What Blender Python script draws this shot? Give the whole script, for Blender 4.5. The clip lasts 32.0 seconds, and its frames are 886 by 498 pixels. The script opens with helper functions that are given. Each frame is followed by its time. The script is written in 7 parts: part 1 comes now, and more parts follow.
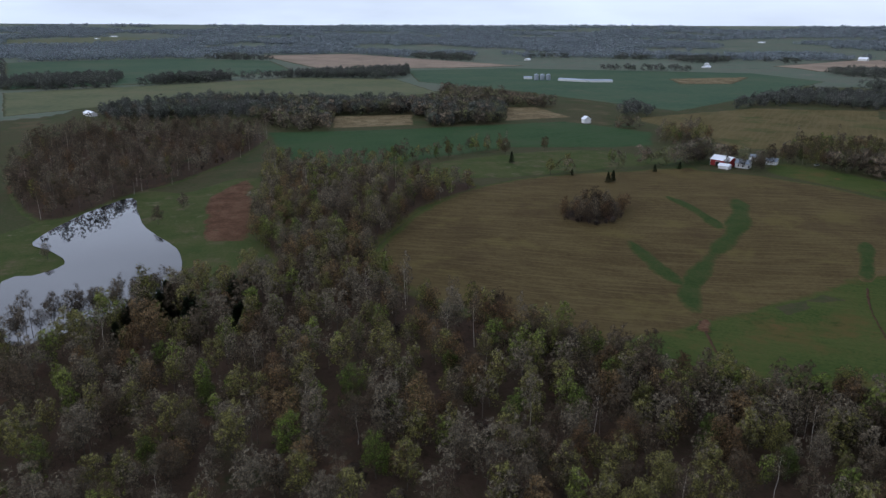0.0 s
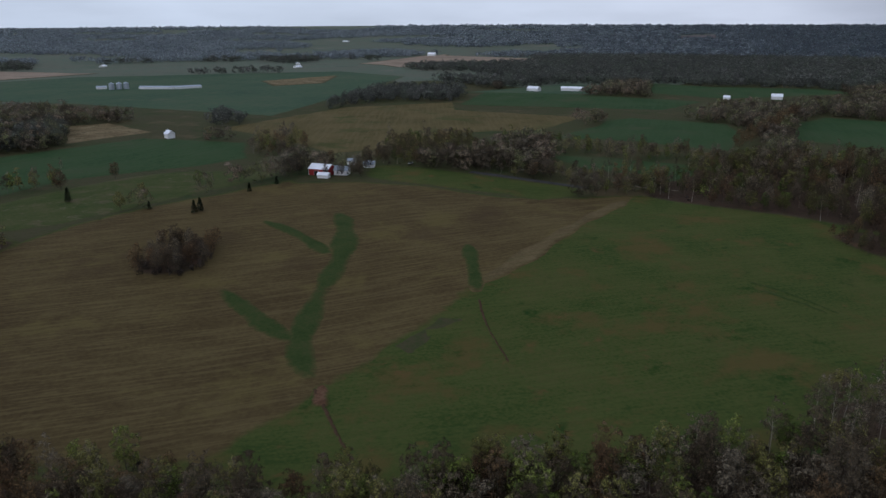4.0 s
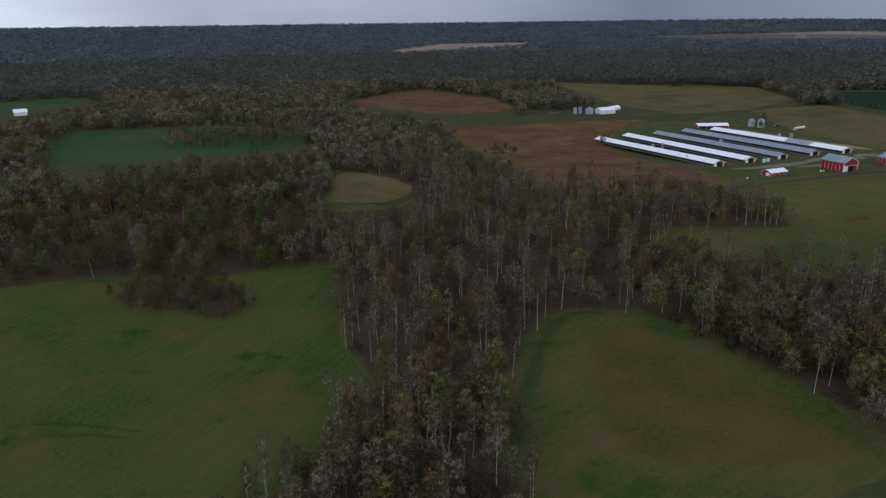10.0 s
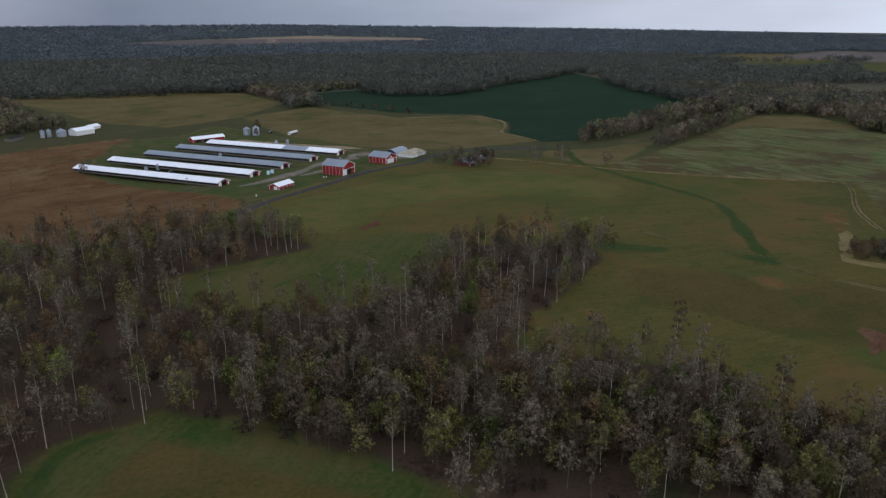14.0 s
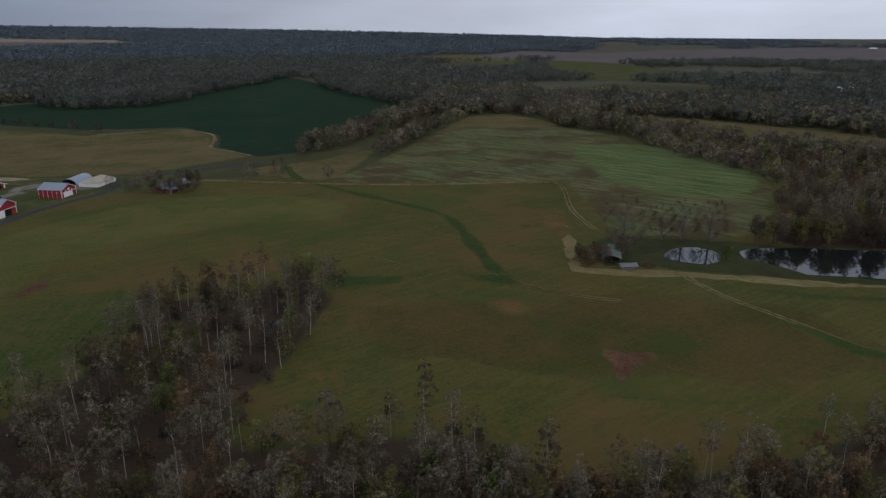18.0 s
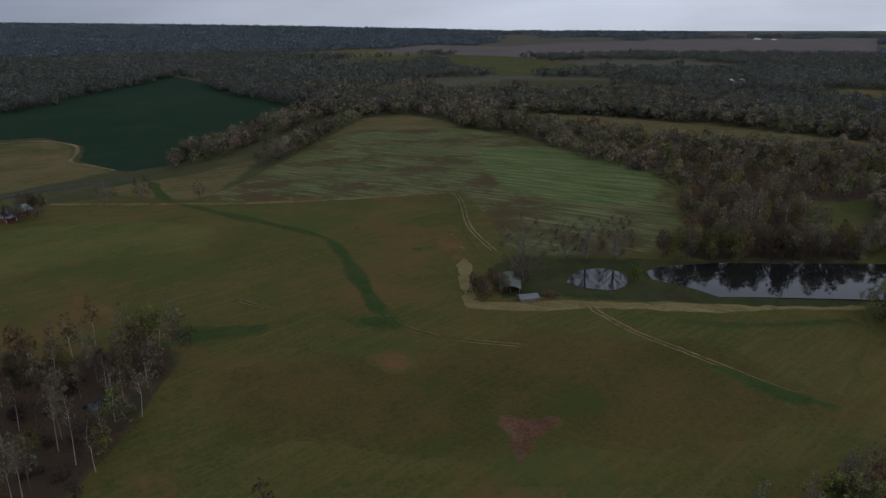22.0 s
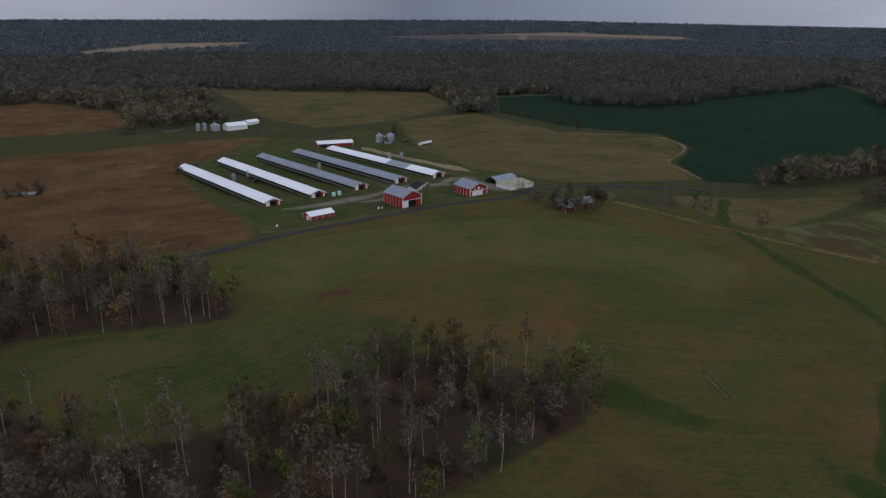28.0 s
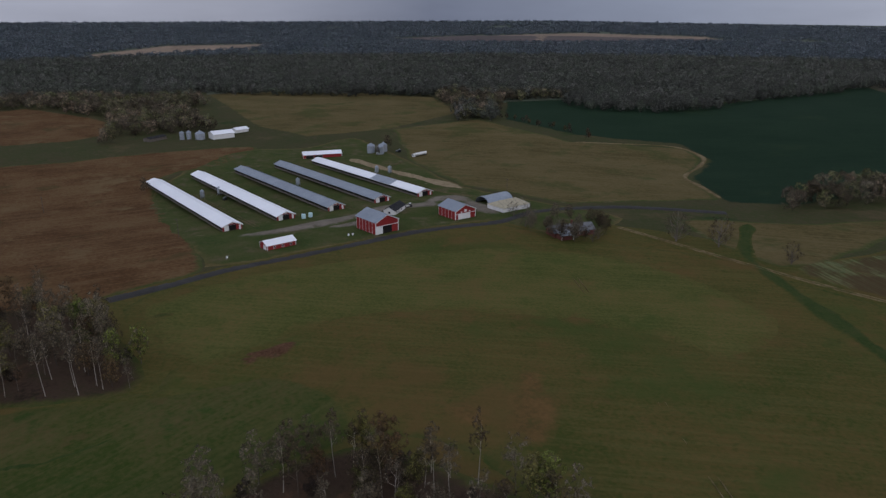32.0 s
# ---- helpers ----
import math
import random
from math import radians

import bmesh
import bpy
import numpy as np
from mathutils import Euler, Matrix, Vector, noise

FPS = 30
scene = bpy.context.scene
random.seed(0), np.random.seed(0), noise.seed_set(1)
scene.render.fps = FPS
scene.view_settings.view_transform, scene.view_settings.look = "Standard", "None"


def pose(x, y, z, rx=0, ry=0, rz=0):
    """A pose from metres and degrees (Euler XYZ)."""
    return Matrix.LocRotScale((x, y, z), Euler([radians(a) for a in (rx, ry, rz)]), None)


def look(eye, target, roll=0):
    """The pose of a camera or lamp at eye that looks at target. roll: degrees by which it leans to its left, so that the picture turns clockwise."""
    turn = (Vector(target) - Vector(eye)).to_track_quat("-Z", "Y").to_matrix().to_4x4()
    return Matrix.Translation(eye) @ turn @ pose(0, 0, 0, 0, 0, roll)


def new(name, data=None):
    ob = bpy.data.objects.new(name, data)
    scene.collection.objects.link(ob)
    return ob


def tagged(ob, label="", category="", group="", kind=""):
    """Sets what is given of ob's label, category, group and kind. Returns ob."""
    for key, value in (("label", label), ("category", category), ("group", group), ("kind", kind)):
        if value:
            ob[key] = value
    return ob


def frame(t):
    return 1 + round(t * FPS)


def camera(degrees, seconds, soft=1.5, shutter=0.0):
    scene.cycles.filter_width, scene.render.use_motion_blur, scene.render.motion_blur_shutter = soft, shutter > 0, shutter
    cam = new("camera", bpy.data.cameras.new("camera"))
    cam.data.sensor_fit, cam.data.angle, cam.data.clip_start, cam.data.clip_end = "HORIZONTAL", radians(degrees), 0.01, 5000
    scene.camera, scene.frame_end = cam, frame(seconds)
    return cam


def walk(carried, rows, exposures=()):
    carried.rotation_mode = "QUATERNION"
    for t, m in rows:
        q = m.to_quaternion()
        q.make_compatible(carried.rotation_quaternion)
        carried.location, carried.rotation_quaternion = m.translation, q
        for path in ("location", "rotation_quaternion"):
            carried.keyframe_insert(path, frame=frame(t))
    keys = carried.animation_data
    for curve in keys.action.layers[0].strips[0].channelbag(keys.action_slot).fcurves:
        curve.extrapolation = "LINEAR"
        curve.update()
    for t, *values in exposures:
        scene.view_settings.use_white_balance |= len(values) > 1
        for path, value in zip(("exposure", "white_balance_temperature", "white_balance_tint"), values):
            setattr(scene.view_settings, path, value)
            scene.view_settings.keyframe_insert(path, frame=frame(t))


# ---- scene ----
from mathutils.geometry import delaunay_2d_cdt

cam = camera(64.5, 32.0, soft=1.4)
# seconds, eye, target, roll
PATH = [
    (0, (-0, 0, 94.73), (17.27, 93.52, 63.81), 0.49),
    (0.5, (4.25, 7.35, 94.53), (26.66, 99.78, 63.65), 0.40),
    (1, (8.71, 14.78, 94.33), (36.51, 105.76, 63.49), 0.33),
    (1.5, (13.33, 21.8, 94.08), (47.72, 110.51, 63.27), 0.30),
    (2, (18.45, 28.31, 94), (59.07, 114.35, 63.22), 0.18),
    (2.5, (24.03, 34.77, 93.82), (70.37, 117.88, 63.1), 0.10),
    (3, (29.84, 40.78, 93.65), (81.86, 120.5, 63), 0.04),
    (3.5, (35.66, 46.11, 93.58), (93.11, 122.03, 63), 0.01),
    (5.5, (61.96, 63.24, 94.54), (139.45, 118.42, 63.71), -0.13),
    (6, (69.8, 65.77, 94.7), (151.26, 114.89, 63.84), -0.18),
    (6.5, (77.27, 67.95, 94.86), (162.33, 110.49, 63.96), -0.48),
    (7, (85.25, 69.89, 94.9), (173.35, 105.66, 63.92), -0.50),
    (7.5, (93.77, 71.35, 94.79), (184.57, 99.53, 63.8), -0.49),
    (8, (101.42, 72.26, 94.86), (194.33, 92.47, 63.87), -0.59),
    (8.5, (109.45, 72.47, 95.02), (203.72, 84.77, 64), -0.56),
    (9, (117.37, 71.8, 95.17), (212.35, 76.33, 64.2), -0.67),
    (9.5, (125.17, 70.72, 95.3), (220.23, 68.34, 64.36), -0.67),
    (10, (133.15, 68.77, 95.42), (227.8, 59.33, 64.55), -0.70),
    (10.5, (141.03, 66.49, 95.57), (234.75, 50.19, 64.74), -0.71),
    (11, (148.71, 63.68, 95.54), (240.89, 40.17, 64.72), -0.81),
    (11.5, (156.1, 60.32, 95.48), (245.98, 29.22, 64.59), -0.60),
    (12, (163.16, 56.67, 95.52), (250.2, 18.34, 64.62), -0.65),
    (12.5, (169.58, 53.08, 95.5), (252.9, 7.22, 64.62), -0.63),
    (13, (174.54, 49.1, 95.4), (253.58, -3.82, 64.57), -0.59),
    (13.5, (180.55, 44.61, 95.22), (254.36, -15.4, 64.35), -0.57),
    (14, (187.2, 39.85, 94.97), (254.44, -27.44, 64.13), -0.48),
    (14.5, (191.58, 34.86, 95.08), (251.59, -38.95, 64.25), -0.43),
    (15, (195.62, 29.98, 95.62), (247.25, -49.91, 64.74), -0.40),
    (15.5, (199.52, 25.9, 96.43), (244.05, -58.12, 65.48), -0.33),
    (17.5, (206.54, 3.76, 95.55), (245.25, -83.16, 64.77), -0.00),
    (18, (207.62, -1.01, 95.96), (244.41, -88.73, 65.1), -0.11),
    (18.5, (208.81, -5.94, 96.35), (244.07, -94.24, 65.38), -0.17),
    (19, (209.59, -10.79, 96.84), (242.78, -99.85, 65.75), -0.27),
    (19.5, (209.85, -15.57, 97.13), (237.2, -106.54, 65.89), -0.30),
    (20, (210.13, -20.72, 97.46), (235.48, -112.24, 66.14), -0.31),
    (20.5, (210.22, -26.27, 97.79), (235.54, -117.75, 66.31), -0.28),
    (21, (210.06, -31.7, 98.09), (235.33, -123.15, 66.49), -0.34),
    (21.5, (209.84, -37.08, 98.29), (235.08, -128.5, 66.59), -0.33),
    (22, (209.55, -42.45, 98.51), (234.75, -133.86, 66.73), -0.36),
    (22.5, (209.13, -47.92, 98.6), (234.4, -139.3, 66.79), -0.43),
    (23, (208.54, -53.75, 98.55), (233.86, -145.09, 66.69), -0.38),
    (23.5, (207.97, -59.11, 98.62), (233.37, -150.43, 66.75), -0.38),
    (24, (207.52, -64.5, 98.46), (232.98, -155.82, 66.63), -0.36),
    (24.5, (206.95, -70.01, 97.98), (232.51, -161.34, 66.28), -0.25),
    (26.5, (204.98, -92.72, 97.06), (253.62, -174.2, 65.51), -0.49),
    (27, (206.07, -97.77, 96.57), (271.8, -166.3, 65.22), -0.20),
    (27.5, (207.68, -103.2, 96.45), (286.48, -156.35, 65.38), 0.20),
    (28, (209.99, -108.75, 96.31), (296.98, -146.95, 65.1), 0.10),
    (28.5, (213.12, -114.18, 96.33), (300.12, -152.33, 65.09), -0.06),
    (29, (216.85, -119.47, 96.38), (303.8, -157.75, 65.18), -0.08),
    (29.5, (221.19, -124.32, 96.41), (308.14, -162.63, 65.22), -0.22),
    (30, (226.06, -129.05, 96.35), (312.98, -167.46, 65.18), -0.27),
    (30.5, (231.38, -133.95, 96.18), (318.22, -172.5, 64.99), -0.29),
    (31, (236.97, -138.68, 96.04), (323.77, -177.35, 64.86), -0.29),
    (31.5, (242.64, -142.93, 95.93), (329.9, -180.54, 64.76), -0.24),
    (32, (248.18, -147.16, 95.81), (336.34, -182.66, 64.71), -0.19),
]
EXPOSURES = [(0, 0.02, 5550, 15), (1, 0.0, 5550, 15), (2, -0.14, 5550, 15), (3, -0.36, 5600, 15), (6, -0.4, 5620, 14), (9, -0.3, 5680, 15), (13, -0.04, 5830, 14), (16, -0.2, 5880, 14), (20, -0.48, 5830, 14), (24, -0.45, 5810, 14), (27, -0.56, 5880, 15), (28, -0.47, 5890, 16), (32, -0.48, 5890, 18)]
walk(cam, [(t, look(eye, target, roll)) for t, eye, target, roll in PATH], EXPOSURES)

# ---- sky and light: overcast, a low veil of cloud with a brighter band at the horizon ----
SUN_AZ, SUN_EL = 250.0, 38.0
world = bpy.data.worlds.new("overcast_sky")
scene.world = world
world.use_nodes = True
wn, wl = world.node_tree.nodes, world.node_tree.links
wn.clear()
w_out = wn.new("ShaderNodeOutputWorld")
w_bg = wn.new("ShaderNodeBackground")
w_sky = wn.new("ShaderNodeTexSky")
w_sky.sky_type = "NISHITA"
w_sky.sun_disc = False
w_sky.sun_elevation = radians(SUN_EL)
w_sky.sun_rotation = radians(SUN_AZ)
w_sky.air_density, w_sky.dust_density = 1.0, 3.0
w_dim = wn.new("ShaderNodeMix")
w_dim.data_type = "RGBA"
w_dim.blend_type = "MULTIPLY"
w_dim.inputs[0].default_value = 1.0
w_dim.inputs[7].default_value = (0.08, 0.08, 0.08, 1)
w_tc = wn.new("ShaderNodeTexCoord")
w_map = wn.new("ShaderNodeMapping")
w_map.inputs["Scale"].default_value = (1.4, 1.4, 7.0)
w_noise = wn.new("ShaderNodeTexNoise")
w_noise.inputs["Scale"].default_value = 1.6
w_noise.inputs["Detail"].default_value = 6
w_soft = wn.new("ShaderNodeMapRange")
w_soft.inputs["From Min"].default_value, w_soft.inputs["From Max"].default_value = 0.3, 0.7
w_soft.inputs["To Min"].default_value, w_soft.inputs["To Max"].default_value = 0.78, 1.15
w_sep = wn.new("ShaderNodeSeparateXYZ")
w_az = wn.new("ShaderNodeMath")
w_az.operation = "ARCTAN2"
w_turn = wn.new("ShaderNodeMapRange")
w_turn.inputs["From Min"].default_value, w_turn.inputs["From Max"].default_value = -math.pi, math.pi
# cloud cover by compass, from south through west, north, east and back to south
w_ramp = wn.new("ShaderNodeValToRGB")
SKY = ((0.0, (0.92, 0.96, 1.00)), (0.06, (0.98, 1.02, 1.06)), (0.25, (0.75, 0.80, 0.86)), (0.44, (0.92, 0.99, 1.04)), (0.58, (0.90, 0.96, 0.99)), (0.68, (0.94, 0.97, 0.99)), (0.715, (0.60, 0.62, 0.66)), (0.765, (0.52, 0.54, 0.58)), (0.81, (0.24, 0.27, 0.33)), (0.86, (0.36, 0.40, 0.46)), (0.92, (0.66, 0.69, 0.73)), (1.0, (0.92, 0.96, 1.00)))
for k, (p, c) in enumerate(SKY):
    el = w_ramp.color_ramp.elements[k] if k < 2 else w_ramp.color_ramp.elements.new(p)
    el.position, el.color = p, (*c, 1)
for k, (p, c) in enumerate(SKY):
    w_ramp.color_ramp.elements[k].position, w_ramp.color_ramp.elements[k].color = p, (*c, 1)
w_high = wn.new("ShaderNodeMapRange")
w_high.inputs["From Min"].default_value, w_high.inputs["From Max"].default_value = 0.05, 0.42
w_dome = wn.new("ShaderNodeMix")
w_dome.data_type = "RGBA"
w_lift = wn.new("ShaderNodeVectorMath")
w_lift.operation = "DOT_PRODUCT"
w_lift.inputs[1].default_value = (-math.sin(radians(20)), math.cos(radians(20)), 0.0)
w_bright = wn.new("ShaderNodeMapRange")
w_bright.interpolation_type = "SMOOTHSTEP"
w_bright.inputs["From Min"].default_value, w_bright.inputs["From Max"].default_value = 0.1, 1.0
w_high_cloud = wn.new("ShaderNodeMix")
w_high_cloud.data_type = "RGBA"
w_high_cloud.inputs[6].default_value = (0.66, 0.70, 0.76, 1)
w_high_cloud.inputs[7].default_value = (1.75, 1.80, 1.90, 1)
w_cloud = wn.new("ShaderNodeMix")
w_cloud.data_type = "RGBA"
w_cloud.blend_type = "MULTIPLY"
w_cloud.inputs[0].default_value = 1.0
wl.new(w_tc.outputs["Generated"], w_sep.inputs[0])
wl.new(w_sep.outputs[0], w_az.inputs[0])
wl.new(w_sep.outputs[1], w_az.inputs[1])
wl.new(w_az.outputs[0], w_turn.inputs[0])
wl.new(w_turn.outputs[0], w_ramp.inputs[0])
wl.new(w_sep.outputs[2], w_high.inputs[0])
wl.new(w_high.outputs[0], w_dome.inputs[0])
wl.new(w_ramp.outputs[0], w_dome.inputs[6])
wl.new(w_tc.outputs["Generated"], w_lift.inputs[0])
wl.new(w_lift.outputs["Value"], w_bright.inputs[0])
wl.new(w_bright.outputs[0], w_high_cloud.inputs[0])
wl.new(w_high_cloud.outputs[2], w_dome.inputs[7])
wl.new(w_noise.outputs["Fac"], w_soft.inputs[0])
wl.new(w_dome.outputs[2], w_cloud.inputs[6])
wl.new(w_soft.outputs[0], w_cloud.inputs[7])
w_mix = wn.new("ShaderNodeMix")
w_mix.data_type = "RGBA"
w_mix.inputs[0].default_value = 0.9
wl.new(w_tc.outputs["Generated"], w_map.inputs[0])
wl.new(w_map.outputs[0], w_noise.inputs["Vector"])
wl.new(w_sky.outputs[0], w_dim.inputs[6])
wl.new(w_dim.outputs[2], w_mix.inputs[6])
wl.new(w_cloud.outputs[2], w_mix.inputs[7])
wl.new(w_mix.outputs[2], w_bg.inputs[0])
w_bg.inputs[1].default_value = 1.0
wl.new(w_bg.outputs[0], w_out.inputs[0])
sun = new("sun", bpy.data.lights.new("sun", "SUN"))
sun.data.energy, sun.data.angle, sun.data.color = 0.5, radians(20), (1.0, 0.96, 0.9)
sun.matrix_world = look((0, 0, 300), (-300 * math.sin(radians(SUN_AZ)), -300 * math.cos(radians(SUN_AZ)), 300 - 300 * math.tan(radians(SUN_EL))))


# ---- materials ----
SPECS = {}


def paint(n, l, tc, s):
    """The colour of a surface: noise of a large and a small size runs through the colours, then stripes and patches lie over it."""
    big, small = n.new("ShaderNodeTexNoise"), n.new("ShaderNodeTexNoise")
    big.inputs["Scale"].default_value, big.inputs["Detail"].default_value = 1.0 / s["size"], 5
    big.inputs["Roughness"].default_value = 0.62
    small.inputs["Scale"].default_value, small.inputs["Detail"].default_value = 1.0 / s["fine"], 3
    l.new(tc.outputs["Object"], big.inputs["Vector"])
    l.new(tc.outputs["Object"], small.inputs["Vector"])
    mix = n.new("ShaderNodeMix")
    mix.inputs[0].default_value = s["fine_mix"]
    l.new(big.outputs["Fac"], mix.inputs[2])
    l.new(small.outputs["Fac"], mix.inputs[3])
    fac = mix.outputs[0]
    if s["tint"]:
        info = n.new("ShaderNodeObjectInfo")
        add = n.new("ShaderNodeMath")
        add.operation = "MULTIPLY_ADD"
        l.new(info.outputs["Random"], add.inputs[0])
        add.inputs[1].default_value = s["tint"]
        l.new(fac, add.inputs[2])
        sub = n.new("ShaderNodeMath")
        sub.operation = "SUBTRACT"
        l.new(add.outputs[0], sub.inputs[0])
        sub.inputs[1].default_value = s["tint"] / 2
        fac = sub.outputs[0]
    if s["tone"]:
        own = n.new("ShaderNodeAttribute")
        own.attribute_name = "tone"
        shift = n.new("ShaderNodeMath")
        shift.operation = "MULTIPLY_ADD"
        l.new(own.outputs["Fac"], shift.inputs[0])
        shift.inputs[1].default_value = s["tone"]
        l.new(fac, shift.inputs[2])
        fac = shift.outputs[0]
    ramp = n.new("ShaderNodeValToRGB")
    e = ramp.color_ramp.elements
    lo, hi = 0.5 - s["spread"] / 3.4, 0.5 + s["spread"] / 3.4
    count = len(s["colours"])
    for k in range(2, count):
        e.new(lo + (hi - lo) * k / (count - 1))
    for k, c in enumerate(s["colours"]):
        e[k].position, e[k].color = lo + (hi - lo) * k / (count - 1), (*c, 1)
    l.new(fac, ramp.inputs[0])
    colour = ramp.outputs[0]
    if s["stripe"]:
        deg, metres, sc, strength = s["stripe"]
        mp, sq = n.new("ShaderNodeMapping"), n.new("ShaderNodeMapping")
        mp.inputs["Rotation"].default_value = (0, 0, radians(deg))
        sq.inputs["Scale"].default_value = (1.0 / metres, 0.045 / metres, 1.0)
        l.new(tc.outputs["Object"], mp.inputs[0])
        l.new(mp.outputs[0], sq.inputs[0])
        wv = n.new("ShaderNodeTexNoise")
        wv.inputs["Scale"].default_value, wv.inputs["Detail"].default_value = 1.0, 4
        wv.inputs["Roughness"].default_value, wv.inputs["Distortion"].default_value = 0.62, 0.06
        l.new(sq.outputs[0], wv.inputs["Vector"])
        gate = n.new("ShaderNodeMapRange")
        gate.interpolation_type = "SMOOTHSTEP"
        gate.inputs["From Min"].default_value, gate.inputs["From Max"].default_value = 0.44, 0.62
        gate.inputs["To Max"].default_value = strength
        l.new(wv.outputs["Fac"], gate.inputs[0])
        m2 = n.new("ShaderNodeMix")
        m2.data_type = "RGBA"
        l.new(gate.outputs[0], m2.inputs[0])
        l.new(colour, m2.inputs[6])
        m2.inputs[7].default_value = (*sc, 1)
        colour = m2.outputs[2]
    for k, (pc, psize, level, strength) in enumerate(s["patches"]):
        pn = n.new("ShaderNodeTexNoise")
        pn.inputs["Scale"].default_value, pn.inputs["Detail"].default_value = 1.0 / psize, 6
        pn.inputs["Roughness"].default_value = 0.68
        sh = n.new("ShaderNodeMapping")
        sh.inputs["Location"].default_value = (37.0 * (k + 1), 91.0 * (k + 1), 5.0 * k)
        l.new(tc.outputs["Object"], sh.inputs[0])
        l.new(sh.outputs[0], pn.inputs["Vector"])
        pr = n.new("ShaderNodeMapRange")
        pr.interpolation_type = "SMOOTHSTEP"
        pr.inputs["From Min"].default_value, pr.inputs["From Max"].default_value = level, level + 0.14
        pr.inputs["To Max"].default_value = strength
        l.new(pn.outputs["Fac"], pr.inputs[0])
        pm = n.new("ShaderNodeMix")
        pm.data_type = "RGBA"
        l.new(pr.outputs[0], pm.inputs[0])
        l.new(colour, pm.inputs[6])
        pm.inputs[7].default_value = (*pc, 1)
        colour = pm.outputs[2]
    return colour


def mat(name, colours, size=12.0, fine=0.6, rough=0.9, metal=0.0, bump=0.0, bump_size=0.3, stripe=None, spread=0.5, tint=0.0, fine_mix=0.4, spec=0.1, patches=(), under=None, thin=0.0, tone=0.0, feather=0.0):
    """A surface; under: what it gives way to, raggedly, where its sheet ends; thin: the share of light that passes through; tone: how far one tree differs from the next; feather: how thin a knot of fine twigs is towards its rim."""
    s = SPECS[name] = dict(colours=colours, size=size, fine=fine, rough=rough, metal=metal, bump=bump, bump_size=bump_size, stripe=stripe, spread=spread, tint=tint, fine_mix=fine_mix, spec=spec, patches=patches, tone=tone)
    m = bpy.data.materials.new(name)
    m.use_nodes = True
    n, l = m.node_tree.nodes, m.node_tree.links
    b = n["Principled BSDF"]
    b.inputs["Roughness"].default_value = rough
    b.inputs["Metallic"].default_value = metal
    b.inputs["Specular IOR Level"].default_value = spec
    tc = n.new("ShaderNodeTexCoord")
    colour = paint(n, l, tc, s)
    if under:
        at = n.new("ShaderNodeAttribute")
        at.attribute_name = "cover"
        rag = n.new("ShaderNodeTexNoise")
        rag.inputs["Scale"].default_value, rag.inputs["Detail"].default_value = 0.3, 5
        rag.inputs["Roughness"].default_value = 0.65
        l.new(tc.outputs["Object"], rag.inputs["Vector"])
        sm = n.new("ShaderNodeMath")
        sm.operation = "MULTIPLY_ADD"
        l.new(at.outputs["Fac"], sm.inputs[0])
        sm.inputs[1].default_value = 1.1
        l.new(rag.outputs["Fac"], sm.inputs[2])
        mr = n.new("ShaderNodeMapRange")
        mr.interpolation_type = "SMOOTHSTEP"
        mr.inputs["From Min"].default_value, mr.inputs["From Max"].default_value = 0.7, 1.35
        l.new(sm.outputs[0], mr.inputs[0])
        mx = n.new("ShaderNodeMix")
        mx.data_type = "RGBA"
        l.new(mr.outputs[0], mx.inputs[0])
        l.new(paint(n, l, tc, SPECS[under]), mx.inputs[6])
        l.new(colour, mx.inputs[7])
        colour = mx.outputs[2]
    l.new(colour, b.inputs["Base Color"])
    if thin:
        tr, ms = n.new("ShaderNodeBsdfTranslucent"), n.new("ShaderNodeMixShader")
        l.new(colour, tr.inputs["Color"])
        ms.inputs[0].default_value = thin
        l.new(b.outputs[0], ms.inputs[1])
        l.new(tr.outputs[0], ms.inputs[2])
        l.new(ms.outputs[0], n["Material Output"].inputs["Surface"])
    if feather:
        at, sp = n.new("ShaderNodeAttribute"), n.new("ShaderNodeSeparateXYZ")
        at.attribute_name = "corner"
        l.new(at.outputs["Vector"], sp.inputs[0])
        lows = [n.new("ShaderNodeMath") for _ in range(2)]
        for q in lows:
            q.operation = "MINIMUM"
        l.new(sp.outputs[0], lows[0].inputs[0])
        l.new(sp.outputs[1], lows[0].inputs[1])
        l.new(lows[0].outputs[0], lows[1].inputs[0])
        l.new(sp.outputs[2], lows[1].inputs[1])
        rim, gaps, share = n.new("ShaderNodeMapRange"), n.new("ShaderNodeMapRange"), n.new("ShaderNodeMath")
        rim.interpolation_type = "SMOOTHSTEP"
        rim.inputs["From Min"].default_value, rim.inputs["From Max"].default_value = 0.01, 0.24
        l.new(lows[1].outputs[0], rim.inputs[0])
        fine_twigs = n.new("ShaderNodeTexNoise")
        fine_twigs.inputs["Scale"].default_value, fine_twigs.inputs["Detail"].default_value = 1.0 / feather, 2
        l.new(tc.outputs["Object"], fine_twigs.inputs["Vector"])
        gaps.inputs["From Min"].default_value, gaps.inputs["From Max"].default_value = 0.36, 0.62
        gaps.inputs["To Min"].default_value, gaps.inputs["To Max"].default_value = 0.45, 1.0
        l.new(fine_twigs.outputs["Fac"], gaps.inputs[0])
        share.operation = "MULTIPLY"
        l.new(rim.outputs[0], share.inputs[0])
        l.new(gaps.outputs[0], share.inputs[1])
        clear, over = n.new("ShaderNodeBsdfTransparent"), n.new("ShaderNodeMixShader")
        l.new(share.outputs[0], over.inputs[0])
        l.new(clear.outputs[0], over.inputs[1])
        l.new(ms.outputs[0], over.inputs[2])
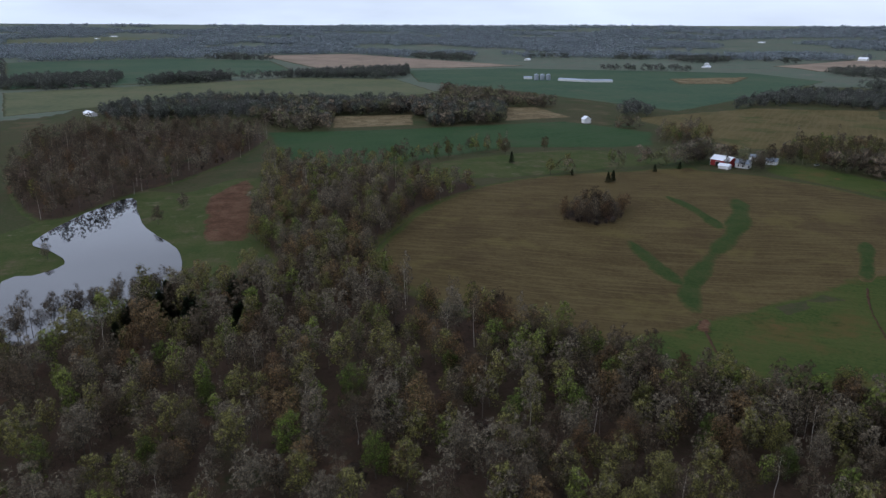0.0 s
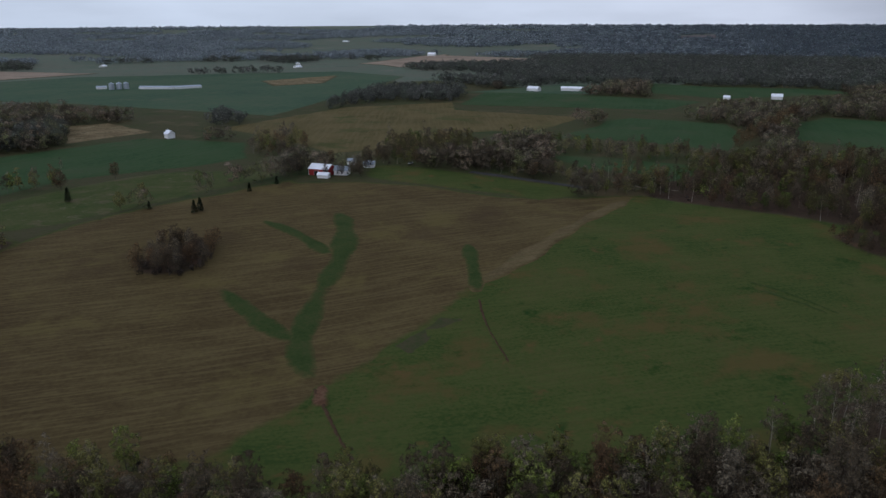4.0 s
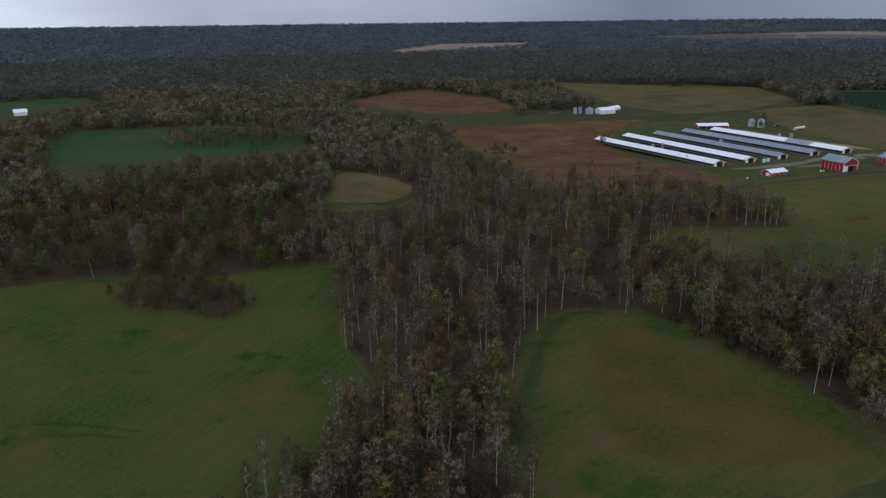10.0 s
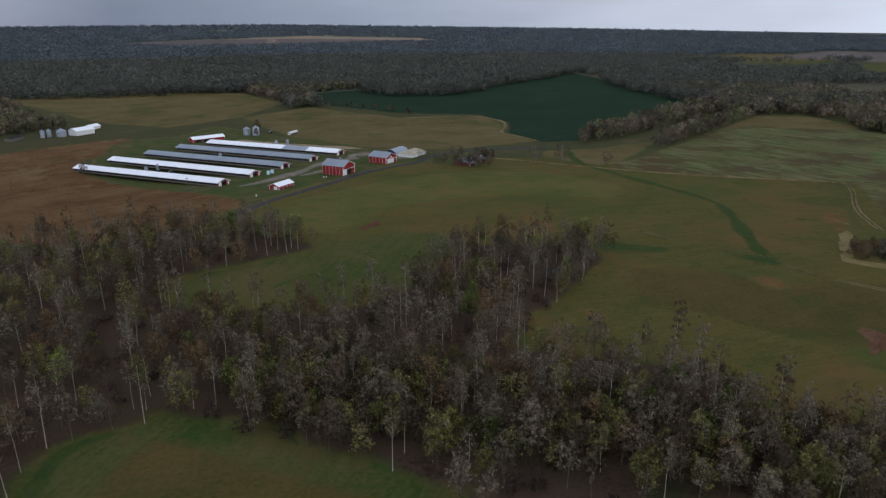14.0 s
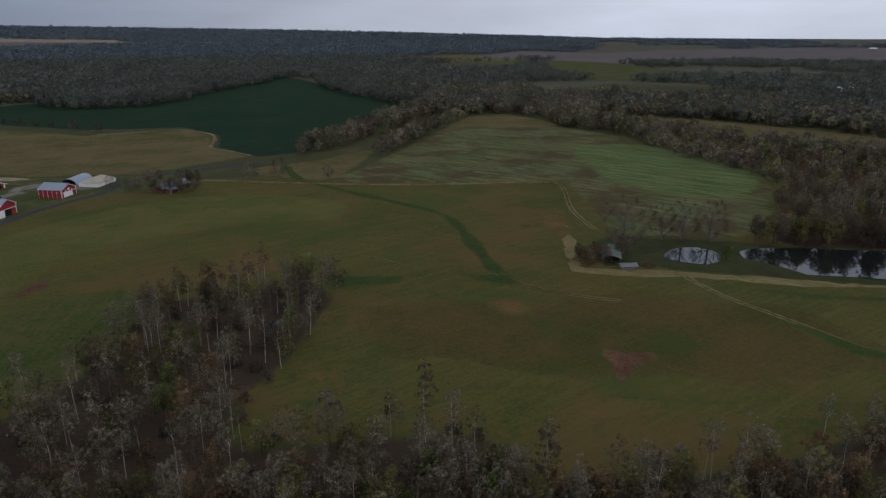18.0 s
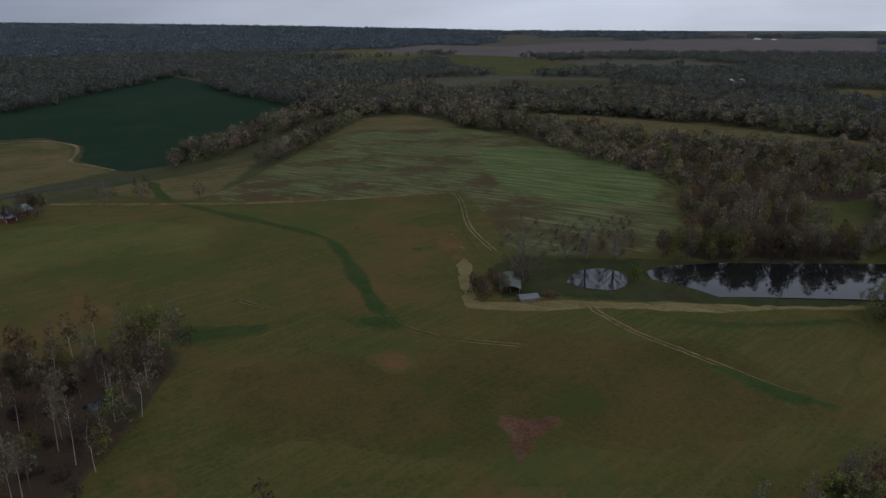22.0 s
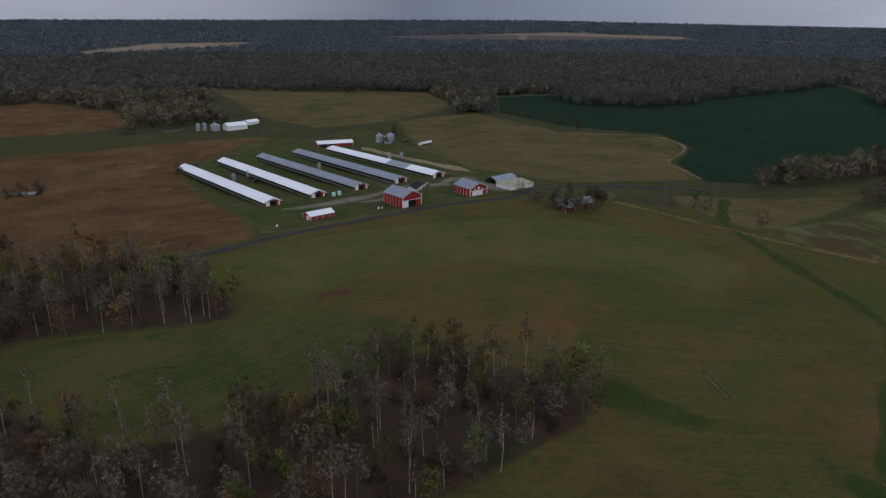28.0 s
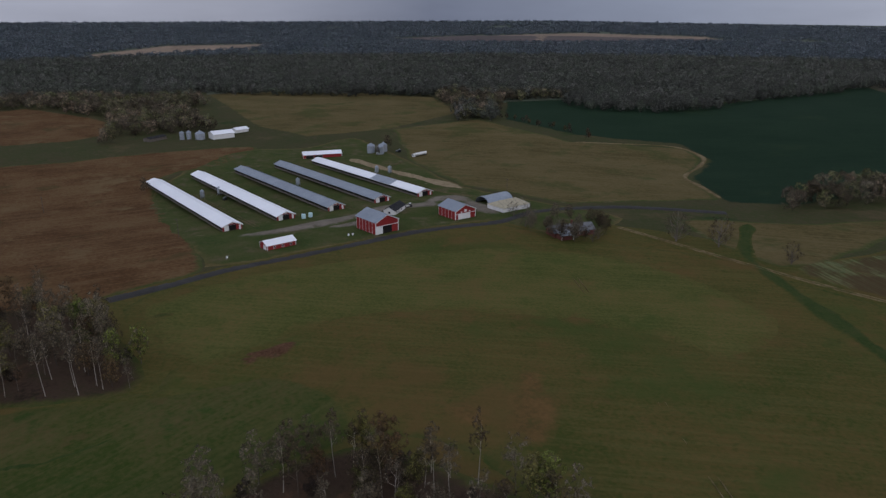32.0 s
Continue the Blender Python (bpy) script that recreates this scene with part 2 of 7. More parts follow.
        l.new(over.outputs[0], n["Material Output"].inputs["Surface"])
    if bump:
        bt = n.new("ShaderNodeTexNoise")
        bt.inputs["Scale"].default_value, bt.inputs["Detail"].default_value = 1.0 / bump_size, 3
        l.new(tc.outputs["Object"], bt.inputs["Vector"])
        bp = n.new("ShaderNodeBump")
        bp.inputs["Strength"].default_value = 0.8
        bp.inputs["Distance"].default_value = bump
        l.new(bt.outputs["Fac"], bp.inputs["Height"])
        l.new(bp.outputs[0], b.inputs["Normal"])
    return m


EDGED = {}


def edged(key, under):
    """The cover material of that key, thinning out into another."""
    if (key, under) not in EDGED:
        own, other = M[key].name, M[under].name
        spec = dict(SPECS[own])
        EDGED[key, under] = mat(own + "_edge", under=other, **spec)
    return EDGED[key, under]


M = {}
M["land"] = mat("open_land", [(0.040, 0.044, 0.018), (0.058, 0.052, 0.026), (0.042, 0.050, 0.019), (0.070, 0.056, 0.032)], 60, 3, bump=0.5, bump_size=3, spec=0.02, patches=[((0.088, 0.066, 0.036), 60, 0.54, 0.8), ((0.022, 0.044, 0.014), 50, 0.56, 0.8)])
# far ground: distance haze is mixed into the colours
M["far_land"] = mat("haze_tinted_farmland", [(0.078, 0.094, 0.068), (0.108, 0.112, 0.082), (0.086, 0.112, 0.078), (0.134, 0.126, 0.098)], 130, 14, spec=0.02, patches=[((0.165, 0.142, 0.112), 190, 0.56, 0.8), ((0.058, 0.084, 0.056), 210, 0.55, 0.8)])
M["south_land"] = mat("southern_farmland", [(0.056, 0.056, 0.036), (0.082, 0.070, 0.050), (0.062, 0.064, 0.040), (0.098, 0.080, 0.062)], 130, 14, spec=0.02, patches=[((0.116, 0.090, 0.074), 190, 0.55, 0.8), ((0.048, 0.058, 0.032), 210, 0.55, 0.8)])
M["litter"] = mat("leaf_litter", [(0.026, 0.019, 0.013), (0.054, 0.036, 0.025), (0.036, 0.032, 0.017)], 14, 1.2, bump=0.2, bump_size=0.8, spec=0.02, patches=[((0.100, 0.058, 0.034), 16, 0.56, 0.8), ((0.018, 0.032, 0.010), 22, 0.57, 0.7)])
M["stubble"] = mat("corn_stubble", [(0.052, 0.036, 0.016), (0.069, 0.050, 0.021), (0.086, 0.065, 0.027)], 42, 1.5, spread=0.4, stripe=(-73, 1.3, (0.114, 0.088, 0.038), 0.5), bump=0.15, bump_size=0.6, spec=0.02, patches=[((0.106, 0.085, 0.030), 42, 0.52, 0.6), ((0.054, 0.036, 0.019), 50, 0.54, 0.5)])
M["crop"] = mat("young_crop", [(0.030, 0.049, 0.012), (0.048, 0.062, 0.016), (0.062, 0.064, 0.020)], 34, 1.2, stripe=(-60, 1.6, (0.072, 0.082, 0.024), 0.28), bump=0.12, bump_size=0.7, spread=0.4, fine_mix=0.45, spec=0.02, patches=[((0.082, 0.060, 0.021), 30, 0.51, 0.75), ((0.014, 0.038, 0.008), 20, 0.58, 0.85), ((0.100, 0.058, 0.024), 11, 0.59, 0.7)])
M["hay"] = mat("rough_meadow", [(0.032, 0.048, 0.011), (0.056, 0.060, 0.018), (0.076, 0.062, 0.024)], 38, 1.4, spread=0.4, stripe=(-30, 1.8, (0.094, 0.084, 0.034), 0.22), bump=0.12, bump_size=0.7, spec=0.02, patches=[((0.022, 0.050, 0.011), 26, 0.54, 0.75), ((0.090, 0.058, 0.026), 30, 0.54, 0.7)])
M["pasture"] = mat("spring_pasture", [(0.044, 0.053, 0.013), (0.069, 0.062, 0.018), (0.087, 0.065, 0.021)], 40, 1.1, stripe=(32, 1.5, (0.112, 0.096, 0.036), 0.22), bump=0.12, bump_size=0.7, spread=0.4, fine_mix=0.45, spec=0.02, patches=[((0.032, 0.052, 0.012), 5, 0.56, 0.55), ((0.104, 0.066, 0.026), 6, 0.57, 0.45), ((0.100, 0.063, 0.024), 48, 0.50, 0.65), ((0.046, 0.064, 0.016), 60, 0.51, 0.65), ((0.022, 0.042, 0.010), 16, 0.61, 0.75), ((0.124, 0.068, 0.029), 16, 0.62, 0.65)])
M["tilled"] = mat("dead_weed_field", [(0.060, 0.030, 0.013), (0.092, 0.050, 0.022), (0.118, 0.076, 0.036)], 34, 1.6, spread=0.4, stripe=(-10, 2.0, (0.130, 0.084, 0.042), 0.4), bump=0.2, bump_size=0.8, spec=0.02, patches=[((0.145, 0.104, 0.052), 40, 0.55, 0.65), ((0.056, 0.046, 0.018), 36, 0.55, 0.7)])
M["grass"] = mat("farm_grass", [(0.032, 0.052, 0.014), (0.050, 0.062, 0.019), (0.074, 0.068, 0.030)], 14, 1.0, bump=0.1, bump_size=0.5, spec=0.02, patches=[((0.094, 0.074, 0.043), 13, 0.52, 0.75), ((0.135, 0.108, 0.072), 9, 0.59, 0.75)])
M["lush"] = mat("lush_grass", [(0.026, 0.042, 0.012), (0.036, 0.052, 0.015), (0.048, 0.055, 0.019)], 9, 1.2, bump=0.2, bump_size=0.6, spec=0.02)
M["hay_brown"] = mat("old_hayfield", [(0.064, 0.052, 0.019), (0.090, 0.071, 0.028), (0.112, 0.088, 0.039)], 46, 2.0, spread=0.4, stripe=(40, 2.5, (0.126, 0.103, 0.050), 0.4), bump=0.12, bump_size=0.8, spec=0.02, patches=[((0.050, 0.058, 0.018), 50, 0.51, 0.75), ((0.120, 0.088, 0.042), 14, 0.58, 0.5)])
M["winter_crop"] = mat("winter_wheat", [(0.010, 0.023, 0.012), (0.016, 0.032, 0.017)], 60, 2.0, stripe=(20, 2.5, (0.020, 0.038, 0.020), 0.3), bump=0.05, bump_size=0.5, spec=0.02, patches=[((0.024, 0.040, 0.018), 80, 0.56, 0.65)])
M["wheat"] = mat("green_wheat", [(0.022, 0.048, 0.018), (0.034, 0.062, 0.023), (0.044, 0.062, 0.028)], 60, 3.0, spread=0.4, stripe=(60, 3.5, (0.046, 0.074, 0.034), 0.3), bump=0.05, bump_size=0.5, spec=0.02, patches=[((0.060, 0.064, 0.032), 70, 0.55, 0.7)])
# far_wheat, far_hay, far_straw: paler field colours with distance haze painted in
M["far_wheat"] = mat("haze_tinted_green_wheat", [(0.038, 0.068, 0.040), (0.052, 0.083, 0.046), (0.066, 0.086, 0.050)], 120, 9.0, spread=0.4, spec=0.02, patches=[((0.088, 0.092, 0.056), 150, 0.56, 0.7)])
M["far_hay"] = mat("haze_tinted_pasture", [(0.076, 0.088, 0.046), (0.100, 0.106, 0.054), (0.118, 0.112, 0.062)], 90, 8.0, spread=0.4, spec=0.02, patches=[((0.060, 0.078, 0.038), 60, 0.54, 0.6)])
M["far_straw"] = mat("haze_tinted_straw", [(0.180, 0.136, 0.098), (0.230, 0.175, 0.126), (0.270, 0.205, 0.150)], 90, 6.0, spread=0.4, spec=0.02, patches=[((0.130, 0.110, 0.078), 60, 0.54, 0.6)])
M["bank_grass"] = mat("rank_bank_grass", [(0.022, 0.030, 0.011), (0.036, 0.042, 0.016), (0.052, 0.046, 0.022)], 9, 1.0, bump=0.2, bump_size=0.6, spec=0.02, patches=[((0.034, 0.025, 0.015), 10, 0.50, 0.8), ((0.030, 0.048, 0.013), 12, 0.58, 0.6)])
M["trodden"] = mat("trodden_straw", [(0.096, 0.076, 0.030), (0.138, 0.110, 0.045), (0.178, 0.142, 0.062)], 9, 0.8, spread=0.45, stripe=(-80, 0.9, (0.205, 0.165, 0.078), 0.45), bump=0.1, bump_size=0.5, spec=0.02, patches=[((0.062, 0.058, 0.022), 6, 0.55, 0.7)])
M["gully"] = mat("washed_gully", [(0.040, 0.024, 0.015), (0.072, 0.042, 0.026)], 4, 0.6, bump=0.1, bump_size=0.4, spec=0.02)
M["striped"] = mat("mown_hayfield", [(0.042, 0.056, 0.016), (0.068, 0.066, 0.024), (0.086, 0.064, 0.029)], 34, 1.3, spread=0.4, fine_mix=0.45, stripe=(-76, 1.5, (0.140, 0.162, 0.074), 0.65), bump=0.12, bump_size=0.8, spec=0.02, patches=[((0.058, 0.040, 0.020), 40, 0.47, 0.8), ((0.098, 0.124, 0.060), 16, 0.57, 0.6), ((0.028, 0.042, 0.013), 20, 0.58, 0.6)])
M["rusty"] = mat("rusty_dead_grass", [(0.078, 0.054, 0.020), (0.102, 0.064, 0.024), (0.122, 0.072, 0.028)], 12, 1.0, spread=0.4, bump=0.12, bump_size=0.6, spec=0.02, patches=[((0.062, 0.056, 0.018), 8, 0.52, 0.7)])
M["headland"] = mat("brown_headland", [(0.080, 0.058, 0.028), (0.104, 0.077, 0.037), (0.126, 0.096, 0.047)], 14, 1.2, spread=0.4, stripe=(-73, 1.6, (0.066, 0.062, 0.024), 0.5), bump=0.12, bump_size=0.6, spec=0.02)
M["mown_green"] = mat("green_mown_hay", [(0.046, 0.066, 0.018), (0.066, 0.082, 0.025), (0.082, 0.084, 0.031)], 26, 1.3, spread=0.4, fine_mix=0.45, stripe=(-76, 1.4, (0.150, 0.182, 0.084), 0.6), bump=0.12, bump_size=0.8, spec=0.02, patches=[((0.034, 0.054, 0.015), 18, 0.56, 0.6)])
M["heap"] = mat("straw_litter", [(0.160, 0.122, 0.070), (0.225, 0.176, 0.108), (0.290, 0.232, 0.150)], 4, 0.6, bump=0.3, bump_size=0.8, spec=0.02)
M["fresh"] = mat("fresh_pasture", [(0.050, 0.062, 0.015), (0.074, 0.076, 0.021), (0.096, 0.080, 0.026)], 30, 1.1, stripe=(32, 1.6, (0.118, 0.104, 0.038), 0.24), bump=0.12, bump_size=0.7, spread=0.4, fine_mix=0.45, spec=0.02, patches=[((0.108, 0.076, 0.028), 34, 0.52, 0.6), ((0.040, 0.062, 0.014), 22, 0.55, 0.6)])
M["worn"] = mat("worn_pasture", [(0.042, 0.043, 0.012), (0.062, 0.051, 0.016), (0.082, 0.057, 0.020)], 26, 1.1, stripe=(32, 1.6, (0.084, 0.062, 0.025), 0.24), bump=0.12, bump_size=0.7, spread=0.4, fine_mix=0.45, spec=0.02, patches=[((0.040, 0.052, 0.013), 30, 0.53, 0.7), ((0.104, 0.058, 0.026), 15, 0.60, 0.6)])
M["straw"] = mat("straw_field", [(0.100, 0.073, 0.036), (0.150, 0.114, 0.060), (0.190, 0.150, 0.086)], 22, 1.4, spread=0.4, bump=0.1, bump_size=0.6, spec=0.02, patches=[((0.066, 0.054, 0.024), 11, 0.50, 0.8)])
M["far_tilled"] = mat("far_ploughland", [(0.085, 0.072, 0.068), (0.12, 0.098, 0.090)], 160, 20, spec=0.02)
M["red_soil"] = mat("red_clay", [(0.056, 0.029, 0.016), (0.086, 0.046, 0.026), (0.116, 0.068, 0.040)], 9, 0.9, spread=0.4, bump=0.2, bump_size=0.6, spec=0.02, patches=[((0.050, 0.046, 0.020), 4, 0.56, 0.6)])
M["dirt"] = mat("dirt_track", [(0.080, 0.060, 0.033), (0.135, 0.105, 0.062)], 6, 0.7, bump=0.08, bump_size=0.4, spec=0.02, patches=[((0.045, 0.050, 0.018), 7, 0.48, 0.85)])
M["gravel"] = mat("crushed_gravel", [(0.118, 0.100, 0.078), (0.190, 0.165, 0.134)], 6, 0.5, bump=0.05, bump_size=0.2, spec=0.05, patches=[((0.066, 0.062, 0.034), 9, 0.56, 0.7)])
M["asphalt"] = mat("worn_asphalt", [(0.030, 0.029, 0.027), (0.050, 0.048, 0.045)], 8, 0.6, bump=0.01, bump_size=0.1)
M["bark"] = mat("grey_bark", [(0.050, 0.042, 0.036), (0.090, 0.077, 0.065)], 6, 0.4, tint=0.3)
M["grey_limb"] = mat("weathered_grey_bark", [(0.105, 0.090, 0.074), (0.170, 0.148, 0.122)], 4, 0.4, tint=0.3)
M["pole_bark"] = mat("brown_grey_bark", [(0.082, 0.068, 0.055), (0.150, 0.128, 0.104)], 5, 0.4, tint=0.3)
M["pale_bark"] = mat("pale_bark", [(0.230, 0.201, 0.167), (0.391, 0.351, 0.299)], 3, 0.4, tint=0.3)
M["twig"] = mat("bare_twigs", [(0.074, 0.054, 0.033), (0.110, 0.084, 0.052), (0.134, 0.107, 0.070), (0.172, 0.143, 0.097)], 11, 1.2, tint=0.3, fine_mix=0.18, thin=0.4, tone=0.5, feather=0.5)
M["rust_twig"] = mat("red_budding_twigs", [(0.098, 0.061, 0.032), (0.140, 0.090, 0.045), (0.172, 0.118, 0.058)], 14, 1.2, tint=0.3, fine_mix=0.18, thin=0.4, tone=0.4, feather=0.5)
M["bud"] = mat("yellow_green_buds", [(0.094, 0.092, 0.028), (0.138, 0.134, 0.038), (0.190, 0.174, 0.060)], 9, 1.0, tint=0.4, fine_mix=0.18, thin=0.4, tone=0.4, feather=0.5)
M["leaf"] = mat("fresh_leaves", [(0.074, 0.100, 0.020), (0.118, 0.152, 0.031), (0.172, 0.194, 0.048)], 9, 1.0, tint=0.4, fine_mix=0.18, thin=0.4, tone=0.4, feather=0.5)
M["needle"] = mat("dark_needles", [(0.026, 0.040, 0.019), (0.048, 0.064, 0.030)], 5, 0.6, tint=0.3, thin=0.4, tone=0.3)
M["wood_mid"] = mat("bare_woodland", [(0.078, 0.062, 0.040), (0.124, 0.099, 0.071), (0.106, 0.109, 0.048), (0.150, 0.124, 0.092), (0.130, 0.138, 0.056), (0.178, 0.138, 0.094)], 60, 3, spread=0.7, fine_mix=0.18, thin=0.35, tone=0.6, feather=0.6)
# the next three woods have distance haze painted into their colours
M["wood_haze"] = mat("haze_tinted_bare_woodland", [(0.076, 0.079, 0.064), (0.105, 0.104, 0.088), (0.092, 0.106, 0.074), (0.128, 0.126, 0.108)], 110, 6, spread=0.6, fine_mix=0.18, thin=0.35, tone=0.4, feather=1.0)
M["wood_far"] = mat("haze_tinted_blue_grey_woodland", [(0.080, 0.096, 0.110), (0.114, 0.130, 0.142), (0.097, 0.121, 0.121), (0.142, 0.156, 0.167)], 150, 10, spread=0.6, fine_mix=0.18, thin=0.35, tone=0.5, feather=1.5)
M["wood_north"] = mat("haze_tinted_pale_woodland", [(0.166, 0.188, 0.200), (0.214, 0.236, 0.248), (0.196, 0.230, 0.224), (0.250, 0.270, 0.282)], 150, 10, spread=0.6, fine_mix=0.18, thin=0.35, tone=0.3, feather=1.5)
M["scrub"] = mat("dark_scrub_twigs", [(0.050, 0.038, 0.030), (0.088, 0.068, 0.052)], 10, 1.0, fine_mix=0.18, thin=0.4, tone=0.4, feather=0.5)
M["metal_white"] = mat("white_metal_roof", [(0.74, 0.76, 0.79), (0.84, 0.85, 0.87)], 14, 1.5, rough=0.45, spec=0.5)
M["metal_grey"] = mat("galvanised_roof", [(0.225, 0.255, 0.300), (0.300, 0.338, 0.383)], 10, 1.2, rough=0.4, metal=0.4, spec=0.5)
M["red_board"] = mat("red_painted_board", [(0.20, 0.022, 0.022), (0.27, 0.036, 0.032)], 6, 0.5, rough=0.7)
M["white_board"] = mat("white_painted_board", [(0.62, 0.61, 0.58), (0.76, 0.75, 0.72)], 4, 0.4, rough=0.6)
# near-black colour that stands for the shade inside openings
M["dark"] = mat("painted_interior_shade", [(0.012, 0.011, 0.010), (0.022, 0.020, 0.018)], 3, 0.4)
M["old_wood"] = mat("weathered_boards", [(0.10, 0.085, 0.070), (0.17, 0.15, 0.125)], 3, 0.3)
M["brick"] = mat("red_brick", [(0.090, 0.036, 0.028), (0.15, 0.060, 0.046)], 3, 0.25)
M["shingle"] = mat("grey_shingles", [(0.10, 0.105, 0.115), (0.19, 0.195, 0.20)], 3, 0.4)
M["shingle_black"] = mat("black_shingles", [(0.020, 0.020, 0.022), (0.040, 0.040, 0.042)], 3, 0.4)
M["old_tin"] = mat("old_pale_tin", [(0.075, 0.088, 0.070), (0.150, 0.165, 0.135)], 2, 0.5, rough=0.7, patches=[((0.060, 0.045, 0.030), 2.5, 0.55, 0.8)])
M["red_soil_thing"] = mat("rusty_brush", [(0.07, 0.040, 0.026), (0.14, 0.085, 0.055)], 2, 0.3)
M["tarp"] = mat("cream_cover", [(0.302, 0.266, 0.180), (0.396, 0.360, 0.259)], 5, 0.6, rough=0.6)
M["plastic"] = mat("pale_blue_plastic", [(0.42, 0.60, 0.62), (0.55, 0.70, 0.72)], 2, 0.3, rough=0.4)
M["galv"] = mat("galvanised_steel", [(0.30, 0.33, 0.37), (0.46, 0.49, 0.53)], 2, 0.4, rough=0.4, metal=0.5, spec=0.5)
M["black"] = mat("black_rubber", [(0.018, 0.018, 0.018), (0.03, 0.03, 0.03)], 1, 0.2, rough=0.7)
M["glass"] = mat("dark_glass", [(0.02, 0.024, 0.028), (0.03, 0.034, 0.04)], 1, 0.5, rough=0.08, spec=0.6)
M["pole_wood"] = mat("creosoted_pole", [(0.07, 0.055, 0.04), (0.12, 0.10, 0.08)], 2, 0.3)
M["water"] = mat("still_water", [(0.006, 0.007, 0.007), (0.011, 0.012, 0.011)], 20, 4, rough=0.03, spec=0.5)
M["water"].node_tree.nodes["Principled BSDF"].inputs["IOR"].default_value = 1.36


# ---- ground ----
HILLS = [(150, 215, -7, 75), (740, -50, -10, 110), (690, -190, -5, 75), (655, -520, -6, 120), (235, -225, 4, 60), (960, -190, -7, 120), (395, 310, -5, 60), (800, -330, -4, 80), (330, 60, -4, 120)]


def ground_z(x, y):
    """Rolling ground; towards the horizon it climbs gently."""
    x, y = np.asarray(x, float), np.asarray(y, float)
    s = np.clip((np.hypot(x - 250, y) - 1200) / 3700, 0, 1)
    az = np.degrees(np.arctan2(x - 250, y)) % 360
    z = np.interp(az, [0, 40, 122, 150, 170, 200, 240, 320, 360], [58, 82, 82, 30, -18, -40, -20, 45, 58]) * s * s
    for hx, hy, a, w in HILLS:
        z = z + a * np.exp(-((x - hx) ** 2 + (y - hy) ** 2) / (2 * w * w))
    return z


def gz(x, y):
    return float(ground_z(x, y))


def mesh_of(name, verts, faces, materials, slots=None, smooth=False, normals=None, corners=None):
    """A mesh from arrays; faces is an (n, 3) or (n, 4) array; normals, one for each vert, round the shading off; corners: each face's own corners, or a third where it is whole."""
    faces = np.asarray(faces, np.int32)
    me = bpy.data.meshes.new(name)
    k = faces.shape[1]
    me.vertices.add(len(verts))
    me.vertices.foreach_set("co", np.asarray(verts, np.float32).ravel())
    me.loops.add(faces.size)
    me.loops.foreach_set("vertex_index", faces.ravel())
    me.polygons.add(len(faces))
    me.polygons.foreach_set("loop_start", np.arange(0, faces.size, k, dtype=np.int32))
    if slots is not None:
        me.polygons.foreach_set("material_index", np.asarray(slots, np.int32))
    for m in materials:
        me.materials.append(m)
    me.update(calc_edges=True)
    if normals is not None:
        me.attributes.new("custom_normal", "FLOAT_VECTOR", "POINT").data.foreach_set("vector", np.asarray(normals, np.float32).ravel())
    if corners is not None:
        me.attributes.new("corner", "FLOAT_VECTOR", "POINT").data.foreach_set("vector", np.asarray(corners, np.float32).ravel())
    if smooth:
        me.polygons.foreach_set("use_smooth", [True] * len(faces))
    return me


def axis_steps(a, b, step, limit):
    inner = list(np.arange(a, b + 1, step))
    left, right, s = [a], [b], step
    while left[-1] > -limit:
        s *= 1.14
        left.append(left[-1] - s)
    s = step
    while right[-1] < limit:
        s *= 1.14
        right.append(right[-1] + s)
    return np.array(left[:0:-1] + inner + right[1:])


gx, gy = axis_steps(-260, 1000, 6, 6500), axis_steps(-700, 700, 6, 6500)
GX, GY = np.meshgrid(gx, gy)
gv = np.stack([GX.ravel(), GY.ravel(), ground_z(GX, GY).ravel()], 1)
gi = np.arange(len(gv)).reshape(len(gy), len(gx))
gf = np.stack([gi[:-1, :-1], gi[:-1, 1:], gi[1:, 1:], gi[1:, :-1]], -1).reshape(-1, 4)
gc = gv[gf].mean(1)
# beyond about 1050 m: haze-tinted farmland; browner land in the south
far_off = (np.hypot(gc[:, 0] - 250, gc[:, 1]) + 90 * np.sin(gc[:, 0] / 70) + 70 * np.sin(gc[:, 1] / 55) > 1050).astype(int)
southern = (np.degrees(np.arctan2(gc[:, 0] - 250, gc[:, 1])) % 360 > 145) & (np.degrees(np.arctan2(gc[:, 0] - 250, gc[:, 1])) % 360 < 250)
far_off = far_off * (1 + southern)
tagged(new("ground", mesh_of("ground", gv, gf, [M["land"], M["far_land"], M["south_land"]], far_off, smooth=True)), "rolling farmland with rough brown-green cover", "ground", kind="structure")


def smooth_loop(points, step, closed=True):
    """A rounded line through the points."""
    p = np.array(points, float)
    n, out = len(p), []
    for i in range(n if closed else n - 1):
        a, b, c, d = (p[(i + k) % n] if closed else p[min(max(i + k, 0), n - 1)] for k in (-1, 0, 1, 2))
        m = max(1, int(np.linalg.norm(c - b) / step))
        for t in np.arange(m) / m:
            out.append(0.5 * (2 * b + (c - a) * t + (2 * a - 5 * b + 4 * c - d) * t * t + (3 * b - a - 3 * c + d) * t ** 3))
    if not closed:
        out.append(p[-1])
    return np.array(out)


def inside(px, py, poly):
    px, py = np.asarray(px, float), np.asarray(py, float)
    r = np.zeros(px.shape, bool)
    q = np.roll(poly, 1, axis=0)
    for (x1, y1), (x2, y2) in zip(poly, q):
        if y1 != y2:
            r ^= ((y1 > py) != (y2 > py)) & (px < (x2 - x1) * (py - y1) / (y2 - y1) + x1)
    return r


SHEETS = 0


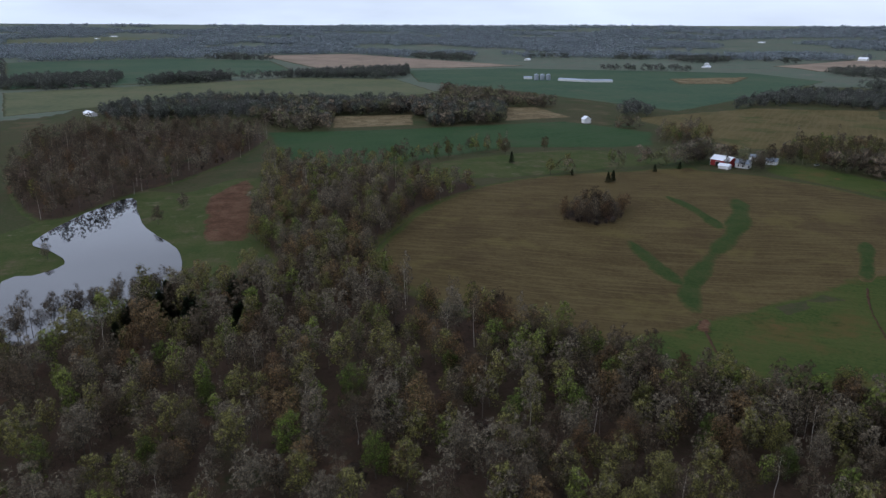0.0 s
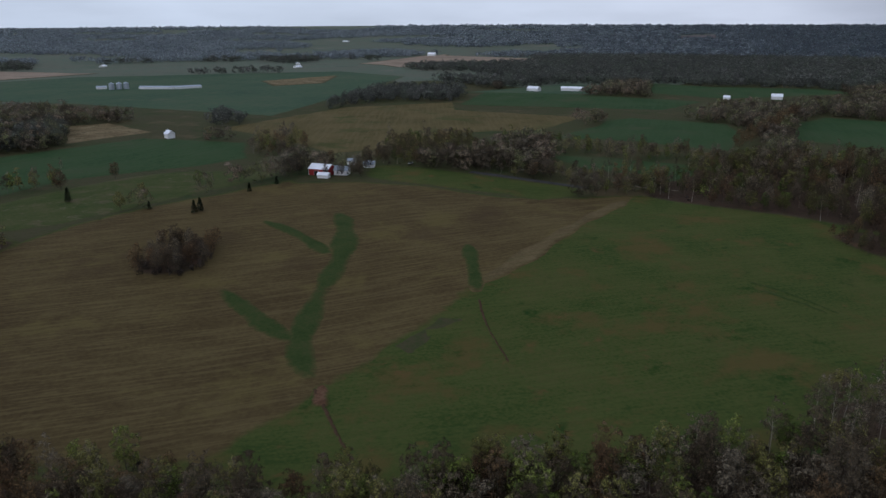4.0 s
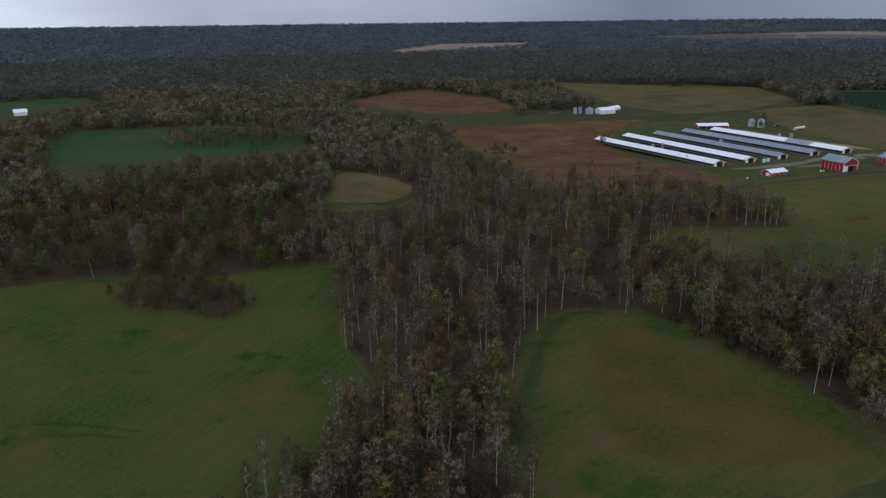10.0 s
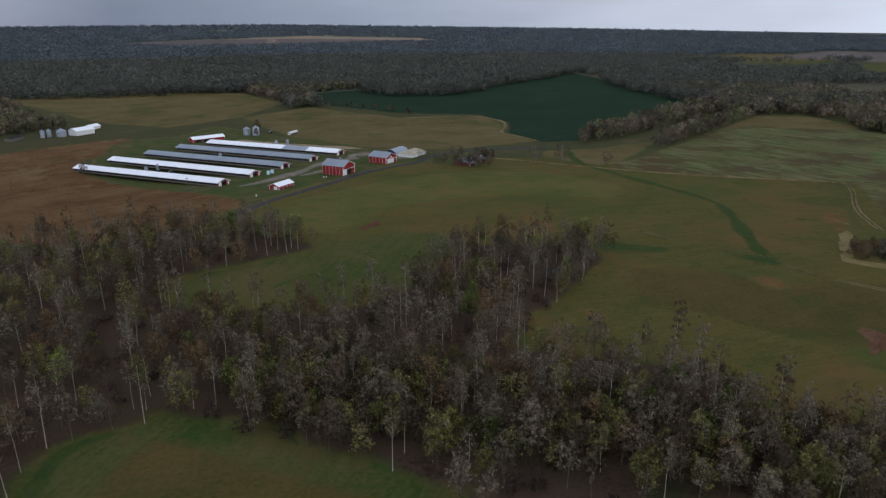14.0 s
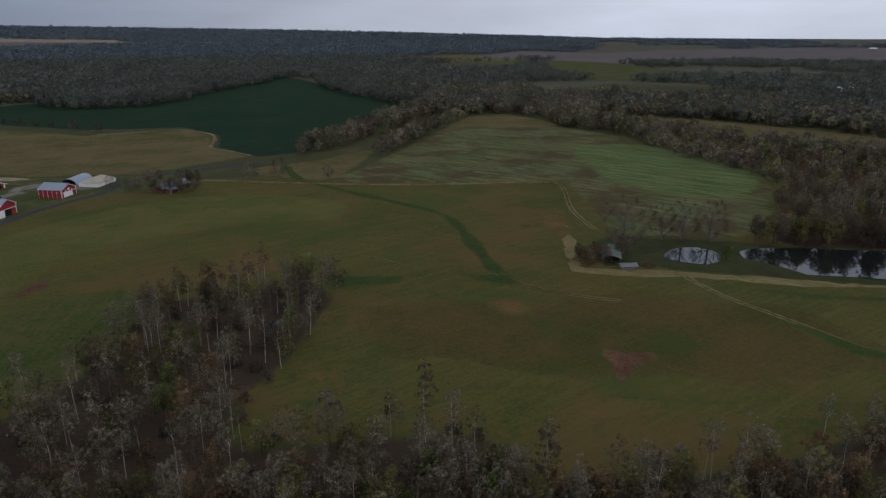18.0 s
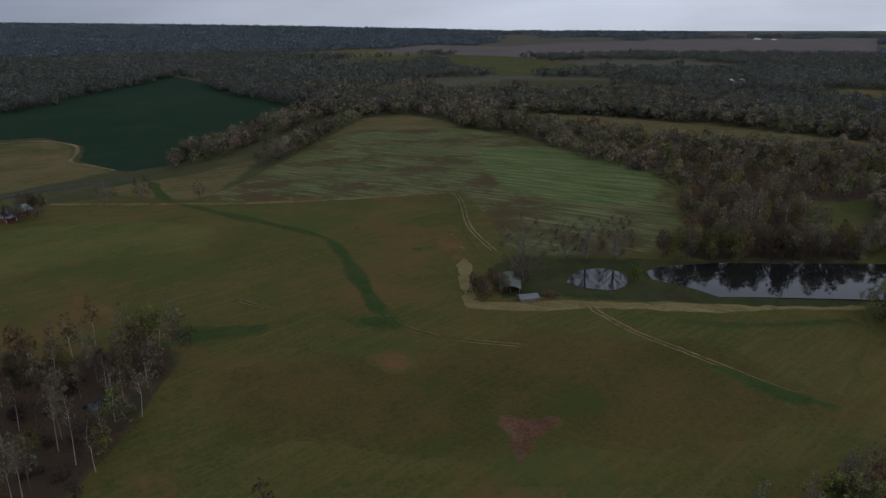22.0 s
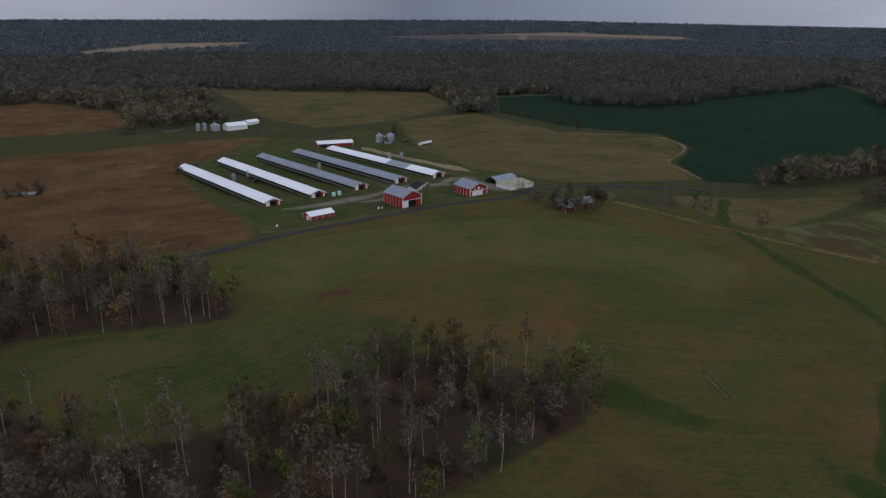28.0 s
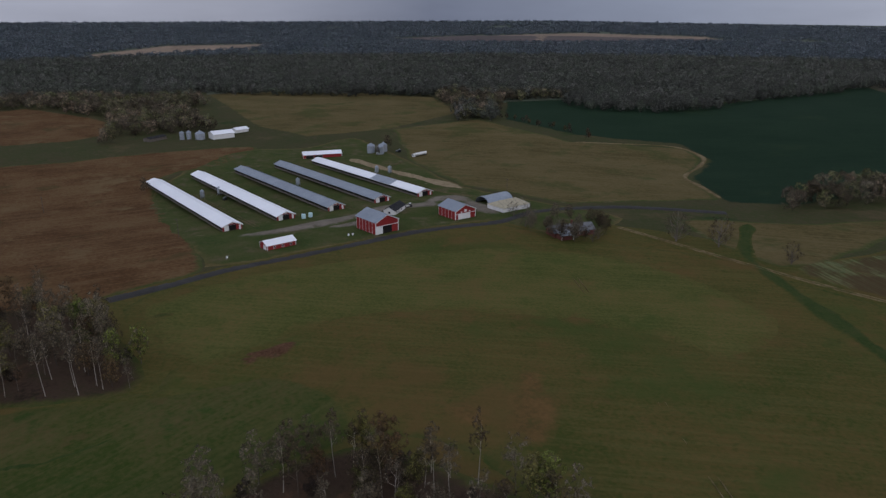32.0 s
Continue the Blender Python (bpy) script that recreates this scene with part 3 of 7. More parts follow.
def edge_distance(p, o):
    """How far each place lies from the outline."""
    a, b = o, np.roll(o, -1, axis=0)
    best = np.full(len(p), 1e9)
    for (ax, ay), (bx, by) in zip(a, b):
        dx, dy = bx - ax, by - ay
        t = np.clip(((p[:, 0] - ax) * dx + (p[:, 1] - ay) * dy) / (dx * dx + dy * dy + 1e-9), 0, 1)
        best = np.minimum(best, np.hypot(p[:, 0] - ax - t * dx, p[:, 1] - ay - t * dy))
    return best


def sheet(name, outline, material, label, category="field", level=0.1, fade=None, step=None):
    """A patch of ground cover that follows the ground, a little above it, thins out and dips under at its edge."""
    global SHEETS
    SHEETS += 1
    o = np.asarray(outline, float)
    lo, hi = o.min(0), o.max(0)
    far = np.hypot(*(o.mean(0) - (250, 0))) > 1200
    size = (hi - lo).max()
    fade = fade or (14.0 if far else min(5.5, size / 12))
    step = step or (min(60.0, size / 30) if far else 6.0 if size < 420 else 9.0)
    xs, ys = np.meshgrid(np.arange(lo[0], hi[0], step), np.arange(lo[1], hi[1], step))
    xs, ys = xs.ravel(), ys.ravel()
    nrm = np.roll(o, -1, axis=0) - np.roll(o, 1, axis=0)
    nrm = np.column_stack([nrm[:, 1], -nrm[:, 0]]) / (np.linalg.norm(nrm, axis=1)[:, None] + 1e-9)
    ring = np.vstack([o + nrm * fade, o - nrm * fade])
    inner = np.vstack([np.column_stack([xs, ys]), ring])
    inner = inner[inside(inner[:, 0], inner[:, 1], o)]
    inner = inner[edge_distance(inner, o) > fade * 0.6]
    vs, _, fs, *_ = delaunay_2d_cdt([Vector(v) for v in np.vstack([o, inner])], [], [list(range(len(o)))], 1, 1e-4)
    v = np.array([tuple(a) for a in vs])
    up = (0.9 + 0.003 * SHEETS if far else level + 0.0012 * SHEETS) * np.clip(edge_distance(v, o) / (0.3 * fade), 0, 1)
    co = np.column_stack([v, ground_z(v[:, 0], v[:, 1]) + up - 0.02])
    me = mesh_of(name, co, [f[:3] for f in fs], [material], smooth=True)
    me.attributes.new("cover", "FLOAT", "POINT").data.foreach_set("value", np.clip(edge_distance(v, o) / fade, 0, 1).astype(np.float32))
    return tagged(new(name, me), label, category, kind="structure")


def strip_outline(points, width, wobble=0.12):
    line = smooth_loop(points, 4.0, closed=False)
    d = np.gradient(line, axis=0)
    d /= np.linalg.norm(d, axis=1)[:, None] + 1e-9
    nrm = np.column_stack([-d[:, 1], d[:, 0]])
    w = width / 2 * (1 + wobble * np.sin(np.arange(len(line)) * 0.7) + wobble * np.sin(np.arange(len(line)) * 0.23 + 1))
    if wobble > 0.1:
        along = np.minimum(np.arange(len(line)), np.arange(len(line))[::-1]) * 4.0
        w = w * np.clip(0.25 + 0.75 * along / (width * 1.5), 0.25, 1)
    return np.vstack([line + nrm * w[:, None], (line - nrm * w[:, None])[::-1]])


# name: material, label, outline
FIELDS = {
    "stubble": ("stubble", "tan-brown corn stubble field with furrow lines", [(92, 194), (79, 203), (63, 214), (45, 227), (28, 253), (22, 284), (33, 315), (59, 363), (97, 404), (144, 427), (202, 435), (262, 440), (256, 430), (288, 407), (315, 368), (336, 327), (399, 283), (336, 266), (295, 254), (257, 243), (224, 236), (188, 222), (167, 218), (198, 226), (147, 211)]),
    "green_crop": ("crop", "patchy green young crop field", [(398, 281), (414, 231), (413, 178), (413, 138), (419, 110), (419, 88), (378, 86), (345, 86), (319, 74), (293, 75), (277, 88), (263, 102), (248, 107), (121, 113), (144, 139), (130, 147), (114, 154), (94, 155), (85, 161), (89, 182), (92, 194), (147, 211), (198, 226), (167, 218), (188, 222), (224, 236), (257, 243), (295, 254), (336, 266)]),
    "hill_hay": ("hay", "rough green-brown meadow", [(245, 8), (248, -16), (248, 38), (271, 44), (297, 32), (313, 25), (338, 19), (357, 6), (359, -7), (351, -24), (339, -31), (317, -36), (298, -42), (278, -49), (256, -53), (262, -52)]),
    "pasture": ("pasture", "green and brown spring pasture", [(436, -65), (447, -94), (436, -136), (449, -141), (503, -126), (532, -162), (548, -230), (554, -294), (518, -316), (481, -350), (454, -368), (436, -367), (381, -384), (317, -414), (301, -407), (280, -346), (259, -308), (232, -276), (190, -280), (129, -296), (151, -216), (149, -204), (183, -181), (230, -167), (265, -159), (283, -125), (314, -118), (326, -129), (342, -208), (350, -212), (384, -198), (397, -150), (386, -108), (395, -70)]),
    "fresh_pasture": ("fresh", "fresh yellow-green pasture near the road", [(505, -126), (535, -193), (527, -271), (503, -313), (461, -341), (402, -341), (380, -295), (424, -261), (453, -204), (438, -145)]),
    "worn_pasture": ("worn", "worn brownish pasture with bare patches", [(334, -203), (304, -231), (278, -233), (246, -259), (213, -263), (174, -269), (157, -247), (131, -239), (138, -207), (160, -196), (184, -174), (218, -168), (239, -156), (278, -157), (303, -152), (322, -170)]),
    "brown_field": ("tilled", "brown field of dead weeds", [(845, -8), (859, -79), (873, -131), (868, -221), (800, -194), (789, -157), (749, -141), (654, -150), (570, -157), (536, -158), (526, -138), (510, -95), (522, -59), (549, -38), (631, -32), (688, -22), (801, -7)]),
    "farmyard": ("grass", "short green grass", [(705, -133), (823, -178), (854, -216), (842, -260), (868, -311), (745, -321), (644, -319), (577, -346), (536, -363), (520, -317), (557, -295), (550, -231), (539, -166), (563, -156)]),
    "tan_field": ("hay_brown", "dry tan-brown hayfield", [(897, -357), (906, -452), (764, -476), (705, -545), (663, -527), (615, -471), (552, -441), (575, -353), (644, -319), (745, -321)]),
    "tan_field_far": ("hay_brown", "dry tan-brown hayfield", [(1266, -212), (1313, -325), (1109, -483), (955, -454), (897, -357), (895, -273), (979, -239)]),
    "dark_crop": ("winter_crop", "dark green winter wheat field", [(1028, -544), (1006, -724), (907, -780), (984, -1064), (896, -719), (1001, -1121), (826, -993), (539, -775), (540, -660), (525, -544), (524, -472), (548, -428), (543, -438), (610, -469), (662, -529), (719, -550), (790, -493), (895, -474)]),
    "striped_field": ("striped", "hayfield with pale mowing stripes", [(443, -377), (447, -438), (460, -552), (451, -617), (408, -640), (365, -664), (288, -617), (258, -552), (189, -486), (184, -416), (184, -372), (205, -335), (251, -322), (263, -335), (298, -413), (319, -421), (384, -390)]),
    "brown_tip": ("hay_brown", "dry tan-brown hayfield", [(464, -571), (478, -706), (445, -744), (381, -704), (365, -667), (408, -640), (450, -615)]),
    "hay_corner": ("hay_brown", "dry tan-brown hayfield", [(521, -386), (509, -418), (495, -437), (475, -496), (442, -390), (461, -373)]),
    "far_brown_strip": ("hay_brown", "dry tan-brown hayfield", [(346, -771), (251, -773), (127, -723), (27, -665), (40, -618), (177, -635), (269, -687)]),
    "right_grass": ("hay", "rough green-brown meadow", [(119, -449), (81, -470), (108, -371), (120, -397)]),
    "far_plain": ("far_tilled", "distant bare ploughland", [(695, -2173), (487, -2695), (86, -3157), (-799, -3674), (-321, -1935), (197, -1910), (384, -1748)]),
    "pond_grass": ("grass", "short green grass", [(-141, 334), (-133, 350), (-105, 415), (-73, 406), (-45, 443), (-35, 423), (-27, 300), (-28, 272), (-41, 258), (-52, 240), (-78, 234), (-98, 219)]),
    "pond_side_grass": ("bank_grass", "dark rank grass and brush by the pond", [(232, -276), (250, -317), (209, -332), (185, -336), (112, -353), (127, -299), (190, -281)]),
    "shed_ground": ("bank_grass", "dark rank grass and brush by the pond", [(261, -288), (263, -309), (254, -326), (238, -323), (230, -307), (226, -280), (237, -271), (251, -265)]),
    "track_bare": ("trodden", "pale trodden straw strip beside the pond", [(297, -345), (276, -298), (269, -275), (261, -254), (245, -256), (227, -262), (209, -269), (186, -273), (163, -283), (128, -295), (126, -303), (162, -292), (185, -287), (209, -280), (225, -276), (242, -269), (256, -265), (263, -282), (268, -304), (284, -343), (291, -350)]),
    "red_soil": ("red_soil", "bare red-brown clay soil", [(-61, 395), (-40, 444), (-31, 369), (-29, 325), (-32, 309), (-51, 310)]),
    "red_soil_far": ("red_soil", "bare red-brown clay soil", [(-200, 493), (-180, 490), (-167, 471), (-165, 427), (-167, 403)]),
    "wheat_far": ("wheat", "green winter wheat field", [(-42, 636), (84, 644), (157, 658), (248, 674), (304, 592), (271, 526), (230, 521), (150, 532), (63, 483), (15, 461), (-23, 501)]),
    "tan_strip": ("straw", "pale straw-coloured bare ground", [(18, 741), (106, 745), (95, 665), (15, 653)]),
    "tan_strip_two": ("straw", "pale straw-coloured bare ground", [(217, 799), (256, 795), (267, 703), (185, 682)]),
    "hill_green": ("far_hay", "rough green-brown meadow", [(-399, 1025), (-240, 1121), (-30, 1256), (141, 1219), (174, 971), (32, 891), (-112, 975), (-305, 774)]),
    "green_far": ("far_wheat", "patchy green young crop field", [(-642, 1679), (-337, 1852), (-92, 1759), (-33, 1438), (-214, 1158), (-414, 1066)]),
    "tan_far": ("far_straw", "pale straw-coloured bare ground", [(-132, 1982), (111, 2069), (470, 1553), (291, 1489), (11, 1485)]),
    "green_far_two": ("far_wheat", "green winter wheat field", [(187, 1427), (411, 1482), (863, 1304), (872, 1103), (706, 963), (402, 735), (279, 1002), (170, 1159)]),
    "yellow_far": ("straw", "pale straw-coloured bare ground", [(619, 1184), (801, 1209), (676, 1064), (581, 1072)]),
    "brown_far": ("hay_brown", "dry tan-brown hayfield", [(320, 687), (506, 756), (643, 713), (438, 478), (326, 501), (330, 599)]),
    "lane_grass": ("grass", "short green grass", [(52, 457), (143, 508), (213, 513), (262, 462), (196, 441), (102, 423)]),
    "farm_grass": ("crop", "patchy green young crop field", [(297, 419), (330, 445), (358, 393), (392, 316), (343, 309), (337, 328), (316, 369)]),
    "crop_mid": ("wheat", "green winter wheat field", [(500, 440), (545, 455), (590, 460), (640, 482), (676, 476), (694, 430), (708, 385), (660, 348), (600, 322), (560, 306), (552, 345), (545, 385), (530, 415)]),
    "crop_mid_two": ("wheat", "green winter wheat field", [(622, 685), (690, 735), (760, 780), (815, 755), (830, 690), (852, 612), (878, 505), (758, 490), (700, 580)]),
    "crop_upper": ("wheat", "green winter wheat field", [(925, 620), (1075, 710), (1090, 606), (1170, 489), (1145, 422), (1088, 438), (930, 505)]),
    "brown_mid": ("hay_brown", "dry tan-brown hayfield", [(401, 719), (578, 675), (646, 510), (540, 478), (432, 537), (337, 533), (329, 585)]),
    "crop_lane": ("wheat", "green winter wheat field", [(450, 391), (482, 354), (487, 292), (451, 306), (436, 350)]),
    "crop_north": ("wheat", "green winter wheat field", [(650, 303), (766, 345), (830, 345), (845, 270), (838, 180), (800, 140), (740, 122), (700, 150), (670, 210), (655, 250)]),
    "crop_low": ("wheat", "green winter wheat field", [(482, 332), (495, 300), (469, 279), (440, 290), (439, 305)]),
    "brown_wood_field": ("hay_brown", "dry tan-brown hayfield", [(523, 97), (560, 97), (604, 95), (612, 76), (585, 50), (558, 41), (533, 46), (516, 62)]),
    "green_wood_field": ("crop", "narrow green crop beside the brown field", [(500, 95), (524, 95), (519, 60), (536, 45), (520, 43), (503, 58)]),
    "yellow_south": ("hay", "rough green-brown meadow", [(885, -1437), (857, -1625), (730, -1813), (651, -1685), (655, -1429), (750, -1359)]),
    "tan_south": ("hay_brown", "dry tan-brown hayfield", [(1011, -1620), (1103, -1828), (1014, -2015), (834, -2109), (735, -1825), (860, -1640)]),
    "meadow_south": ("hay", "rough green-brown meadow", [(655, -1650), (655, -1880), (539, -1811), (373, -1573), (275, -1483), (287, -1328), (428, -1215), (531, -1312)]),
    "plain_south": ("far_tilled", "distant bare ploughland", [(929, -1880), (918, -2389), (631, -2308), (435, -2150), (292, -1840), (454, -1730), (676, -1800)]),
    "tan_right": ("hay_brown", "dry tan-brown hayfield", [(3, -1038), (-60, -1110), (-103, -1094), (-54, -918), (-23, -951)]),
    "brown_ridge": ("tilled", "brown field of dead weeds", [(1030, 110), (1150, 40), (1185, -10), (1108, -66), (1060, -98), (984, -112), (945, -75), (925, 0), (985, 70)]),
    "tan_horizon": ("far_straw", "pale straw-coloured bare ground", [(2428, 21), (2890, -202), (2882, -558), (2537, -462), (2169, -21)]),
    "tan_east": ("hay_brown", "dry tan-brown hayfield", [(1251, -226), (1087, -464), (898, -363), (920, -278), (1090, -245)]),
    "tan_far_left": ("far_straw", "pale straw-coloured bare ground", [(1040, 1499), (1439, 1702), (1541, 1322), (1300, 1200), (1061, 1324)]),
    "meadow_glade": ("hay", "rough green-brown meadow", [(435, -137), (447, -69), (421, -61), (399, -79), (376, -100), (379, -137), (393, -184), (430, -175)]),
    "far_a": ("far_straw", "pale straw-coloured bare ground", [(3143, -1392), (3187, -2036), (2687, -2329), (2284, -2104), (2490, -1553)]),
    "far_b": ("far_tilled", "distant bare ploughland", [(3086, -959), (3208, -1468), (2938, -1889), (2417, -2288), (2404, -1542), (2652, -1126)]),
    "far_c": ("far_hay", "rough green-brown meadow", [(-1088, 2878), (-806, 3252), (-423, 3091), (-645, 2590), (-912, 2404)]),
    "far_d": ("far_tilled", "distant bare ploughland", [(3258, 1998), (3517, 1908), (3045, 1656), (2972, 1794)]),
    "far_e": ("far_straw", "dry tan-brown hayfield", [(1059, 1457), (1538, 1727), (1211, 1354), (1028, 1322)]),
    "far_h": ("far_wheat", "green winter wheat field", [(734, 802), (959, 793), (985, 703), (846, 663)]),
    "far_i": ("hay", "rough green-brown meadow", [(984, -675), (950, -759), (895, -714), (934, -641)]),
}
STRIPS = {
    "ditch": ("lush", 9, "dark lush grass along a wet line", [(504, -414.5), (465.2, -375.7), (430.8, -359.8), (389.6, -345.2), (349.4, -329.7), (330, -310.6), (305.3, -273.7), (288.1, -248.3), (275.8, -238.1)]),
    "waterway_a": ("lush", 14, "dark lush grass along a wet line", [(134.9, 215.9), (144.4, 239.4), (170.4, 269.7), (202.2, 301.4), (226.4, 335.4), (238.7, 363.6)]),
    "waterway_b": ("lush", 13, "dark lush grass along a wet line", [(144.4, 239.4), (143.4, 266.9), (144.7, 302.4)]),
    "waterway_c": ("lush", 10, "dark lush grass along a wet line", [(197.2, 300.6), (200.5, 339.8), (197.6, 373.8)]),
    "waterway_d": ("lush", 9, "dark lush grass along a wet line", [(254.3, 276.3), (235.8, 252.9), (216.7, 230.4)]),
    "gully_a": ("gully", 1.2, "narrow dark washed gully in the crop", [(215.5, 228.6), (201.6, 210.2), (190.9, 192), (186.8, 185.1)]),
    "gully_b": ("gully", 1.5, "narrow dark washed gully in the crop", [(133.7, 213.5), (129.9, 201.5), (123.7, 184), (120.2, 172)]),
    "washed_line": ("lush", 3.0, "dark lush grass along a wet line", [(410, -90), (412, -102), (411, -115), (416, -130)]),
    "rim_grass": ("lush", 7, "dark lush grass along a wet line", [(268, 41), (292, 33), (318, 23), (342, 13), (356, 0), (353, -16)]),
    "headland": ("headland", 11, "brown headland strip along the stubble", [(385, 281), (336, 268), (295, 256), (257, 245), (224, 238)]),
    "crop_wash": ("lush", 2.2, "dark washed line across the crop", [(303, 167), (303, 155), (300, 141), (296, 129)]),
    "crop_wash_two": ("lush", 2.2, "dark washed line across the crop", [(298, 161), (297, 150), (296, 141), (294, 132)]),
    "lane_road": ("gravel", 4, "pale gravel lane beside the crop", [(392, 381), (408, 365), (422, 338), (421, 293), (427, 268)]),
    "farm_road": ("asphalt", 6, "worn grey asphalt country road", [(514.8, -122.2), (522.6, -143.8), (531.8, -165.7), (537.1, -189.5), (542.9, -215.6), (553, -257), (553, -299.4), (564.3, -329.8), (556.1, -377.6), (525.2, -420.9)]),
    "track_north": ("straw", 1.5, "pale dirt track through grass", [(524.4, -349.2), (437.6, -369.1), (382.9, -388), (318.9, -420.6), (303.1, -415.1), (284.2, -361.3), (262.3, -321.7)]),
    "path": ("straw", 1.2, "pair of pale wheel ruts across the pasture", [(224.2, -273.7), (206.3, -253), (191.5, -243.1), (166.8, -227.4), (149.9, -219.8)]),
    "path_two": ("straw", 0.45, "faint pair of wheel ruts in grass", [(289.8, -248), (274.4, -236.6), (257.8, -231.7), (234.5, -232.1)]),
    "field_bank": ("straw", 4, "pale straw-coloured bare ground", [(761.5, -474.4), (745, -500.4), (714, -539.7), (672, -533.7), (643.8, -506.9), (617.5, -471.2), (585.3, -457.4), (554.7, -444.1)]),
    "lane": ("asphalt", 5, "worn grey asphalt country road", [(364.6, 390.3), (385.6, 345.6), (396.3, 315.3)]),
    "yard_drive": ("gravel", 19, "grey gravel farm drive", [(588.2, -173.6), (587.4, -192.4), (595.5, -228.6), (607.9, -257.1), (605.3, -282.8), (612.4, -299.5), (578.9, -305.3), (554.7, -306.6)]),
    "drive_a": ("dirt", 1.0, "pale dirt track through grass", [(718.9, -162), (683.8, -171.5), (636.1, -181.4), (599.4, -188.6)]),
    "drive_b": ("dirt", 1.0, "pale dirt track through grass", [(687.2, -225.4), (644.3, -235.5), (606.9, -244)]),
    "drive_c": ("dirt", 1.0, "pale dirt track through grass", [(734.4, -279.7), (685.5, -289.3), (632.9, -300.7), (607.7, -315.3)]),
    "drive_d": ("dirt", 1.0, "pale dirt track through grass", [(749, -319.4), (737.7, -306.6), (722.9, -297.4)]),
    "pasture_ruts": ("straw", 0.35, "faint pair of wheel ruts in grass", [(471, -292), (430, -279), (397, -267), (369, -258), (349, -251), (323, -242)]),
    "yard_side": ("gravel", 11, "grey gravel farm drive", [(581.9, -215), (582.1, -230), (583.5, -245.8), (583.4, -265)]),
    "yard_bank": ("heap", 10, "long low heap of straw-coloured litter", [(778, -282.8), (710.4, -297.5), (633.8, -316)]),
}
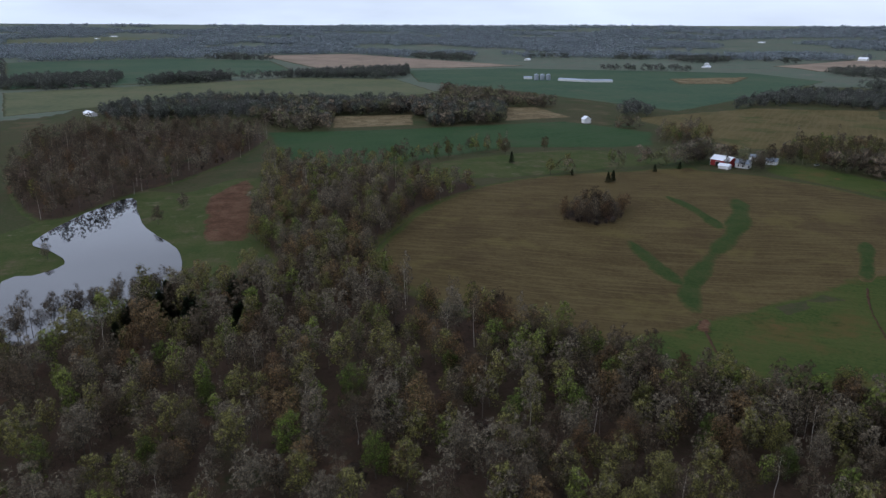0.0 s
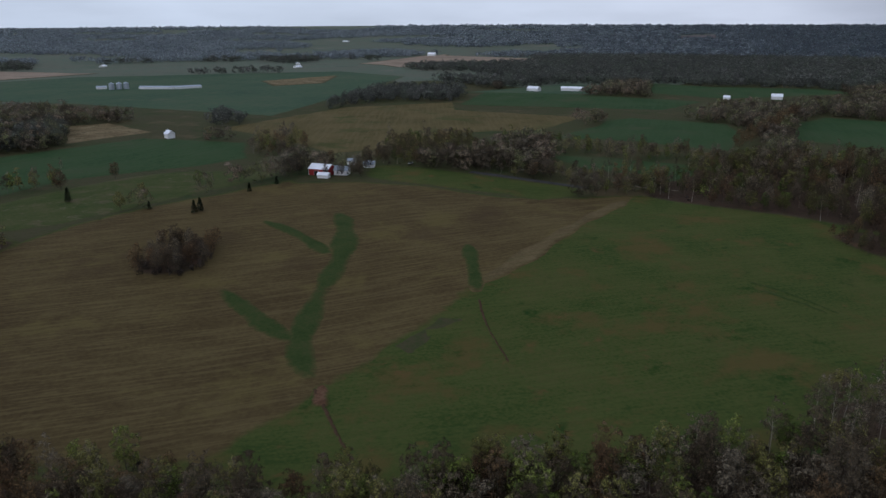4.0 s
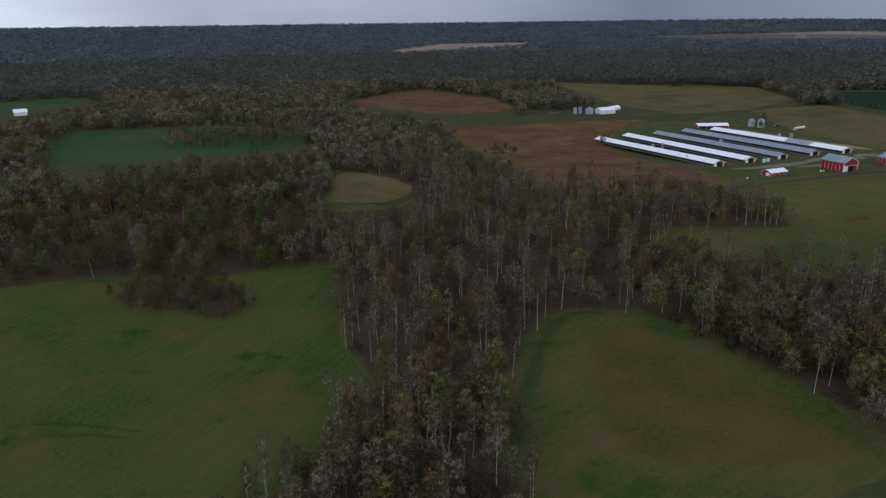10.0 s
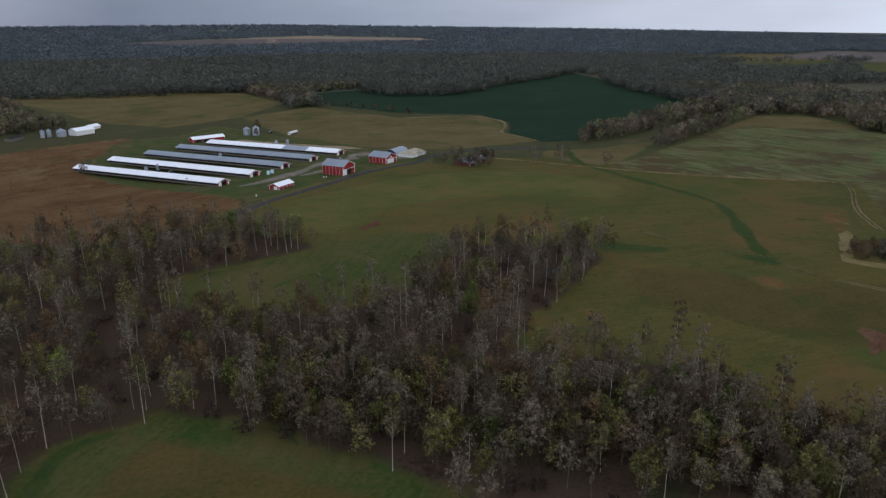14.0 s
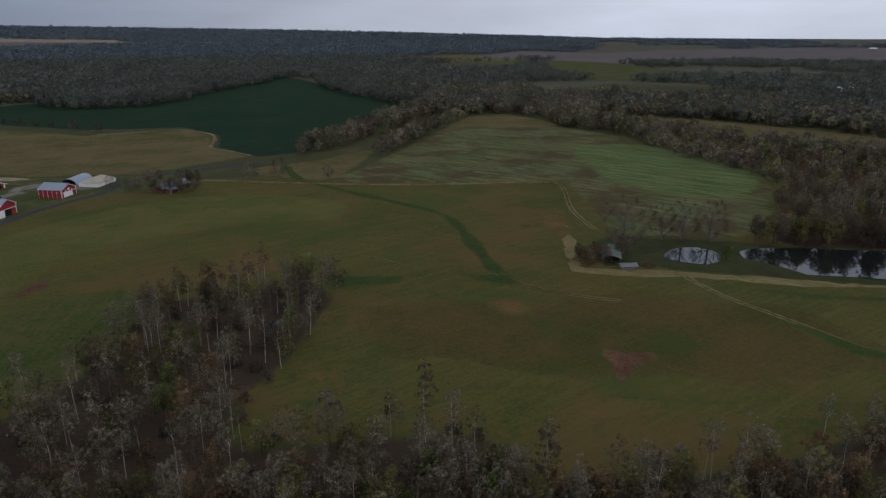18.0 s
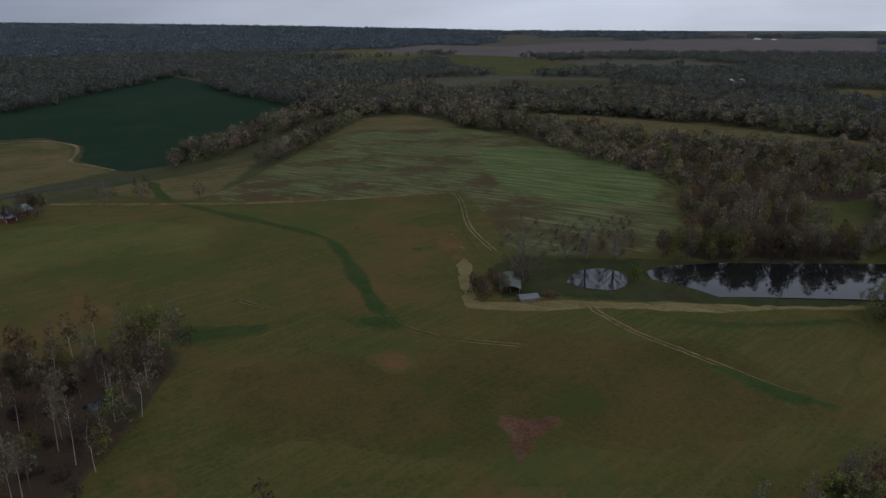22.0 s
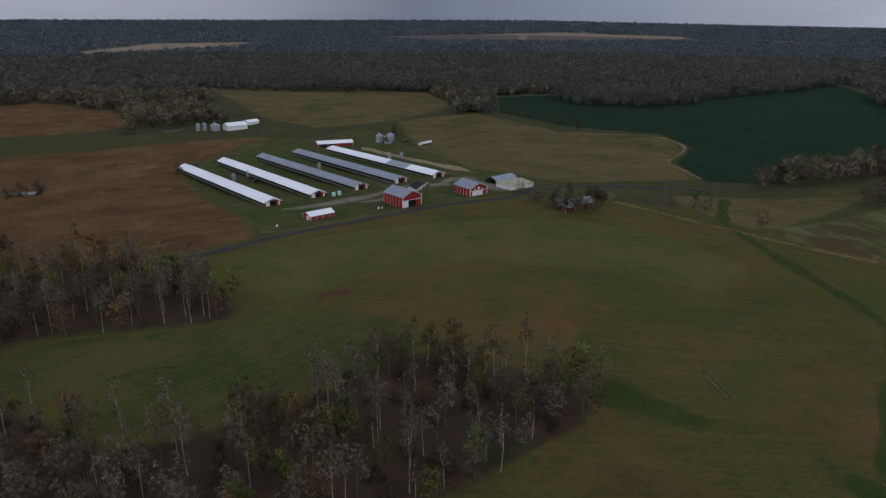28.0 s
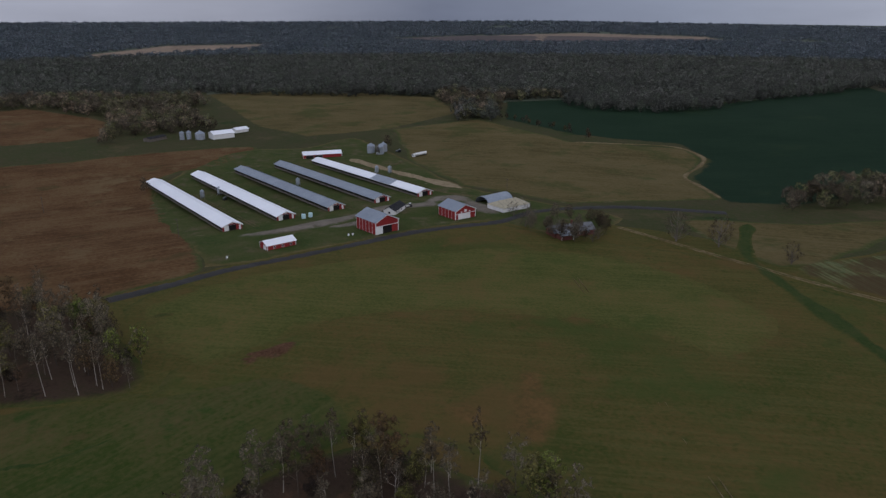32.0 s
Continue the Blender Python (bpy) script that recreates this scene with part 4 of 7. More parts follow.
PATCHES = {
    "lush_0": ("lush", "dark lush grass along a wet line", [(310.1, -136.6), (307.3, -142.3), (297.8, -141.8), (297.3, -134.5), (304.5, -132.2)]),
    "lush_1": ("lush", "dark lush grass along a wet line", [(343.6, -222.2), (325.6, -233.4), (318.5, -226.2), (333.7, -213.5)]),
    "lush_2": ("lush", "dark lush grass along a wet line", [(349.5, -213.1), (352.9, -225.1), (332, -228.9), (327.1, -222.8), (337.2, -208)]),
    "lush_3": ("lush", "dark lush grass along a wet line", [(499.1, -133.5), (492.5, -147.4), (484.9, -143.9), (491.2, -133.7)]),
    "lush_4": ("lush", "dark lush grass along a wet line", [(433.4, -80.1), (434.1, -89.5), (428.6, -88.8), (428.6, -81.9)]),
    "lush_5": ("lush", "dark lush grass along a wet line", [(424.4, -142.5), (432.6, -162.7), (427.9, -177), (423.7, -155.4)]),
    "lush_6": ("lush", "dark lush grass along a wet line", [(215.2, 173.1), (218.3, 167.3), (214.7, 163.4), (212.1, 169.4)]),
    "lush_7": ("lush", "dark lush grass along a wet line", [(300.3, 186.1), (302.6, 175), (299.4, 172.4), (295.4, 182.4)]),
    "lush_8": ("lush", "dark lush grass along a wet line", [(269.3, 157.6), (271.6, 149.2), (266.9, 146.4), (264, 157)]),
    "lush_9": ("lush", "dark lush grass along a wet line", [(351.4, -223.6), (330.3, -232.1), (322.9, -226.5), (340.4, -214.2)]),
    "lush_10": ("lush", "dark lush grass along a wet line", [(327.3, -264.5), (315.5, -267.9), (312.7, -261.8), (323.2, -258.8)]),
    "lush_11": ("lush", "dark lush grass along a wet line", [(95.3, 163.2), (105.6, 165.9), (106.7, 158.7), (96, 158)]),
    "bare_0": ("red_soil", "bare red-brown clay soil", [(450.3, -163.1), (452.4, -172.3), (454.6, -181.9), (442.4, -173.8), (444.1, -163.6)]),
    "bare_1": ("red_soil", "bare red-brown clay soil", [(445.8, -159.8), (449.8, -169.5), (452.4, -178.6), (445.8, -173.9), (441.9, -161.8)]),
    "bare_2": ("red_soil", "bare red-brown clay soil", [(130.1, 211.3), (137.7, 213.1), (133, 201.2), (126.9, 201.8)]),
    "lush_20": ("lush", "lush grass darker than the pasture round it", [(501, -133), (490, -148), (484, -144), (489, -134)]),
    "lush_21": ("lush", "lush grass darker than the pasture round it", [(452, -150), (456, -158), (455, -162), (449, -157)]),
    "lush_22": ("lush", "lush grass darker than the pasture round it", [(460, -180), (461, -187), (457, -185), (456, -181)]),
    "lush_23": ("lush", "lush grass darker than the pasture round it", [(434, -162), (437, -169), (435, -174), (430, -170)]),
    "lush_24": ("lush", "lush grass darker than the pasture round it", [(451, -188), (444, -192), (440, -190), (446, -188)]),
    "lush_25": ("lush", "lush grass darker than the pasture round it", [(363, -222), (357, -226), (348, -229), (335, -230), (328, -229), (334, -221), (346, -219), (356, -220)]),
    "lush_26": ("lush", "lush grass darker than the pasture round it", [(326, -268), (322, -274), (316, -268), (320, -264)]),
    "lush_27": ("lush", "lush grass darker than the pasture round it", [(352, -221), (330, -233), (317, -234), (322, -219), (342, -217)]),
    "lush_28": ("lush", "lush grass darker than the pasture round it", [(300, -240), (283, -249), (275, -242), (274, -233), (288, -231)]),
    "lush_29": ("lush", "lush grass darker than the pasture round it", [(317, -193), (310, -196), (308, -190), (314, -189)]),
    "lush_30": ("lush", "lush grass darker than the pasture round it", [(287, -163), (281, -164), (279, -159), (284, -157)]),
    "lush_31": ("lush", "lush grass darker than the pasture round it", [(192, -240), (177, -238), (163, -231), (150, -225), (144, -218), (166, -216), (179, -225)]),
    "lush_32": ("lush", "lush grass darker than the pasture round it", [(207, -268), (173, -274), (126, -293), (128, -283), (174, -262), (200, -260)]),
    "bare_20": ("red_soil", "bare red-brown clay soil", [(444, -160), (448, -168), (453, -181), (448, -179), (444, -169), (440, -162)]),
    "rust_0": ("rusty", "rusty dead grass in the pasture", [(410, -231), (403, -243), (388, -235), (377, -224), (382, -218)]),
    "rust_1": ("rusty", "rusty dead grass in the pasture", [(402, -206), (394, -221), (380, -215), (388, -204)]),
    "rust_2": ("rusty", "rusty dead grass in the pasture", [(286, -221), (268, -224), (261, -208), (275, -205)]),
    "rust_3": ("rusty", "rusty dead grass in the pasture", [(314, -224), (288, -231), (284, -225), (306, -220)]),
    "rust_4": ("rusty", "rusty dead grass in the pasture", [(189, -233), (180, -237), (182, -227), (190, -226)]),
    "rust_5": ("rusty", "rusty dead grass in the pasture", [(402, -227), (389, -239), (369, -224), (379, -214)]),
    "hill_tan": ("worn", "dry brownish crown of the meadow", [(342, 0), (346, -20), (317, -32), (285, -44), (262, -46), (258, -25), (268, 12), (296, 14), (325, 8)]),
    "shed_soil": ("gully", "bare dark soil beside the pole shed", [(265, -294), (255, -299), (249, -271), (257, -267)]),
    "striped_green": ("mown_green", "greener mown strip of the hayfield", [(330, -557), (279, -590), (236, -553), (192, -499), (193, -436), (232, -415), (272, -431), (297, -467)]),
    "tilled_corner": ("rusty", "reddish worn ground at the field corner", [(300, -343), (284, -348), (272, -312), (280, -301)]),
    "scar": ("red_soil", "bare red-brown clay soil", [(238, -189), (238, -194), (233, -194), (226, -196), (221, -198), (220, -194), (224, -186), (226, -178), (228, -171), (230, -175), (233, -182)]),
}
PONDS = {
    "pond": [(-124, 321), (-121, 350), (-112, 381), (-100, 400), (-88, 360), (-78, 334), (-65, 312), (-57, 293), (-54, 269), (-56, 254), (-63, 239), (-80, 220), (-96, 215), (-118, 272), (-109, 277), (-101, 289), (-113, 309)],
    "pond_small": [(230, -292), (229, -302), (225, -309), (218, -313), (212, -311), (208, -303), (209, -294), (213, -288), (219, -287), (226, -288)],
    "pond_long": [(201, -314), (196, -321), (183, -328), (166, -335), (143, -341), (103, -351), (85, -354), (87, -336), (103, -316), (118, -307), (151, -300), (170, -295), (190, -290), (195, -294), (197, -302), (200, -308)],
    "pond_wood": [(345, -174), (344, -179), (339, -182), (337, -177), (341, -172)],
    "pond_field": [(721, -29), (722, -40), (719, -49), (712, -47), (713, -37)],
}
# woodland: outline of the stand
WOODS = {
    "front": [(-98, 219), (-73, 233), (-48, 250), (-20, 277), (-29, 318), (-30, 422), (-30, 492), (0, 468), (50, 440), (98, 407), (59, 363), (33, 315), (22, 284), (28, 253), (45, 227), (79, 203), (92, 194), (85, 161), (114, 153), (144, 138), (106, 96), (-62, 123)],
    "clump": [(122, 335), (140, 354), (168, 350), (163, 337), (138, 318)],
    "grey": [(-196, 496), (-205, 657), (-52, 637), (-44, 550), (-79, 445), (-101, 411), (-124, 360), (-148, 375)],
    "centre": [(438, -132), (481, -126), (518, -99), (539, -27), (704, 38), (435, 112), (419, 88), (345, 82), (319, 74), (293, 75), (277, 88), (263, 102), (248, 107), (249, 35), (264, 38), (297, 36), (327, 23), (348, 14), (358, -2), (340, -31), (322, -41), (353, -22), (337, -31), (322, -34), (303, -44), (280, -49), (262, -52), (228, -98), (248, -141), (285, -130), (307, -118), (319, -130), (319, -147), (333, -204), (346, -215), (390, -181), (377, -135), (375, -99), (398, -78), (420, -60), (447, -69)],
    "south": [(365, -55), (334, -79), (296, -99), (270, -112), (244, -123), (218, -130), (194, -141), (175, -151), (177, -115), (263, -72), (335, -37)],
    "near": [(310, 74), (271, 89), (247, 100), (233, 109), (219, 110), (216, 105), (200, 112), (187, 124), (207, 98), (182, 114), (160, 130), (150, 122), (237, 42), (270, 38), (303, 39)],
    "corner": [(174, -160), (167, -178), (157, -193), (143, -204), (134, -202), (145, -169)],
    "fringe": [(63, 194), (89, 178), (121, 156), (144, 141), (166, 126), (188, 111), (215, 92), (197, 79), (173, 85), (121, 120), (70, 161)],
    "south_fringe": [(284, -111), (257, -123), (234, -133), (211, -142), (190, -156), (175, -173), (156, -190), (160, -156), (174, -130), (247, -100)],
    "islet": [(390, 172), (378, 156), (370, 138), (363, 122), (378, 113), (400, 124), (412, 148), (408, 168)],
    "pond_wood": [(274, -670), (229, -653), (142, -581), (54, -567), (82, -464), (119, -449), (120, -397), (109, -367), (113, -351), (184, -336), (184, -397), (189, -493)],
    "mid_a": [(403, 281), (474, 288), (534, 278), (585, 235), (621, 130), (603, 88), (515, 145), (510, 104), (525, 44), (419, 110), (412, 183)],
}
# hedgerows and smaller woods among the fields
BELTS = {
    "belt_a": [(496, 270), (511, 194), (541, 96), (592, 95), (555, 207), (538, 285)],
    "belt_b": [(443, 430), (511, 277), (533, 287), (477, 448)],
    "belt_c": [(391, 307), (402, 280), (417, 283), (409, 324)],
    "lane_trees": [(363, 394), (404, 324), (418, 331), (381, 415)],
    "farm_trees": [(327, 438), (384, 380), (396, 352), (421, 371), (423, 450), (357, 478)],
    "farm_trees_two": [(388, 315), (410, 271), (464, 307), (427, 338)],
    "north_belt": [(-183, 718), (-63, 724), (13, 671), (20, 736), (120, 734), (121, 821), (4, 863), (-210, 857)],
    "north_belt_two": [(89, 662), (182, 678), (203, 773), (128, 782)],
    "north_hedge": [(11, 461), (62, 479), (147, 522), (151, 537), (65, 500), (12, 482)],
    "hill_clump": [(-223, 1049), (-143, 1152), (-164, 1290), (-246, 1161)],
    "hill_belt": [(-36, 1154), (166, 1268), (185, 1411), (-40, 1282)],
    "hill_belt_two": [(-414, 1066), (-297, 1165), (-329, 1276), (-455, 1177)],
    "east_belt": [(428, 732), (570, 772), (652, 718), (752, 831), (651, 885), (467, 801)],
    "big_clump": [(280, 534), (313, 521), (349, 583), (317, 601)],
    "farm_wood": [(355, 473), (365, 436), (374, 401), (454, 492), (393, 510)],
    "pines": [(320, 701), (353, 697), (375, 749), (350, 762)],
    "wheat_bushes": [(712, 225), (736, 147), (789, 148), (775, 237)],
    "crop_edge": [(513, -449), (507, -511), (512, -604), (507, -732), (513, -782), (539, -809), (552, -698), (542, -573), (546, -505)],
    "crop_top": [(948, -584), (853, -674), (895, -790), (948, -1046), (1061, -1207), (1008, -838), (1102, -708)],
    "crop_top_two": [(776, -912), (519, -729), (471, -742), (494, -848), (617, -919), (846, -1042)],
    "east_wood": [(367, -673), (261, -618), (180, -552), (146, -543), (63, -533), (44, -602), (178, -620), (267, -672), (381, -726)],
    "plain_wood": [(491, -768), (336, -782), (126, -739), (25, -673), (-36, -895), (102, -963), (297, -946), (489, -871)],
    "west_wood": [(879, -10), (843, -57), (880, -92), (930, -108), (962, -110), (958, -98), (900, -54), (914, -6)],
    "west_wood_two": [(939, -236), (902, -267), (969, -285), (1009, -253)],
    "crop_trees": [(900, -422), (880, -459), (961, -501), (980, -462)],
    "tan_edge": [(1263, -220), (1103, -497), (1040, -551), (984, -1064), (1074, -1172), (1179, -644), (1220, -548), (1437, -239)],
}
rng = np.random.default_rng(7)
WOOD_LOOPS = {k: smooth_loop(v, 10) for k, v in WOODS.items()}
BELT_LOOPS = {k: smooth_loop(v, 10) for k, v in BELTS.items()}
FIELD_LOOPS = {k: smooth_loop(v[2], 10) for k, v in FIELDS.items()}


def straight_loop(points, step):
    """The outline with straight edges and slightly uneven sides."""
    p = np.array(points, float)
    q = np.roll(p, -1, axis=0)
    return np.vstack([a + (b - a) * np.arange(m)[:, None] / m for a, b in zip(p, q) for m in [max(1, int(np.linalg.norm(b - a) / step))]])


for k, v in FIELDS.items():
    if k == "track_bare" or np.hypot(*(np.mean(v[2], axis=0) - (250, 0))) > 520:
        FIELD_LOOPS[k] = straight_loop(v[2], 6 if k == "track_bare" else 12)
sheet("meadow", smooth_loop([(60, -360), (300, -420), (470, -390), (560, -300), (535, -150), (470, -60), (300, -70), (180, -95), (80, -180)], 12), M["pasture"], "rough green and brown spring pasture", "meadow", 0.05)
sheet("meadow", smooth_loop([(40, 110), (120, 40), (260, 20), (300, 70), (240, 130), (100, 180)], 12), M["hay"], "rough green meadow below the flight", "meadow", 0.05)
FIELD_UNDER = {"stubble": "crop", "pasture": "hay", "farmyard": "hay_brown", "tan_field": "grass", "brown_field": "grass", "striped_field": "pasture", "meadow_glade": "pasture", "pond_side_grass": "pasture", "shed_ground": "pasture", "fresh_pasture": "pasture", "worn_pasture": "pasture", "track_bare": "pasture", "hay_corner": "grass", "red_soil": "grass"}
OVER = ("fresh_pasture", "worn_pasture", "track_bare", "shed_ground", "pond_side_grass", "red_soil", "meadow_glade", "farm_grass")
WHOLE = ("green_crop", "hill_hay", "pond_grass")
for k in ["green_crop"] + [q for q in FIELDS if q != "green_crop"]:
    m, label, _ = FIELDS[k]
    loop = FIELD_LOOPS[k]
    if k in WHOLE:
        turn = np.roll(loop, -1, axis=0) - np.roll(loop, 1, axis=0)
        area = np.sum(loop[:, 0] * np.roll(loop[:, 1], -1) - np.roll(loop[:, 0], -1) * loop[:, 1])
        loop = loop + np.sign(area) * 5.0 * np.column_stack([turn[:, 1], -turn[:, 0]]) / (np.linalg.norm(turn, axis=1)[:, None] + 1e-9)
    sheet("field", loop + rng.normal(0, 0.7, loop.shape), M[m] if k in WHOLE else edged(m, FIELD_UNDER.get(k, "land")), label, level=0.13 if k in WHOLE else 0.55 if k in ("brown_wood_field", "green_wood_field") else 0.3 if k in OVER else 0.2, fade={"track_bare": 3.2, "fresh_pasture": 24, "worn_pasture": 34}.get(k))
WOOD_UNDER = {"front": "hay", "clump": "stubble", "centre": "hay", "south": "pasture", "near": "crop", "islet": "crop", "grey": "grass", "pond_wood": "striped"}
for k, loop in WOOD_LOOPS.items():
    sheet("wood_floor", loop, edged("litter", WOOD_UNDER.get(k, "land")), "brown leaf litter under bare trees", "forest floor", 0.38, fade=6.0)
STRIP_UNDER = {"rim_grass": "hay", "headland": "stubble", "crop_wash": "crop", "crop_wash_two": "crop", "waterway_a": "stubble", "waterway_b": "stubble", "waterway_c": "stubble", "waterway_d": "stubble", "gully_a": "crop", "gully_b": "crop", "yard_drive": "grass", "drive_a": "grass", "drive_b": "grass", "drive_c": "grass", "drive_d": "grass", "yard_bank": "grass", "yard_side": "grass", "field_bank": "hay_brown"}
RUTS = {}
for k, (m, width, label, pts) in STRIPS.items():
    # a farm track is a pair of wheel ruts
    if k in ("path", "path_two", "pasture_ruts", "track_north", "drive_a", "drive_b", "drive_c", "drive_d"):
        line = smooth_loop(pts, 8, closed=False)
        d = np.gradient(line, axis=0)
        d = np.column_stack([-d[:, 1], d[:, 0]]) / (np.linalg.norm(d, axis=1)[:, None] + 1e-9)
        for sgn in (1, -1):
            RUTS[k + ("_left" if sgn > 0 else "_right")] = (m, width, label, line + d * sgn * 0.95, k)
    else:
        RUTS[k] = (m, width, label, pts, k)
for k, (m, width, label, pts, k0) in RUTS.items():
    sheet(k.split("_")[0], strip_outline(pts, width, 0.03 if m == "asphalt" else 0.16), M[m] if m == "asphalt" else edged(m, STRIP_UNDER.get(k0, "pasture")), label, k.split("_")[0], 0.42, fade=max(0.25, width * (0.12 if m == "asphalt" else 0.22 if k == "yard_bank" else 0.42)), step=max(1.5, width * 0.3))
for k, (m, label, pts) in PATCHES.items():
    sheet({"red_soil": "bare_patch"}.get(m, "grass_patch"), smooth_loop(pts, 3) + rng.normal(0, 0.5, smooth_loop(pts, 3).shape), edged(m, {"hill_tan": "hay", "striped_green": "striped"}[k] if k in ("hill_tan", "striped_green") else "crop" if np.mean([q[1] for q in pts]) > 20 else "pasture"), label, "bare soil" if m == "red_soil" else "grass patch", 0.42, fade={"lush": 7.0, "red_soil": 3.0}.get(m, 9.0), step=3)
POND_LOOPS = {}
for k, pts in PONDS.items():
    loop = smooth_loop(pts, 4)
    loop = POND_LOOPS[k] = loop + np.stack([np.sin(np.arange(len(loop)) * 0.9), np.cos(np.arange(len(loop)) * 0.63)], 1) * 0.25 + rng.normal(0, 0.1, loop.shape)
    tilt = np.linalg.lstsq(np.column_stack([loop, np.ones(len(loop))]), ground_z(loop[:, 0], loop[:, 1]) + 0.5, rcond=None)[0]
    sheet_ob = sheet("pond", loop, M["water"], "still farm pond reflecting the grey sky", "pond")
    co = np.empty(len(sheet_ob.data.vertices) * 3, np.float32)
    sheet_ob.data.vertices.foreach_get("co", co)
    co[2::3] = co[0::3] * tilt[0] + co[1::3] * tilt[1] + tilt[2]
    sheet_ob.data.vertices.foreach_set("co", co)

# ---- buildings ----
def part(name, bm, material, parent, label=""):
    me = bpy.data.meshes.new(name)
    bm.to_mesh(me)
    bm.free()
    me.materials.append(material)
    ob = new(name, me)
    ob.parent = parent
    if label:
        ob["label"] = label
    return ob


def thing(name, label, category, m, group=""):
    ob = new(name)
    ob.matrix_world = m
    return tagged(ob, label, category, group)


def add_box(bm, x0, x1, y0, y1, z0, z1):
    bmesh.ops.create_cube(bm, size=1, matrix=Matrix.Translation(((x0 + x1) / 2, (y0 + y1) / 2, (z0 + z1) / 2)) @ Matrix.Diagonal((x1 - x0, y1 - y0, z1 - z0, 1)))


def box(x0, x1, y0, y1, z0, z1):
    bm = bmesh.new()
    add_box(bm, x0, x1, y0, y1, z0, z1)
    return bm


def prism(profile, x0, x1):
    """A solid with the (y, z) profile, along x."""
    bm = bmesh.new()
    a = [bm.verts.new((x0, y, z)) for y, z in profile]
    b = [bm.verts.new((x1, y, z)) for y, z in profile]
    bm.faces.new(a[::-1])
    bm.faces.new(b)
    for i in range(len(a)):
        j = (i + 1) % len(a)
        bm.faces.new((a[i], a[j], b[j], b[i]))
    return bm


def tube(r, z0, z1, n=12, r2=None, x=0, y=0):
    bm = bmesh.new()
    bmesh.ops.create_cone(bm, cap_ends=True, segments=n, radius1=r, radius2=r if r2 is None else r2, depth=z1 - z0, matrix=Matrix.Translation((x, y, (z0 + z1) / 2)))
    return bm


def roof_pair(ob, L, W, eave, ridge, material, over=0.5, thick=0.12, ribs=0.0, label=""):
    """Two roof slopes, with standing ribs if wanted; x along the ridge, which starts at x = 0."""
    s = (ridge - eave) / (W / 2)
    yo, zo = W / 2 + over, eave - over * s
    for sign in (1, -1):
        bm = prism([(sign * yo, zo), (0, ridge), (0, ridge + thick), (sign * yo, zo + thick)][::sign], -over, L + over)
        if ribs:
            n = int((L + 2 * over) / ribs)
            for i in range(n + 1):
                x = -over + i * (L + 2 * over) / n
                b2 = prism([(sign * yo, zo + thick), (0, ridge + thick), (0, ridge + thick + 0.07), (sign * yo, zo + thick + 0.07)][::sign], x - 0.05, x + 0.05)
                tmp = bpy.data.meshes.new("rib")
                b2.to_mesh(tmp)
                bm.from_mesh(tmp)
                bpy.data.meshes.remove(tmp)
                b2.free()
        part("roof_slope", bm, material, ob, label)
    part("ridge_cap", prism([(-0.3, ridge + 0.02), (0, ridge + 0.26), (0.3, ridge + 0.02)], -over, L + over), material, ob)


def gable(ob, x, W, eave, ridge, material, name="gable_wall", t=0.2):
    part(name, prism([(-W / 2, 0), (W / 2, 0), (W / 2, eave), (0, ridge - 0.02), (-W / 2, eave)], x, x + t), material, ob)


def place(x, y, deg):
    return pose(x, y, gz(x, y) - 0.05, 0, 0, deg)


